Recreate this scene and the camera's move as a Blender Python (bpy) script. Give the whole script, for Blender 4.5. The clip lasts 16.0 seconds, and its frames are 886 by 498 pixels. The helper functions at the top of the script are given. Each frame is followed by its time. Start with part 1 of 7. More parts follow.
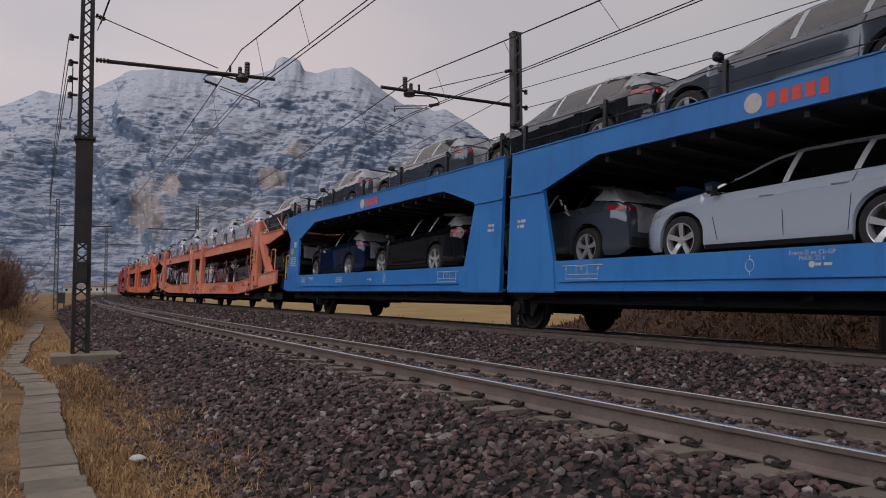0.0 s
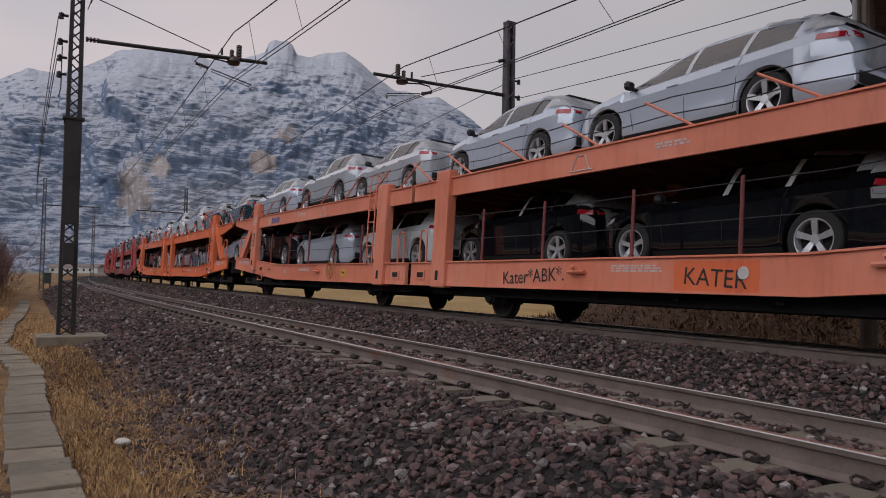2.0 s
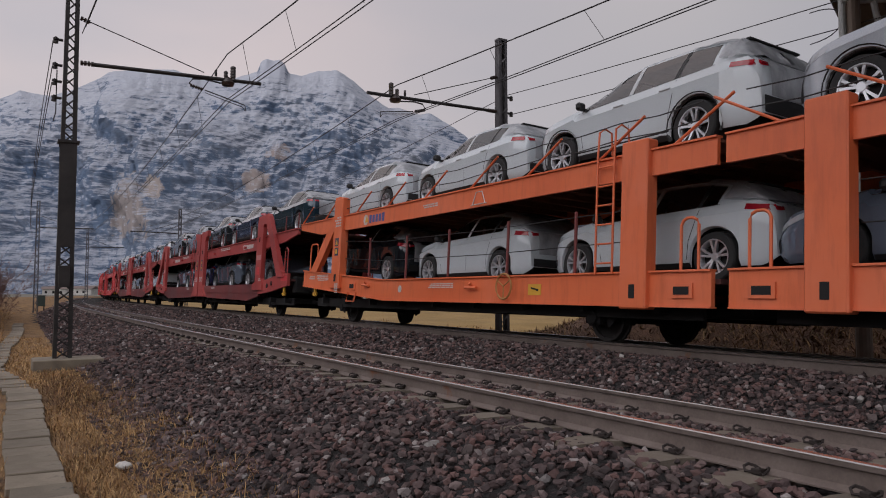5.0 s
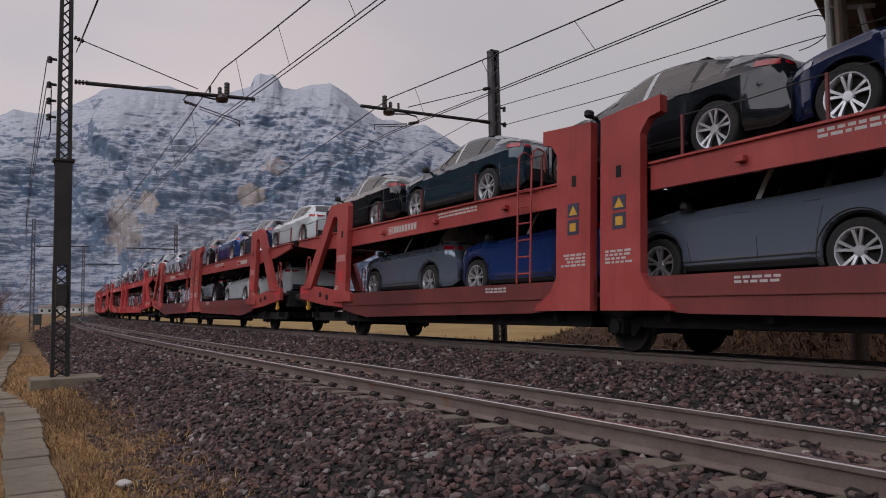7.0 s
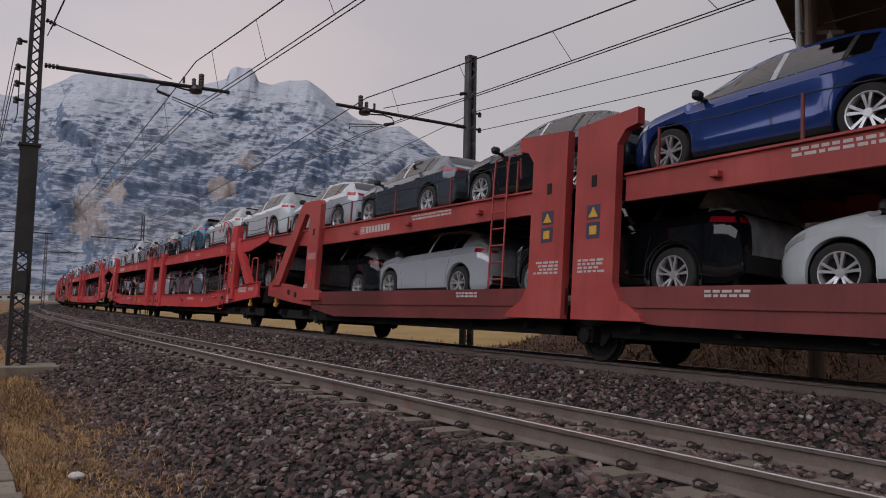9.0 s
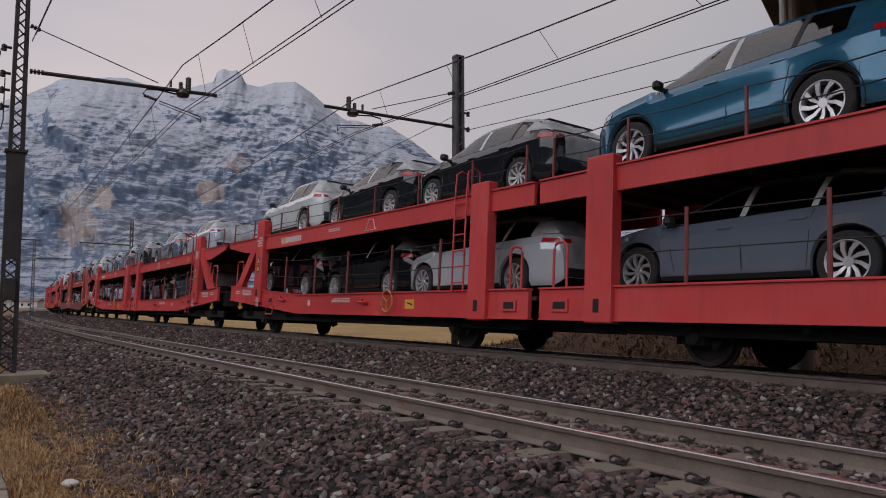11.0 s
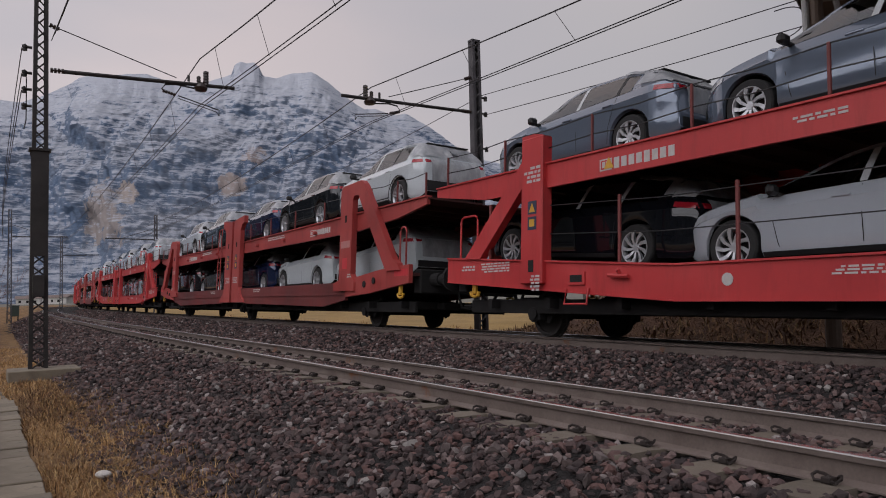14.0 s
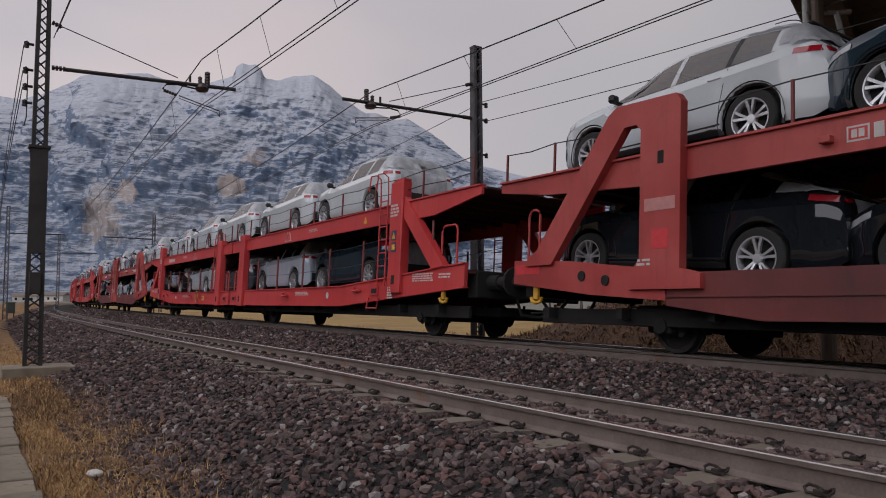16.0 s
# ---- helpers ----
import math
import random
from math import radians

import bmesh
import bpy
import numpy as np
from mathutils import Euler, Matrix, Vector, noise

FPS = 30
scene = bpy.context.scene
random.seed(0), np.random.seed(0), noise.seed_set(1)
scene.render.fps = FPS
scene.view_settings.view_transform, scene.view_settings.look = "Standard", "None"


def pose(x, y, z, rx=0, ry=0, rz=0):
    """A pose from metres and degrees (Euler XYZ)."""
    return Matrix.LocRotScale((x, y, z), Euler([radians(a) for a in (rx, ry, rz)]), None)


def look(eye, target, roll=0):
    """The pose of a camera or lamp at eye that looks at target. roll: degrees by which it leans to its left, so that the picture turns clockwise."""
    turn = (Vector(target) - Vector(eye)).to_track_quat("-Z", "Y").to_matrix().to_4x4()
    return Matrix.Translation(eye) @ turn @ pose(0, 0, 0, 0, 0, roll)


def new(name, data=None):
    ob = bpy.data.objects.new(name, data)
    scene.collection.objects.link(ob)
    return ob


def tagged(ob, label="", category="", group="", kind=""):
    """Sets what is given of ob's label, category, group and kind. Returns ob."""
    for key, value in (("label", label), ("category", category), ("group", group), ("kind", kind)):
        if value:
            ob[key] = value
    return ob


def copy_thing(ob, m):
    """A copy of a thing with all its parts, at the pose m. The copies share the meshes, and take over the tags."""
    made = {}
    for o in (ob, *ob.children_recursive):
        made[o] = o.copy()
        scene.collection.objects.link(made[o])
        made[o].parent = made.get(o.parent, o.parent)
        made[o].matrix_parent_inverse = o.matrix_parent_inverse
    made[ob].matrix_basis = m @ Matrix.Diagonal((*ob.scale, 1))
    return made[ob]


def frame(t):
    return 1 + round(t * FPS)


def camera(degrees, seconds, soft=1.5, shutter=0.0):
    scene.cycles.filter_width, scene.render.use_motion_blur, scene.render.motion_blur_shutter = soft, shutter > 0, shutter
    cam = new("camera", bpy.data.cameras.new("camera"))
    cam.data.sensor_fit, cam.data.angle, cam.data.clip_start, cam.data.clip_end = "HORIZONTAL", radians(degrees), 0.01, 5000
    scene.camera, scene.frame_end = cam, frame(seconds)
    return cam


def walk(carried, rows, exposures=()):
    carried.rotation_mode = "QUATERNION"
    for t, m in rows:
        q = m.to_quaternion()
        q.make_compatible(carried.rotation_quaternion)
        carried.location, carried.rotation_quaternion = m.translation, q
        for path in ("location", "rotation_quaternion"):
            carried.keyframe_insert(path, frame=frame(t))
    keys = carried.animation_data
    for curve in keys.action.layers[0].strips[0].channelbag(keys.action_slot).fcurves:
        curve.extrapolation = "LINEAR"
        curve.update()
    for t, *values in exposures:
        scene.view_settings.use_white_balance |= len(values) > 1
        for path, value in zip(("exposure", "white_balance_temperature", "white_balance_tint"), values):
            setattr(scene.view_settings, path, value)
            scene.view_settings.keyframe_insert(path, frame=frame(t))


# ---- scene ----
cam = camera(62.22, 16.0, soft=1.0)


def held(x, y, z, yaw, pitch, roll):
    """A hand-held camera pose: turn, tilt and lean in degrees."""
    return pose(x, y, z, 90 + pitch, 0, yaw) @ pose(0, 0, 0, 0, 0, roll)


# seconds, place, yaw, pitch, roll
HELD = [
    (0.0, 0.000, -0.000, 0.814, 0.000, 3.166, -0.226),
    (0.5, -0.005, -0.005, 0.818, 0.654, 3.382, 0.090),
    (1.0, -0.008, -0.008, 0.822, 0.849, 3.547, 0.751),
    (1.5, 0.010, -0.013, 0.834, 0.577, 2.535, 0.939),
    (2.0, 0.003, -0.019, 0.832, -0.834, 2.237, 0.967),
    (2.5, -0.012, -0.033, 0.838, -0.962, 2.416, 0.600),
    (3.0, -0.021, -0.025, 0.837, -0.973, 2.639, 0.400),
    (3.5, -0.029, -0.030, 0.840, -0.926, 2.847, 0.747),
    (4.0, -0.030, -0.048, 0.844, -1.015, 3.044, 0.769),
    (6.5, -0.020, -0.099, 0.859, -1.474, 4.074, -1.269),
    (7.0, -0.021, -0.119, 0.860, -1.533, 4.278, -1.144),
    (7.5, -0.022, -0.137, 0.859, -1.614, 4.513, -0.635),
    (8.0, -0.028, -0.117, 0.860, -1.689, 4.704, -0.454),
    (8.5, -0.017, -0.130, 0.860, -1.949, 4.832, 0.277),
    (8.7, -0.004, -0.133, 0.858, -3.305, 4.509, 1.306),
    (10.8, 0.004, -0.156, 0.869, -5.230, 4.591, 0.278),
    (11.0, -0.001, -0.159, 0.863, -4.548, 4.483, 0.052),
    (11.5, -0.006, -0.141, 0.857, -2.877, 3.867, -0.437),
    (12.0, -0.002, -0.125, 0.852, -2.555, 3.515, -0.810),
    (12.5, 0.006, -0.142, 0.850, -2.626, 3.460, -1.161),
    (13.0, -0.001, -0.146, 0.855, -2.740, 3.460, -1.368),
    (13.5, 0.005, -0.149, 0.856, -2.785, 3.465, -1.347),
    (14.0, 0.010, -0.158, 0.860, -2.873, 3.444, -1.361),
    (14.5, 0.007, -0.158, 0.859, -2.813, 3.673, -1.187),
    (15.0, 0.017, -0.163, 0.862, -2.861, 3.856, -0.954),
    (15.5, 0.013, -0.154, 0.864, -2.947, 3.947, -0.777),
    (16.0, 0.019, -0.157, 0.857, -3.025, 3.865, -0.217),
]
walk(cam, [(r[0], held(*r[1:])) for r in HELD])

# ---- world and light ----
world = bpy.data.worlds.new("overcast")
scene.world = world
world.use_nodes = True
wn, wl = world.node_tree.nodes, world.node_tree.links
wbg = wn["Background"]
sky = wn.new("ShaderNodeTexSky")
sky.sky_type = "NISHITA"
sky.sun_disc = False
sky.sun_elevation, sky.sun_rotation = radians(29), radians(20)
sky_dim = wn.new("ShaderNodeVectorMath")
sky_dim.operation = "SCALE"
sky_dim.inputs["Scale"].default_value = 0.12
wl.new(sky.outputs[0], sky_dim.inputs[0])
wco = wn.new("ShaderNodeTexCoord")
wmap = wn.new("ShaderNodeMapping")
wmap.inputs["Scale"].default_value = (1.0, 1.0, 2.6)
wl.new(wco.outputs["Generated"], wmap.inputs[0])
cloud = wn.new("ShaderNodeTexNoise")
cloud.inputs["Scale"].default_value = 1.7
cloud.inputs["Detail"].default_value = 5
cloud.inputs["Roughness"].default_value = 0.45
wl.new(wmap.outputs[0], cloud.inputs["Vector"])
cramp = wn.new("ShaderNodeValToRGB")
cramp.color_ramp.elements[0].position, cramp.color_ramp.elements[0].color = 0.34, (0.45, 0.45, 0.50, 1)
cramp.color_ramp.elements[1].position, cramp.color_ramp.elements[1].color = 0.66, (0.665, 0.567, 0.565, 1)
wl.new(cloud.outputs["Fac"], cramp.inputs["Fac"])
wsep = wn.new("ShaderNodeSeparateXYZ")
wl.new(wco.outputs["Generated"], wsep.inputs[0])
wrange = wn.new("ShaderNodeMapRange")
wrange.inputs["From Min"].default_value, wrange.inputs["From Max"].default_value = -0.42, 0.42
wrange.inputs["To Max"].default_value = 1.0
wrange.interpolation_type = "SMOOTHSTEP"
wl.new(wsep.outputs["X"], wrange.inputs["Value"])
wside = wn.new("ShaderNodeMixRGB")
wside.inputs["Color2"].default_value = (0.305, 0.302, 0.345, 1)
wl.new(wrange.outputs[0], wside.inputs["Fac"])
wl.new(cramp.outputs["Color"], wside.inputs["Color1"])
wmix = wn.new("ShaderNodeMixRGB")
wmix.inputs["Fac"].default_value = 0.93
wl.new(sky_dim.outputs[0], wmix.inputs["Color1"])
wl.new(wside.outputs["Color"], wmix.inputs["Color2"])
wl.new(wmix.outputs["Color"], wbg.inputs["Color"])
wbg.inputs["Strength"].default_value = 1.0
sun = new("sun", bpy.data.lights.new("sun", "SUN"))
sun.data.energy, sun.data.angle, sun.data.color = 2.6, radians(115), (0.955, 0.945, 1.0)
sun.matrix_world = look((0, 0, 22), (25, 30, 0))
scene.view_settings.exposure = 0.0


# ---- materials ----
def nodes_of(name):
    m = bpy.data.materials.new(name)
    m.use_nodes = True
    nt = m.node_tree
    return m, nt, nt.nodes["Principled BSDF"]


def noise_node(nt, scale, detail=4, rough=0.55, stretch=(1, 1, 1), space="Object"):
    co = nt.nodes.new("ShaderNodeTexCoord")
    mp = nt.nodes.new("ShaderNodeMapping")
    mp.inputs["Scale"].default_value = stretch
    nt.links.new(co.outputs[space], mp.inputs[0])
    n = nt.nodes.new("ShaderNodeTexNoise")
    n.inputs["Scale"].default_value, n.inputs["Detail"].default_value, n.inputs["Roughness"].default_value = scale, detail, rough
    nt.links.new(mp.outputs[0], n.inputs["Vector"])
    return n.outputs["Fac"]


def ramp(nt, fac, *stops):
    r = nt.nodes.new("ShaderNodeValToRGB")
    while len(r.color_ramp.elements) < len(stops):
        r.color_ramp.elements.new(0.5)
    for e, (pos, col) in zip(r.color_ramp.elements, stops):
        e.position = pos
        e.color = (*col, 1) if len(col) == 3 else col
    nt.links.new(fac, r.inputs["Fac"])
    return r.outputs["Color"]


def mix(nt, fac, a, b, how="MIX"):
    m = nt.nodes.new("ShaderNodeMixRGB")
    m.blend_type = how
    for sock, v in ((m.inputs["Fac"], fac), (m.inputs["Color1"], a), (m.inputs["Color2"], b)):
        if isinstance(v, (int, float)):
            sock.default_value = v
        elif isinstance(v, tuple):
            sock.default_value = (*v, 1) if len(v) == 3 else v
        else:
            nt.links.new(v, sock)
    return m.outputs["Color"]


def bump(nt, bsdf, height, strength=0.3, distance=0.02):
    b = nt.nodes.new("ShaderNodeBump")
    b.inputs["Strength"].default_value, b.inputs["Distance"].default_value = strength, distance
    nt.links.new(height, b.inputs["Height"])
    nt.links.new(b.outputs["Normal"], bsdf.inputs["Normal"])


def surface(name, c1, c2, scale=3.0, rough=0.6, metal=0.0, grain=40.0, bump_s=0.15, bump_d=0.005, spots=None, stretch=(1, 1, 1), coat=0.0, vary=0.0, space="Object"):
    """Two-scale coloured surface: broad mottling, fine grain, optional worn spots."""
    m, nt, b = nodes_of(name)
    broad = noise_node(nt, scale, 5, 0.6, stretch, space)
    fine = noise_node(nt, grain, 3, 0.6, stretch, space)
    col = ramp(nt, broad, (0.3, c1), (0.7, c2))
    col = mix(nt, 0.35, col, ramp(nt, fine, (0.25, (0.35, 0.35, 0.35)), (0.75, (0.75, 0.75, 0.75))), "OVERLAY")
    if spots:
        sp = noise_node(nt, spots[1], 6, 0.7, stretch, space)
        col = mix(nt, ramp(nt, sp, (spots[2], (0, 0, 0)), (spots[2] + 0.08, (1, 1, 1))), col, spots[0])
    if vary:
        oi = nt.nodes.new("ShaderNodeObjectInfo")
        v = ramp(nt, oi.outputs["Random"], (0.0, (1 - vary,) * 3), (1.0, (1.0, 1.0, 1.0)))
        col = mix(nt, 1.0, col, v, "MULTIPLY")
    nt.links.new(col, b.inputs["Base Color"])
    b.inputs["Roughness"].default_value, b.inputs["Metallic"].default_value = rough, metal
    b.inputs["Coat Weight"].default_value = coat
    bump(nt, b, fine, bump_s, bump_d)
    return m


def wagon_paint(name, c1, c2, rust, faded):
    """Weathered railway paint: sun-faded patches, vertical dirt runs and small rust spots."""
    m, nt, b = nodes_of(name)
    broad = noise_node(nt, 0.7, 5, 0.6, (1, 1, 1))
    runs = noise_node(nt, 2.2, 6, 0.7, (2.5, 2.5, 0.35))
    spots = noise_node(nt, 9.0, 8, 0.75)
    fine = noise_node(nt, 60, 3, 0.6)
    col = ramp(nt, broad, (0.3, c1), (0.5, c2), (0.72, faded))
    col = mix(nt, ramp(nt, runs, (0.5, (0, 0, 0)), (0.78, (0.4, 0.4, 0.4))), col, tuple(v * 0.35 for v in c1))
    col = mix(nt, ramp(nt, spots, (0.66, (0, 0, 0)), (0.74, (0.55, 0.55, 0.55))), col, rust)
    nt.links.new(col, b.inputs["Base Color"])
    rr = ramp(nt, broad, (0.3, (0.42,) * 3), (0.7, (0.62,) * 3))
    nt.links.new(rr, b.inputs["Roughness"])
    bump(nt, b, fine, 0.12, 0.003)
    return m


def plain(name, col, rough=0.5, metal=0.0, coat=0.0, emit=None):
    m, nt, b = nodes_of(name)
    n = noise_node(nt, 14, 4, 0.6)
    c = ramp(nt, n, (0.3, tuple(v * 0.88 for v in col)), (0.7, tuple(min(1, v * 1.08) for v in col)))
    nt.links.new(c, b.inputs["Base Color"])
    b.inputs["Roughness"].default_value, b.inputs["Metallic"].default_value, b.inputs["Coat Weight"].default_value = rough, metal, coat
    if emit:
        b.inputs["Emission Color"].default_value, b.inputs["Emission Strength"].default_value = (*emit[0], 1), emit[1]
    return m


def car_paint(name, col, metal=0.25):
    m, nt, b = nodes_of(name)
    flake = noise_node(nt, 900, 2, 0.5)
    dust = noise_node(nt, 3.0, 5, 0.65)
    c = ramp(nt, flake, (0.35, tuple(v * 0.85 for v in col)), (0.65, tuple(min(1, v * 1.12) for v in col)))
    c = mix(nt, ramp(nt, dust, (0.55, (0, 0, 0)), (0.9, (0.025, 0.025, 0.025))), c, (0.32, 0.3, 0.28))
    nt.links.new(c, b.inputs["Base Color"])
    b.inputs["Metallic"].default_value, b.inputs["Specular IOR Level"].default_value = metal, 0.15
    nt.links.new(ramp(nt, dust, (0.4, (0.10,) * 3), (0.8, (0.2,) * 3)), b.inputs["Roughness"])
    b.inputs["Coat Weight"].default_value, b.inputs["Coat Roughness"].default_value = 1.0, 0.04
    return m


# ballast bed near black: shade in the gaps between stones, set as colour
M_DARKENED_BED = surface("gap_shade_bed", (0.007, 0.0055, 0.0055), (0.016, 0.012, 0.0115), 9, 0.95, 0, 45, 0.9, 0.05)
M_GRASS = surface("dry_grass", (0.135, 0.072, 0.030), (0.27, 0.155, 0.062), 1.6, 0.95, 0, 26, 0.9, 0.08, spots=((0.070, 0.038, 0.022), 1.1, 0.56))
M_CONCRETE = surface("weathered_concrete", (0.145, 0.118, 0.086), (0.25, 0.208, 0.155), 2.0, 0.9, 0, 60, 0.35, 0.006, spots=((0.09, 0.08, 0.065), 2.2, 0.6), vary=0.35)
M_SLEEPER = surface("sleeper_concrete", (0.115, 0.092, 0.07), (0.20, 0.165, 0.13), 2.5, 0.9, 0, 70, 0.3, 0.005, spots=((0.10, 0.06, 0.04), 3, 0.58), vary=0.3)
M_RAIL = surface("rusted_rail_web", (0.118, 0.090, 0.078), (0.185, 0.148, 0.130), 3.0, 0.62, 0.25, 50, 0.25, 0.003, spots=((0.19, 0.075, 0.03), 1.1, 0.60))
M_RAIL_TOP = plain("polished_rail_head", (0.62, 0.60, 0.58), 0.22, 0.9)
M_RAIL_SIDE = surface("rail_head_side", (0.10, 0.078, 0.068), (0.17, 0.135, 0.12), 6, 0.6, 0.4, 50, 0.2, 0.002)
M_CLIP = surface("rail_clip_steel", (0.018, 0.014, 0.013), (0.045, 0.034, 0.03), 8, 0.7, 0.5, 60, 0.2, 0.002)
M_MAST = surface("mast_painted_steel", (0.014, 0.012, 0.012), (0.04, 0.035, 0.033), 2, 0.6, 0.3, 40, 0.2, 0.003, spots=((0.10, 0.06, 0.035), 3, 0.66))
M_MAST_GREY = surface("mast_grey_steel", (0.05, 0.045, 0.05), (0.10, 0.095, 0.10), 2, 0.6, 0.3, 40, 0.2, 0.003)
M_WIRE = plain("overhead_wire", (0.03, 0.027, 0.03), 0.5, 0.6)
M_INSULATOR = plain("brown_insulator", (0.03, 0.018, 0.015), 0.3)


# ---- mesh helpers ----
def finish(name, bm, mats, parent=None, label="", smooth=False):
    me = bpy.data.meshes.new(name)
    bmesh.ops.recalc_face_normals(bm, faces=bm.faces)
    if smooth:
        for f in bm.faces:
            f.smooth = True
    bm.to_mesh(me)
    bm.free()
    for m in mats if isinstance(mats, (list, tuple)) else [mats]:
        me.materials.append(m)
    ob = new(name, me)
    ob.parent = parent
    if label:
        ob["label"] = label
    return ob


def part(name, bm, material, parent, label="", smooth=False):
    return finish(name, bm, material, parent, label, smooth)


def box(bm, x0, y0, z0, x1, y1, z1, bevel=0.0, mi=0):
    m = Matrix.Translation(((x0 + x1) / 2, (y0 + y1) / 2, (z0 + z1) / 2)) @ Matrix.Diagonal((abs(x1 - x0), abs(y1 - y0), abs(z1 - z0), 1))
    vs = bmesh.ops.create_cube(bm, size=1, matrix=m)["verts"]
    fs = {f for v in vs for f in v.link_faces}
    for f in fs:
        f.material_index = mi
    if bevel:
        es = {e for v in vs for e in v.link_edges}
        bmesh.ops.bevel(bm, geom=list(es), offset=bevel, segments=1, affect="EDGES")
    return bm


def prism(bm, pts, y0, y1, mi=0):
    """A polygon in the x-z plane, drawn out from y0 to y1."""
    a = [bm.verts.new((x, y0, z)) for x, z in pts]
    b = [bm.verts.new((x, y1, z)) for x, z in pts]
    fs = [bm.faces.new(a), bm.faces.new(b[::-1])]
    n = len(pts)
    for i in range(n):
        fs.append(bm.faces.new((a[i], b[i], b[(i + 1) % n], a[(i + 1) % n])))
    for f in fs:
        f.material_index = mi
    return bm


def tube(bm, pts, r, sides=6, mi=0):
    """A round bar along the given points."""
    pts = [Vector(p) for p in pts]
    rings = []
    for i, p in enumerate(pts):
        d = (pts[min(i + 1, len(pts) - 1)] - pts[max(i - 1, 0)]).normalized()
        ref = Vector((0, 0, 1)) if abs(d.z) < 0.9 else Vector((1, 0, 0))
        u = d.cross(ref).normalized()
        v = d.cross(u).normalized()
        rings.append([bm.verts.new(p + r * (math.cos(k * math.tau / sides) * u + math.sin(k * math.tau / sides) * v)) for k in range(sides)])
    for a, b in zip(rings, rings[1:]):
        for k in range(sides):
            f = bm.faces.new((a[k], a[(k + 1) % sides], b[(k + 1) % sides], b[k]))
            f.material_index = mi
    for ring in (rings[0][::-1], rings[-1]):
        bm.faces.new(ring).material_index = mi
    return bm


def lathe(bm, prof, axis="y", sides=20, centre=(0, 0, 0), mi=0, cap=True):
    """Spin (radius, along) pairs about an axis."""
    rings = []
    for r, h in prof:
        ring = []
        for k in range(sides):
            a = k * math.tau / sides
            c, s = r * math.cos(a), r * math.sin(a)
            p = (c, h, s) if axis == "y" else (c, s, h) if axis == "z" else (h, c, s)
            ring.append(bm.verts.new(Vector(p) + Vector(centre)))
        rings.append(ring)
    for a, b in zip(rings, rings[1:]):
        for k in range(sides):
            bm.faces.new((a[k], a[(k + 1) % sides], b[(k + 1) % sides], b[k])).material_index = mi
    for ring in (rings[0], rings[-1][::-1]):
        if cap and ring[0].co != ring[1].co:
            bm.faces.new(ring).material_index = mi
    return bm


def mesh_object(name, verts, faces, mats, parent=None, smooth=False, indices=None):
    me = bpy.data.meshes.new(name)
    me.from_pydata(verts, [], faces)
    for m in mats if isinstance(mats, (list, tuple)) else [mats]:
        me.materials.append(m)
    if indices is not None:
        me.polygons.foreach_set("material_index", indices)
    if smooth:
        me.polygons.foreach_set("use_smooth", [True] * len(me.polygons))
    me.update()
    ob = new(name, me)
    ob.parent = parent
    return ob


# ---- the line of the track: distance s along the near rail, offset o to its right ----
S_AXIS = np.concatenate([np.arange(-260, -40, 1.0), np.arange(-40, 60, 0.1), np.arange(60, 460, 0.5)])
BEND = np.interp(S_AXIS, [-10, 20, 50, 90, 150, 300], [0.70e-3, 0.83e-3, 0.81e-3, 1.20e-3, 0.35e-3, 0.01e-3])
_ds = np.gradient(S_AXIS)
_turned = np.cumsum(BEND * _ds)
_zero = int(np.argmin(abs(S_AXIS)))
HEADING = 0.5262 - (_turned - _turned[_zero])
_lx, _ly = np.cumsum(-np.sin(HEADING) * _ds), np.cumsum(np.cos(HEADING) * _ds)
LINE_X, LINE_Y = _lx - _lx[_zero] + 1.961, _ly - _ly[_zero] + 4.0

GAUGE, SPACING, CANT_1, CANT_2, RAISE_2 = 1.5, 4.086, 0.106, 0.08, 0.126
RAILS = [(0.0, 0.0), (GAUGE, -CANT_1), (SPACING, RAISE_2), (SPACING + GAUGE, RAISE_2 - CANT_2)]
MID_1, MID_2 = GAUGE / 2, SPACING + GAUGE / 2


def heading(s):
    return float(np.interp(s, S_AXIS, HEADING))


def on_line(s, o, z=0.0):
    h = np.interp(s, S_AXIS, HEADING)
    return Vector((float(np.interp(s, S_AXIS, LINE_X) + o * math.cos(h)), float(np.interp(s, S_AXIS, LINE_Y) + o * math.sin(h)), z))


def line_pose(s, o, z=0.0, lean=0.0):
    """x along the line (away), y to its left, z up; lean: degrees to the right."""
    h = math.degrees(heading(s))
    p = on_line(s, o, z)
    return pose(p.x, p.y, p.z, 0, 0, 90 + h) @ pose(0, 0, 0, lean, 0, 0)


def ground_profile(s, o):
    """Ground height (without small relief)."""
    z = np.interp(o, [-60, -14, -7.5, -5.6, -4.3, -3.8, -2.5, -2.25, -0.8, -0.5, 2.0, 2.4, 3.2, 3.5, 3.95, 4.3, 6.1, 7.4, 9.0, 11, 40],
                  [-0.5, -0.25, 0.12, 0.02, -0.62, -0.72, -0.72, -0.68, -0.205, -0.175, -0.34, -0.32, -0.12, -0.035, -0.03, -0.09, -0.20, -0.75, -0.9, -0.85, -0.9])
    # grassed bank of the road bridge
    near = np.clip((20.0 - s) / 11.0, 0, 1)
    near = near * near * (3 - 2 * near)
    bank = np.clip((o - 8.8) / 9.5, 0, 1) * 6.4
    return z + bank * near


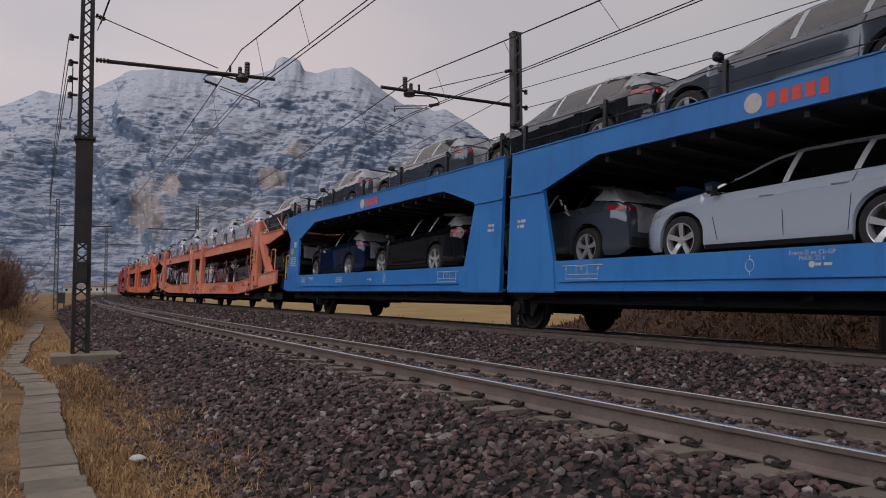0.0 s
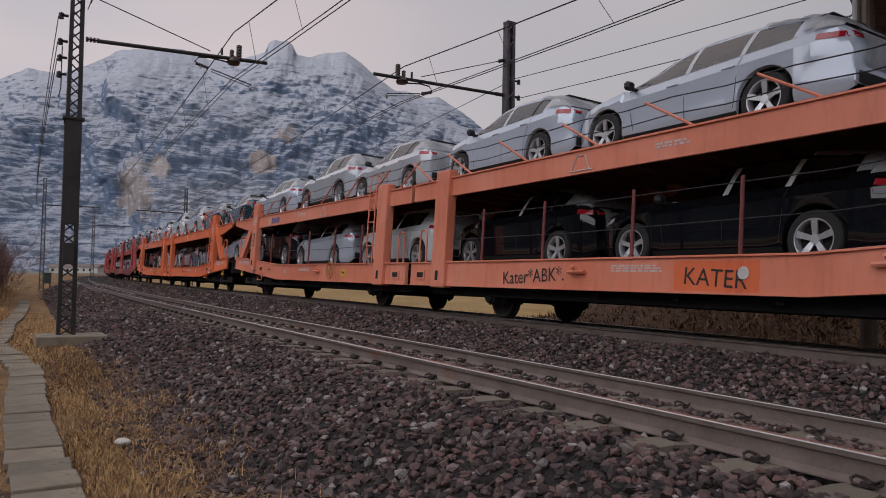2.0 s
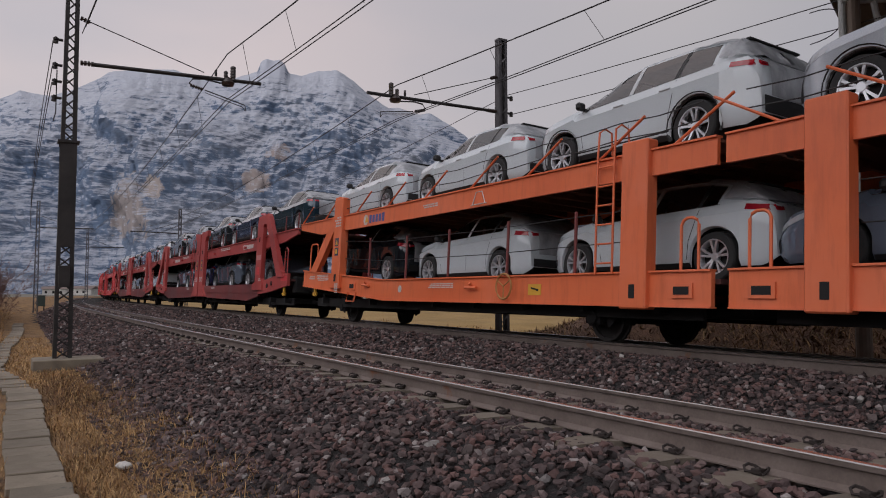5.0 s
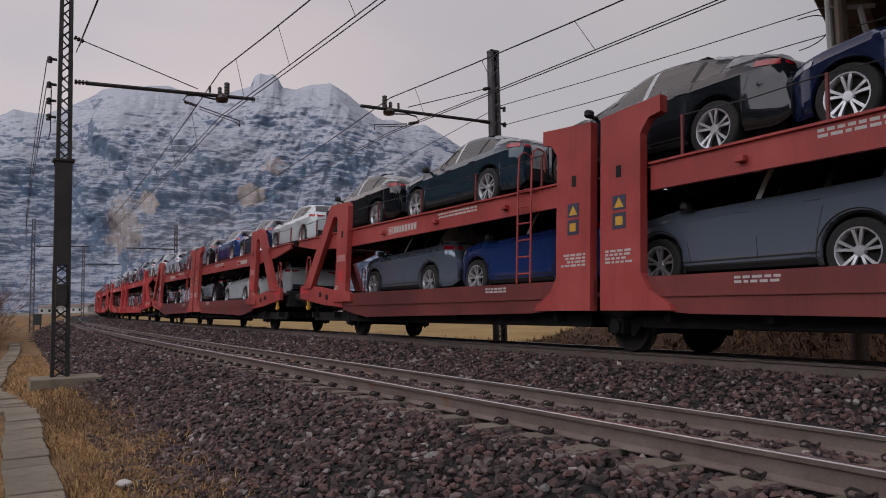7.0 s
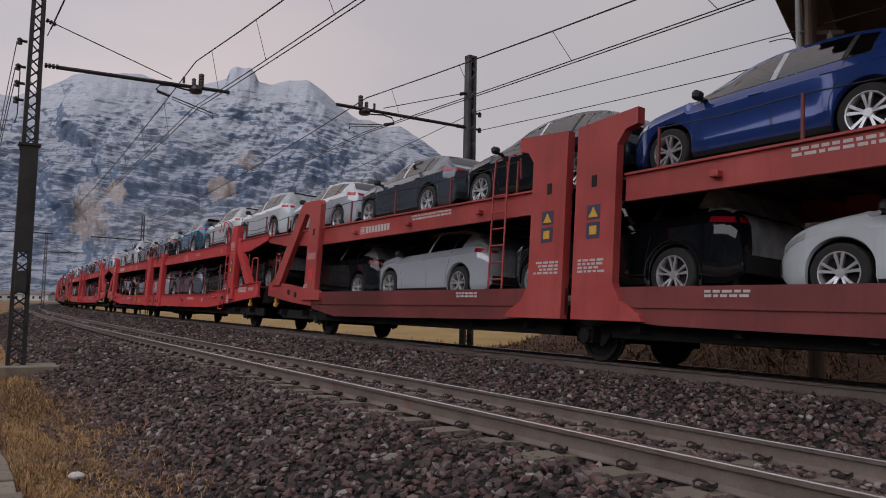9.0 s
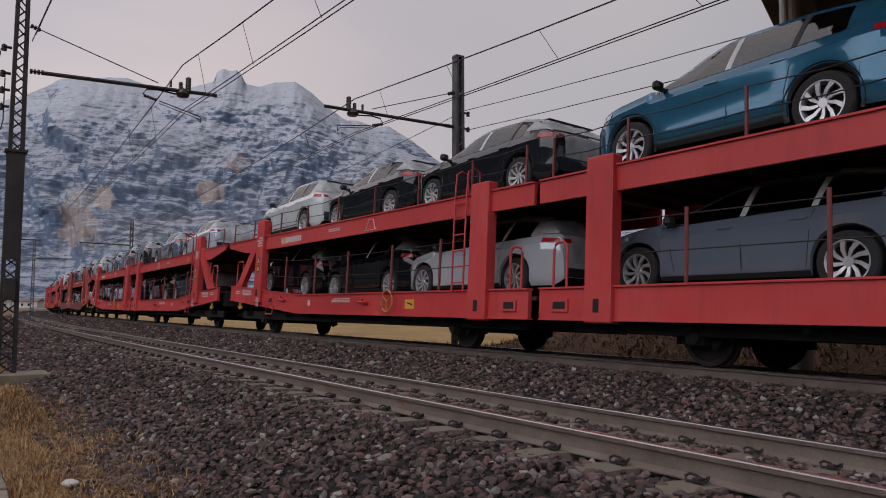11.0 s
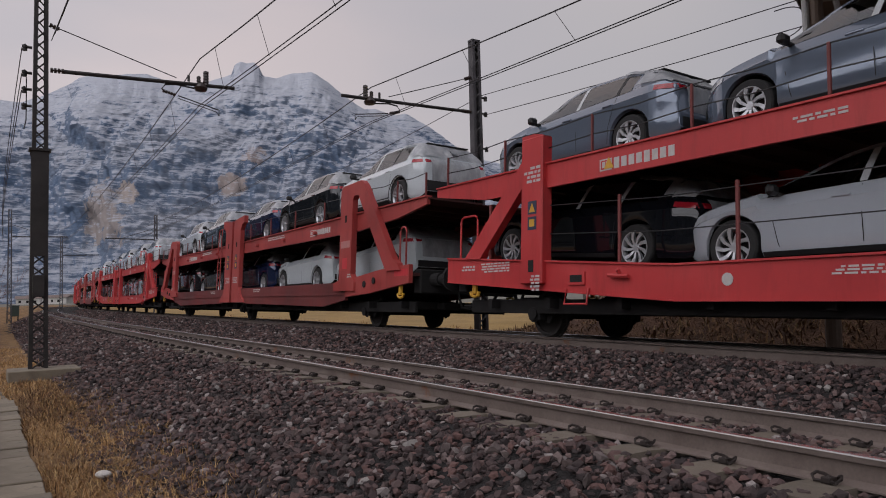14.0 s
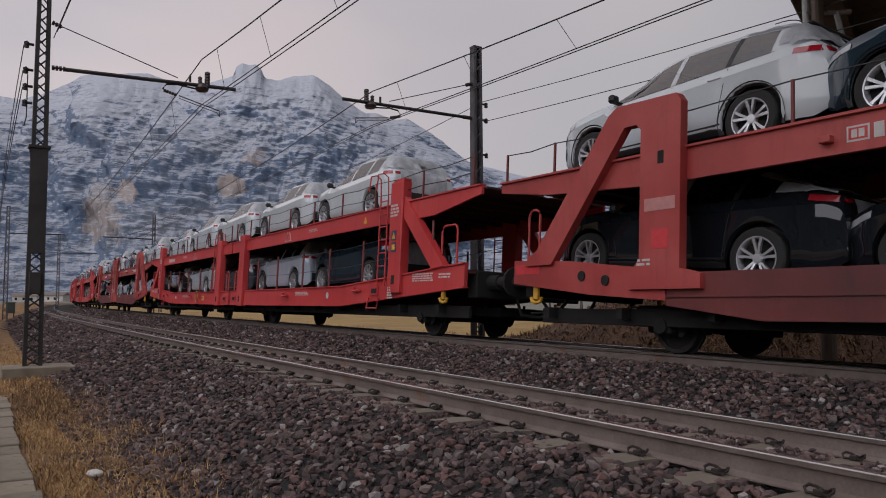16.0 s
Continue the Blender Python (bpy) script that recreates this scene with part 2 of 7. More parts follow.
# ---- ground ----
def build_ground():
    xs = np.concatenate([-np.geomspace(4200, 32, 40), np.arange(-30, 20, 0.3), np.arange(20, 60, 1.0), np.geomspace(62, 4200, 38)])
    ys = np.concatenate([-np.geomspace(4200, 20, 30), np.arange(-18, -12, 1.0), np.arange(-12, 40, 0.3), np.arange(40, 160, 2.0), np.geomspace(164, 4600, 40)])
    X, Y = np.meshgrid(xs, ys)
    pts = np.stack([X.ravel(), Y.ravel()], 1)
    sel = slice(None, None, 4)
    lx, ly, lh, lsx = LINE_X[sel], LINE_Y[sel], HEADING[sel], S_AXIS[sel]
    o = np.empty(len(pts)); s = np.empty(len(pts))
    for i in range(0, len(pts), 4000):
        q = pts[i:i + 4000]
        d = (q[:, :1] - lx) ** 2 + (q[:, 1:] - ly) ** 2
        j = d.argmin(1)
        o[i:i + 4000] = (q[:, 0] - lx[j]) * np.cos(lh[j]) + (q[:, 1] - ly[j]) * np.sin(lh[j])
        s[i:i + 4000] = lsx[j]
    z = ground_profile(s, o)
    for k in range(len(pts)):
        x, y = pts[k]
        if abs(x) < 120 and abs(y) < 200:
            rough = 0.03 if o[k] < -2.4 or o[k] > 7.5 else 0.012
            z[k] += rough * noise.fractal(Vector((x * 0.9, y * 0.9, 0)), 0.8, 2.0, 3)
            if o[k] > 9:
                z[k] += 0.25 * noise.noise(Vector((x * 0.35, y * 0.35, 3)))
    nx, ny = len(xs), len(ys)
    idx = np.arange(nx * ny).reshape(ny, nx)
    quads = np.stack([idx[:-1, :-1], idx[:-1, 1:], idx[1:, 1:], idx[1:, :-1]], -1).reshape(-1, 4)
    oc = o[quads].mean(1)
    sc = s[quads].mean(1)
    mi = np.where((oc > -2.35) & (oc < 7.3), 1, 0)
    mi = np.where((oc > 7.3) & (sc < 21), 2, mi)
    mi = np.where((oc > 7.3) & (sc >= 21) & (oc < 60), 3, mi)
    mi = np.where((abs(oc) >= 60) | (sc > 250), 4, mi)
    g = mesh_object("ground", np.c_[pts, z].tolist(), quads.tolist(), [M_GRASS, M_DARKENED_BED, M_BANK, M_FIELD, M_PLAIN], smooth=True, indices=mi.tolist())
    tagged(g, "dry grass verge, ballast bed blackened as gap shade, brown banks", "ground", kind="structure")


M_BANK = surface("brown_bank_grass", (0.055, 0.027, 0.017), (0.115, 0.058, 0.031), 1.3, 0.95, 0, 18, 0.9, 0.08, spots=((0.135, 0.078, 0.034), 1.1, 0.6))
M_FIELD = surface("yellow_field", (0.20, 0.125, 0.04), (0.30, 0.19, 0.065), 0.25, 0.95, 0, 9, 0.6, 0.05)
M_PLAIN = surface("valley_floor", (0.10, 0.10, 0.085), (0.19, 0.17, 0.13), 0.02, 1.0, 0, 0.6, 0.3, 0.2)
build_ground()


# ---- mountains ----
def mountain_material():
    m, nt, b = nodes_of("haze_tinted_snowy_rock")
    geo = nt.nodes.new("ShaderNodeNewGeometry")
    sep = nt.nodes.new("ShaderNodeSeparateXYZ")
    nt.links.new(geo.outputs["Position"], sep.inputs[0])
    nsep = nt.nodes.new("ShaderNodeSeparateXYZ")
    nt.links.new(geo.outputs["Normal"], nsep.inputs[0])
    strata = noise_node(nt, 0.055, 8, 0.72, (0.24, 0.24, 1.7))
    broad = noise_node(nt, 0.0030, 6, 0.6, (1, 1, 1.6))
    fine = noise_node(nt, 0.075, 8, 0.78, (0.6, 0.6, 1.5))
    streak = noise_node(nt, 0.012, 6, 0.65, (2.2, 2.2, 0.35))
    # grey rock; the blue of distance haze is put into its base colour
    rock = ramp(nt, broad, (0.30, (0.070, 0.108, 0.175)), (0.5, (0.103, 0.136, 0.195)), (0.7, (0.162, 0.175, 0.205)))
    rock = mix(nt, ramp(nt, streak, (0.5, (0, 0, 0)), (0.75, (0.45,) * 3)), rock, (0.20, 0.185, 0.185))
    rock = mix(nt, 0.55, rock, ramp(nt, strata, (0.36, (0.24,) * 3), (0.5, (0.5,) * 3), (0.64, (0.70,) * 3)), "OVERLAY")
    rock = mix(nt, 0.35, rock, ramp(nt, fine, (0.3, (0.18,) * 3), (0.7, (0.8,) * 3)), "OVERLAY")
    # bare ochre faces, each an oval with a ragged edge on the wall
    ragged = noise_node(nt, 0.016, 8, 0.72, (1, 1, 0.55))

    def ratio(a, b):
        d = nt.nodes.new("ShaderNodeMath")
        d.operation = "DIVIDE"
        nt.links.new(sep.outputs[a], d.inputs[0])
        nt.links.new(sep.outputs[b], d.inputs[1])
        return d.outputs[0]

    across, upward = ratio("X", "Y"), ratio("Z", "Y")
    for cu, cv, ru, rv, tone in ((-0.235, 0.155, 0.028, 0.022, (0.27, 0.225, 0.205)), (-0.205, 0.192, 0.022, 0.018, (0.26, 0.21, 0.19)), (-0.405, 0.115, 0.032, 0.060, (0.25, 0.215, 0.20)), (-0.375, 0.145, 0.020, 0.022, (0.30, 0.255, 0.23)), (-0.02, 0.255, 0.03, 0.02, (0.22, 0.19, 0.17))):
        comb = nt.nodes.new("ShaderNodeCombineXYZ")
        for sock, src, c, r in ((0, across, cu, ru), (1, upward, cv, rv)):
            ma = nt.nodes.new("ShaderNodeMath"); ma.operation = "MULTIPLY_ADD"
            nt.links.new(src, ma.inputs[0]); ma.inputs[1].default_value, ma.inputs[2].default_value = 1 / r, -c / r
            nt.links.new(ma.outputs[0], comb.inputs[sock])
        ln = nt.nodes.new("ShaderNodeVectorMath"); ln.operation = "LENGTH"
        nt.links.new(comb.outputs[0], ln.inputs[0])
        rg = nt.nodes.new("ShaderNodeMath"); rg.operation = "MULTIPLY_ADD"
        nt.links.new(ragged, rg.inputs[0]); rg.inputs[1].default_value = 2.6
        nt.links.new(ln.outputs["Value"], rg.inputs[2])
        half = nt.nodes.new("ShaderNodeMath"); half.operation = "MULTIPLY"; half.inputs[1].default_value = 0.4
        nt.links.new(rg.outputs[0], half.inputs[0])
        rock = mix(nt, ramp(nt, half.outputs[0], (0.77, (0.9, 0.9, 0.9)), (0.81, (0, 0, 0))), rock, tone)
    # snow: on ledges everywhere, closing up with height
    def weigh(src, k, base):
        ma = nt.nodes.new("ShaderNodeMath")
        ma.operation = "MULTIPLY_ADD"
        nt.links.new(src, ma.inputs[0])
        ma.inputs[1].default_value = k
        if isinstance(base, float):
            ma.inputs[2].default_value = base
        else:
            nt.links.new(base, ma.inputs[2])
        return ma.outputs[0]

    hi = nt.nodes.new("ShaderNodeMapRange")
    hi.inputs["From Min"].default_value, hi.inputs["From Max"].default_value = 330, 980
    hi.inputs["To Min"].default_value, hi.inputs["To Max"].default_value = -0.125, 0.105
    nt.links.new(sep.outputs["Z"], hi.inputs["Value"])
    lie = weigh(nsep.outputs["Z"], 0.36, -0.20)
    amount = weigh(strata, 0.75, weigh(fine, 0.42, weigh(hi.outputs[0], 1.0, lie)))
    snow = ramp(nt, amount, (0.53, (0, 0, 0)), (0.60, (0.6,) * 3), (0.70, (0.95,) * 3))
    # snow dulled and blued by the same haze in its colour
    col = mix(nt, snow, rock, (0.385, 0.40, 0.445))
    nt.links.new(col, b.inputs["Base Color"])
    b.inputs["Roughness"].default_value = 0.95
    b.inputs["Specular IOR Level"].default_value = 0.1
    bump(nt, b, fine, 0.6, 12)
    return m


M_HAZE_ROCK = mountain_material()


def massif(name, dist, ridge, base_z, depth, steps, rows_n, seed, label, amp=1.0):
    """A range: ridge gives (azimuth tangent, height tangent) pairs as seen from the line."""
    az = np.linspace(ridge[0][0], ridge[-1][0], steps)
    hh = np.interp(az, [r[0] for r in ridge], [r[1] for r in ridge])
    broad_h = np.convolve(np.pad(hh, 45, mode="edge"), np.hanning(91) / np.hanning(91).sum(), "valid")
    verts, faces = [], []
    for i in range(rows_n):
        t = i / (rows_n - 1)
        rise = t ** 0.85 * (0.75 + 0.25 * t)
        d = dist - depth * (1 - t)
        for a, h_crest, h_broad in zip(az, hh, broad_h):
            h = h_broad + (h_crest - h_broad) * t ** 7
            p = Vector((a * d, d, 0))
            q = Vector((p.x * 0.0016, p.y * 0.0016, t * 1.2 + seed))
            rid = noise.ridged_multi_fractal(q, 0.9, 2.1, 6, 1.0, 2.0) - 1.0
            terr = noise.fractal(Vector((p.x * 0.006, seed, t * 16)), 0.8, 2.0, 4)
            gully = noise.ridged_multi_fractal(Vector((a * 14 + 0.4 * math.sin(t * 5), seed + 3, t * 0.5)), 0.8, 2.0, 4, 1.0, 2.0) - 1.0
            top = h * dist
            z = base_z + (top - base_z) * rise
            k = math.sin(math.pi * min(1, t * 0.985)) ** 0.7
            z += amp * k * (top * 0.034 * rid + top * 0.004 * terr)
            # rock bands: steep steps with ledges between, at heights that hold along the face
            band = 36.0 + 9 * noise.noise(Vector((a * 3, 0, seed)))
            ph = (z + 45 * noise.fractal(Vector((a * 8, t * 2, seed)), 0.8, 2.0, 4)) / band
            z += amp * k * min(1.0, t * 2.4) * band * 0.13 * math.sin(math.tau * ph) * max(0.0, 0.5 + noise.noise(Vector((a * 11, t * 5, seed + 8))))
            z += amp * (1 - k) * t * top * 0.005 * noise.fractal(Vector((p.x * 0.012, 0, seed)), 0.7, 2.1, 5)
            off = amp * k * (120 * noise.fractal(Vector((a * 9, t * 3, seed)), 0.8, 2.0, 5) + 55 * gully)
            verts.append((p.x, p.y + off, max(z, base_z)))
    for i in range(rows_n - 1):
        for j in range(steps - 1):
            k = i * steps + j
            faces.append((k, k + 1, k + 1 + steps, k + steps))
    # far side closes the range
    n0 = len(verts)
    for a in az:
        verts.append((a * (dist + 700), dist + 700, base_z))
    top0 = (rows_n - 1) * steps
    for j in range(steps - 1):
        faces.append((top0 + j, top0 + j + 1, n0 + j + 1, n0 + j))
    ob = mesh_object(name, verts, faces, M_HAZE_ROCK, smooth=False)
    return tagged(ob, label, "mountain", kind="structure")


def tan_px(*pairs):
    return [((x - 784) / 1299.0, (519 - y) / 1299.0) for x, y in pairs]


massif("mountain_main", 3100, tan_px((-700, 320), (-450, 250), (-200, 210), (0, 186), (60, 160), (115, 168), (165, 152), (215, 126), (255, 122), (330, 119), (380, 138), (425, 141), (465, 128), (481, 124), (487, 106), (497, 101), (508, 103), (520, 102), (529, 109), (536, 125), (560, 129), (590, 121), (622, 121), (652, 140), (690, 172), (740, 205), (800, 236), (870, 262), (960, 300), (1060, 345), (1200, 402), (1350, 455)), -20, 1500, 720, 170, 1.7, "haze-blue grey rock mountain dusted with snow, ochre bare faces", 1.0)
massif("mountain_far", 4300, tan_px((600, 260), (690, 190), (735, 188), (770, 200), (788, 196), (815, 212), (850, 235), (900, 275), (980, 296), (1080, 318), (1200, 345), (1400, 375), (1700, 400)), -20, 900, 260, 40, 5.1, "pale haze-tinted far snowy ridge", 0.8)


# unseen dark slopes, added to darken car reflections and block low sky
M_SLOPE = surface("added_dark_slope", (0.022, 0.026, 0.024), (0.05, 0.05, 0.045), 0.01, 1.0, 0, 0.08, 0.5, 2.0)
slope = massif("mountain_behind", 900, [(-4.5, 0.15), (-2.5, 0.20), (-1.2, 0.17), (-0.4, 0.21), (0.5, 0.19), (1.4, 0.21), (2.6, 0.17), (4.5, 0.15)], -20, 500, 160, 24, 9.3, "unseen dark slope added behind the line for reflections", 0.6)
slope.data.materials[0] = M_SLOPE
slope.matrix_basis = pose(0, 0, 0, 0, 0, 180)
side = massif("mountain_side", 950, [(-1.73, 0.25), (-0.9, 0.27), (-0.2, 0.30), (0.3, 0.31), (0.7, 0.29), (0.84, 0.22), (0.93, 0.03)], -20, 500, 120, 24, 3.9, "unseen dark slope added beside the line for reflections", 0.6)
side.data.materials[0] = M_SLOPE
side.matrix_basis = pose(0, 0, 0, 0, 0, 85)


# ---- rails, sleepers ----
def sweep_line(bm, profile, s_list, o, z, mats):
    rings = []
    for s in s_list:
        h = heading(s)
        base = on_line(s, o, z)
        rx, ry = math.cos(h), math.sin(h)
        rings.append([bm.verts.new((base.x + rx * u, base.y + ry * u, base.z + w)) for u, w in profile])
    n = len(profile)
    for a, b in zip(rings, rings[1:]):
        for k in range(n):
            f = bm.faces.new((a[k], a[(k + 1) % n], b[(k + 1) % n], b[k]))
            f.material_index = mats[k]


RAIL_PROFILE = [(-0.07, -0.16), (-0.07, -0.150), (-0.012, -0.128), (-0.009, -0.042), (-0.034, -0.034), (-0.034, -0.006), (-0.024, 0.0), (0.024, 0.0), (0.034, -0.006), (0.034, -0.034), (0.009, -0.042), (0.012, -0.128), (0.07, -0.150), (0.07, -0.16)]
RAIL_MATS = [0, 0, 0, 2, 2, 1, 1, 1, 2, 2, 0, 0, 0, 0]
S_RAIL = list(np.arange(-40, 40, 1.0)) + list(np.arange(40, 420, 4.0))
for (ro, rz) in RAILS:
    bm = bmesh.new()
    sweep_line(bm, RAIL_PROFILE, S_RAIL, ro, rz, RAIL_MATS)
    rail = finish("rail", bm, [M_RAIL, M_RAIL_TOP, M_RAIL_SIDE])
    tagged(rail, "brown rusted steel rail with a polished head", "rail", "rails of the two tracks", "structure")


# ---- train materials ----
P_ORANGE = wagon_paint("orange_wagon_paint", (0.51, 0.145, 0.08), (0.59, 0.185, 0.11), (0.12, 0.045, 0.025), (0.62, 0.235, 0.155))
P_ORANGE_NEW = wagon_paint("fresh_orange_wagon_paint", (0.55, 0.105, 0.035), (0.62, 0.13, 0.043), (0.16, 0.05, 0.02), (0.63, 0.155, 0.07))
P_RED = wagon_paint("red_wagon_paint", (0.36, 0.022, 0.026), (0.44, 0.03, 0.032), (0.10, 0.03, 0.02), (0.46, 0.05, 0.05))
P_DARK_RED = wagon_paint("rust_red_wagon_paint", (0.22, 0.025, 0.023), (0.315, 0.036, 0.033), (0.085, 0.033, 0.025), (0.38, 0.068, 0.06))
P_SILL_RED = wagon_paint("dark_maroon_wagon_paint", (0.075, 0.016, 0.016), (0.13, 0.022, 0.022), (0.06, 0.02, 0.015), (0.20, 0.035, 0.032))
P_BLUE = wagon_paint("blue_wagon_paint", (0.010, 0.115, 0.36), (0.014, 0.15, 0.44), (0.05, 0.05, 0.06), (0.025, 0.18, 0.47))
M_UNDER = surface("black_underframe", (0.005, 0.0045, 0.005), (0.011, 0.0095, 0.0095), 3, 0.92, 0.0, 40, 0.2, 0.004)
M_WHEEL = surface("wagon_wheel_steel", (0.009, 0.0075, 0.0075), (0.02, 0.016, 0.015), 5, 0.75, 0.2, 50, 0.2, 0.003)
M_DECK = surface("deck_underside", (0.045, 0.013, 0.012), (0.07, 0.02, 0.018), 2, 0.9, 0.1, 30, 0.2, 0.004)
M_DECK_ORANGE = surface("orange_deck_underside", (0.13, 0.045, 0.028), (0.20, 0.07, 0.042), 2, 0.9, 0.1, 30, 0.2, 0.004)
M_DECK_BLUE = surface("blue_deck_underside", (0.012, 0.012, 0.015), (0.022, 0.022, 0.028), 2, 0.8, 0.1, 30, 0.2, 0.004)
M_STAKE = plain("black_stake", (0.012, 0.012, 0.014), 0.5)
M_POST = plain("dull_red_post", (0.15, 0.03, 0.028), 0.6)
M_YELLOW = plain("yellow_paint", (0.55, 0.30, 0.03), 0.5)
M_HANDWHEEL = plain("dull_handwheel_paint", (0.36, 0.17, 0.05), 0.55)
M_LETTER = plain("white_lettering", (0.46, 0.43, 0.42), 0.7)
M_LETTER_RED = plain("red_lettering", (0.55, 0.06, 0.05), 0.6)
M_LETTER_BLUE = plain("blue_lettering", (0.05, 0.07, 0.22), 0.6)
M_GRAFFITI = plain("black_spray", (0.015, 0.013, 0.015), 0.5)
M_TEAL = plain("pale_green_spray", (0.35, 0.6, 0.5), 0.5)
M_SIGN_DARK = plain("warning_plate", (0.03, 0.035, 0.07), 0.5)

HALF_W = 1.45


def text_mesh(words, size):
    """Flat letters from the built-in font, in the x-z plane, read from the left side of a wagon."""
    cu = bpy.data.curves.new("letters", "FONT")
    cu.body, cu.size, cu.align_x = words, size, "CENTER"
    ob = bpy.data.objects.new("letters", cu)
    scene.collection.objects.link(ob)
    me = bpy.data.meshes.new_from_object(ob.evaluated_get(bpy.context.evaluated_depsgraph_get()))
    bpy.data.objects.remove(ob)
    return me


def side_plate(bm, x0, x1, z0, z1, side=1, proud=0.006, mi=0, base=HALF_W):
    y = side * base
    box(bm, x0, y, z0, x1, y + side * proud, z1, mi=mi)


def bar_block(bm, x, z, rows_n, w, h, side, seed, base=HALF_W):
    """Unreadable stencilled lines as short bars."""
    rnd = random.Random(seed)
    for r in range(rows_n):
        xx = x
        while xx < x + w:
            l = rnd.uniform(0.04, 0.13)
            if xx + l <= x + w + 0.02:
                side_plate(bm, xx, xx + l, z - r * h * 1.7, z - r * h * 1.7 + h, side, 0.004, base=base)
            xx += l + 0.03


def axle(parent, x, r=0.36):
    bm = bmesh.new()
    for s in (1, -1):
        y = s * 0.75
        lathe(bm, [(0.05, y - s * 0.10), (0.12, y - s * 0.07), (r - 0.07, y - s * 0.045), (r - 0.06, y - s * 0.065), (r + 0.028, y - s * 0.07), (r + 0.025, y - s * 0.04), (r, y - s * 0.03), (r - 0.005, y + s * 0.065), (r - 0.06, y + s * 0.06), (r - 0.075, y + s * 0.03), (0.14, y + s * 0.045), (0.12, y + s * 0.11), (0.04, y + s * 0.11)], "y", 24)
    lathe(bm, [(0.075, -0.7), (0.075, 0.7)], "y", 10)
    ob = part("wheelset", bm, M_WHEEL, parent, "dark steel wheelset")
    ob.location = (x, 0, r)
    return ob


def running_gear(parent, xs, r=0.36):
    """Single axles: guard plates, axle boxes, leaf springs and brake blocks, then the wheelsets."""
    for x in xs:
        bm = bmesh.new()
        for s in (1, -1):
            y = s * 1.0
            prism(bm, [(x - 0.52, 0.62), (x + 0.52, 0.62), (x + 0.22, 0.22), (x + 0.15, 0.22), (x + 0.15, 0.46), (x - 0.15, 0.46), (x - 0.15, 0.22), (x - 0.22, 0.22)], y - s * 0.06, y - s * 0.04)
            box(bm, x - 0.13, y - 0.09, 0.25, x + 0.13, y + 0.10, 0.47, 0.02)
            lathe(bm, [(0.02, y + s * 0.09), (0.10, y + s * 0.10), (0.10, y + s * 0.14), (0.03, y + s * 0.15)], "y", 12, (x, 0, r))
            for k in range(4):
                ln = 0.58 - k * 0.11
                prism(bm, [(x - ln, 0.605 - k * 0.026), (x, 0.575 - k * 0.026), (x + ln, 0.605 - k * 0.026), (x + ln, 0.585 - k * 0.026), (x, 0.552 - k * 0.026), (x - ln, 0.585 - k * 0.026)], y - 0.05, y + 0.05)
            for dx in (-0.6, 0.6):
                tube(bm, [(x + dx, y, 0.66), (x + dx * 0.97, y, 0.58)], 0.03, 6)
                box(bm, x + dx * 0.72 - 0.04, s * 0.70, 0.26, x + dx * 0.72 + 0.04, s * 0.82, 0.50, 0.01)
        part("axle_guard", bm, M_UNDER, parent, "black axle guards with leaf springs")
        axle(parent, x, r)


def ladder(parent, x0, x1, z0, z1, y, mat, hoops=True):
    bm = bmesh.new()
    for x in (x0, x1):
        tube(bm, [(x, y, z0), (x, y, z1)], 0.018)
    z = z0 + 0.15
    while z < z1 - 0.05:
        tube(bm, [(x0, y, z), (x1, y, z)], 0.014)
        z += 0.27
    if hoops:
        for x in (x0, x1):
            tube(bm, [(x, y, z1), (x, y - 0.02, z1 + 0.35), (x, y - 0.12, z1 + 0.42), (x, y - 0.25, z1 + 0.38), (x, y - 0.28, z1 + 0.05)], 0.016)
    part("ladder", bm, mat, parent)


def hoop(parent, x0, x1, z0, z1, y, mat, label=""):
    bm = bmesh.new()
    r = 0.09
    tube(bm, [(x0, y, z0), (x0, y, z1 - r), (x0 + 0.03, y, z1 - 0.03), (x0 + r, y, z1), (x1 - r, y, z1), (x1 - 0.03, y, z1 - 0.03), (x1, y, z1 - r), (x1, y, z0)], 0.02, 7)
    part("handrail", bm, mat, parent, label)


def guard_rail(parent, xs, z0, hgt, y, mat, wire_mat, lean=0.0, cables=(1.0,)):
    for x in xs:
        bm = bmesh.new()
        if lean:
            tube(bm, [(x - lean * 0.8, y, z0 + 0.02), (x + lean * 0.8, y, z0 + hgt)], 0.02)
        else:
            box(bm, x - 0.017, y - 0.017, z0, x + 0.017, y + 0.017, z0 + hgt, 0.004)
        part("guard_post", bm, M_POST if mat in (P_RED, P_DARK_RED) else mat, parent)
    bm = bmesh.new()
    for c in cables:
        pts = []
        for a, b in zip(xs, xs[1:]):
            pts += [(a, y, z0 + hgt * c - 0.01), ((a + b) / 2, y, z0 + hgt * c - 0.045)]
        pts.append((xs[-1], y, z0 + hgt * c - 0.01))
        tube(bm, pts, 0.009, 5)
    part("guard_cable", bm, wire_mat, parent)


def hook(parent, x, z, side):
    bm = bmesh.new()
    y = side * 1.38
    box(bm, x - 0.05, y - 0.03, z, x + 0.05, y + 0.03, z + 0.2, 0.01)
    tube(bm, [(x - 0.12, y, z + 0.03), (x - 0.09, y, z - 0.03), (x, y, z - 0.05), (x + 0.09, y, z - 0.03), (x + 0.12, y, z + 0.03)], 0.03, 7)
    part("lashing_hook", bm, M_YELLOW, parent, "yellow lashing hook")


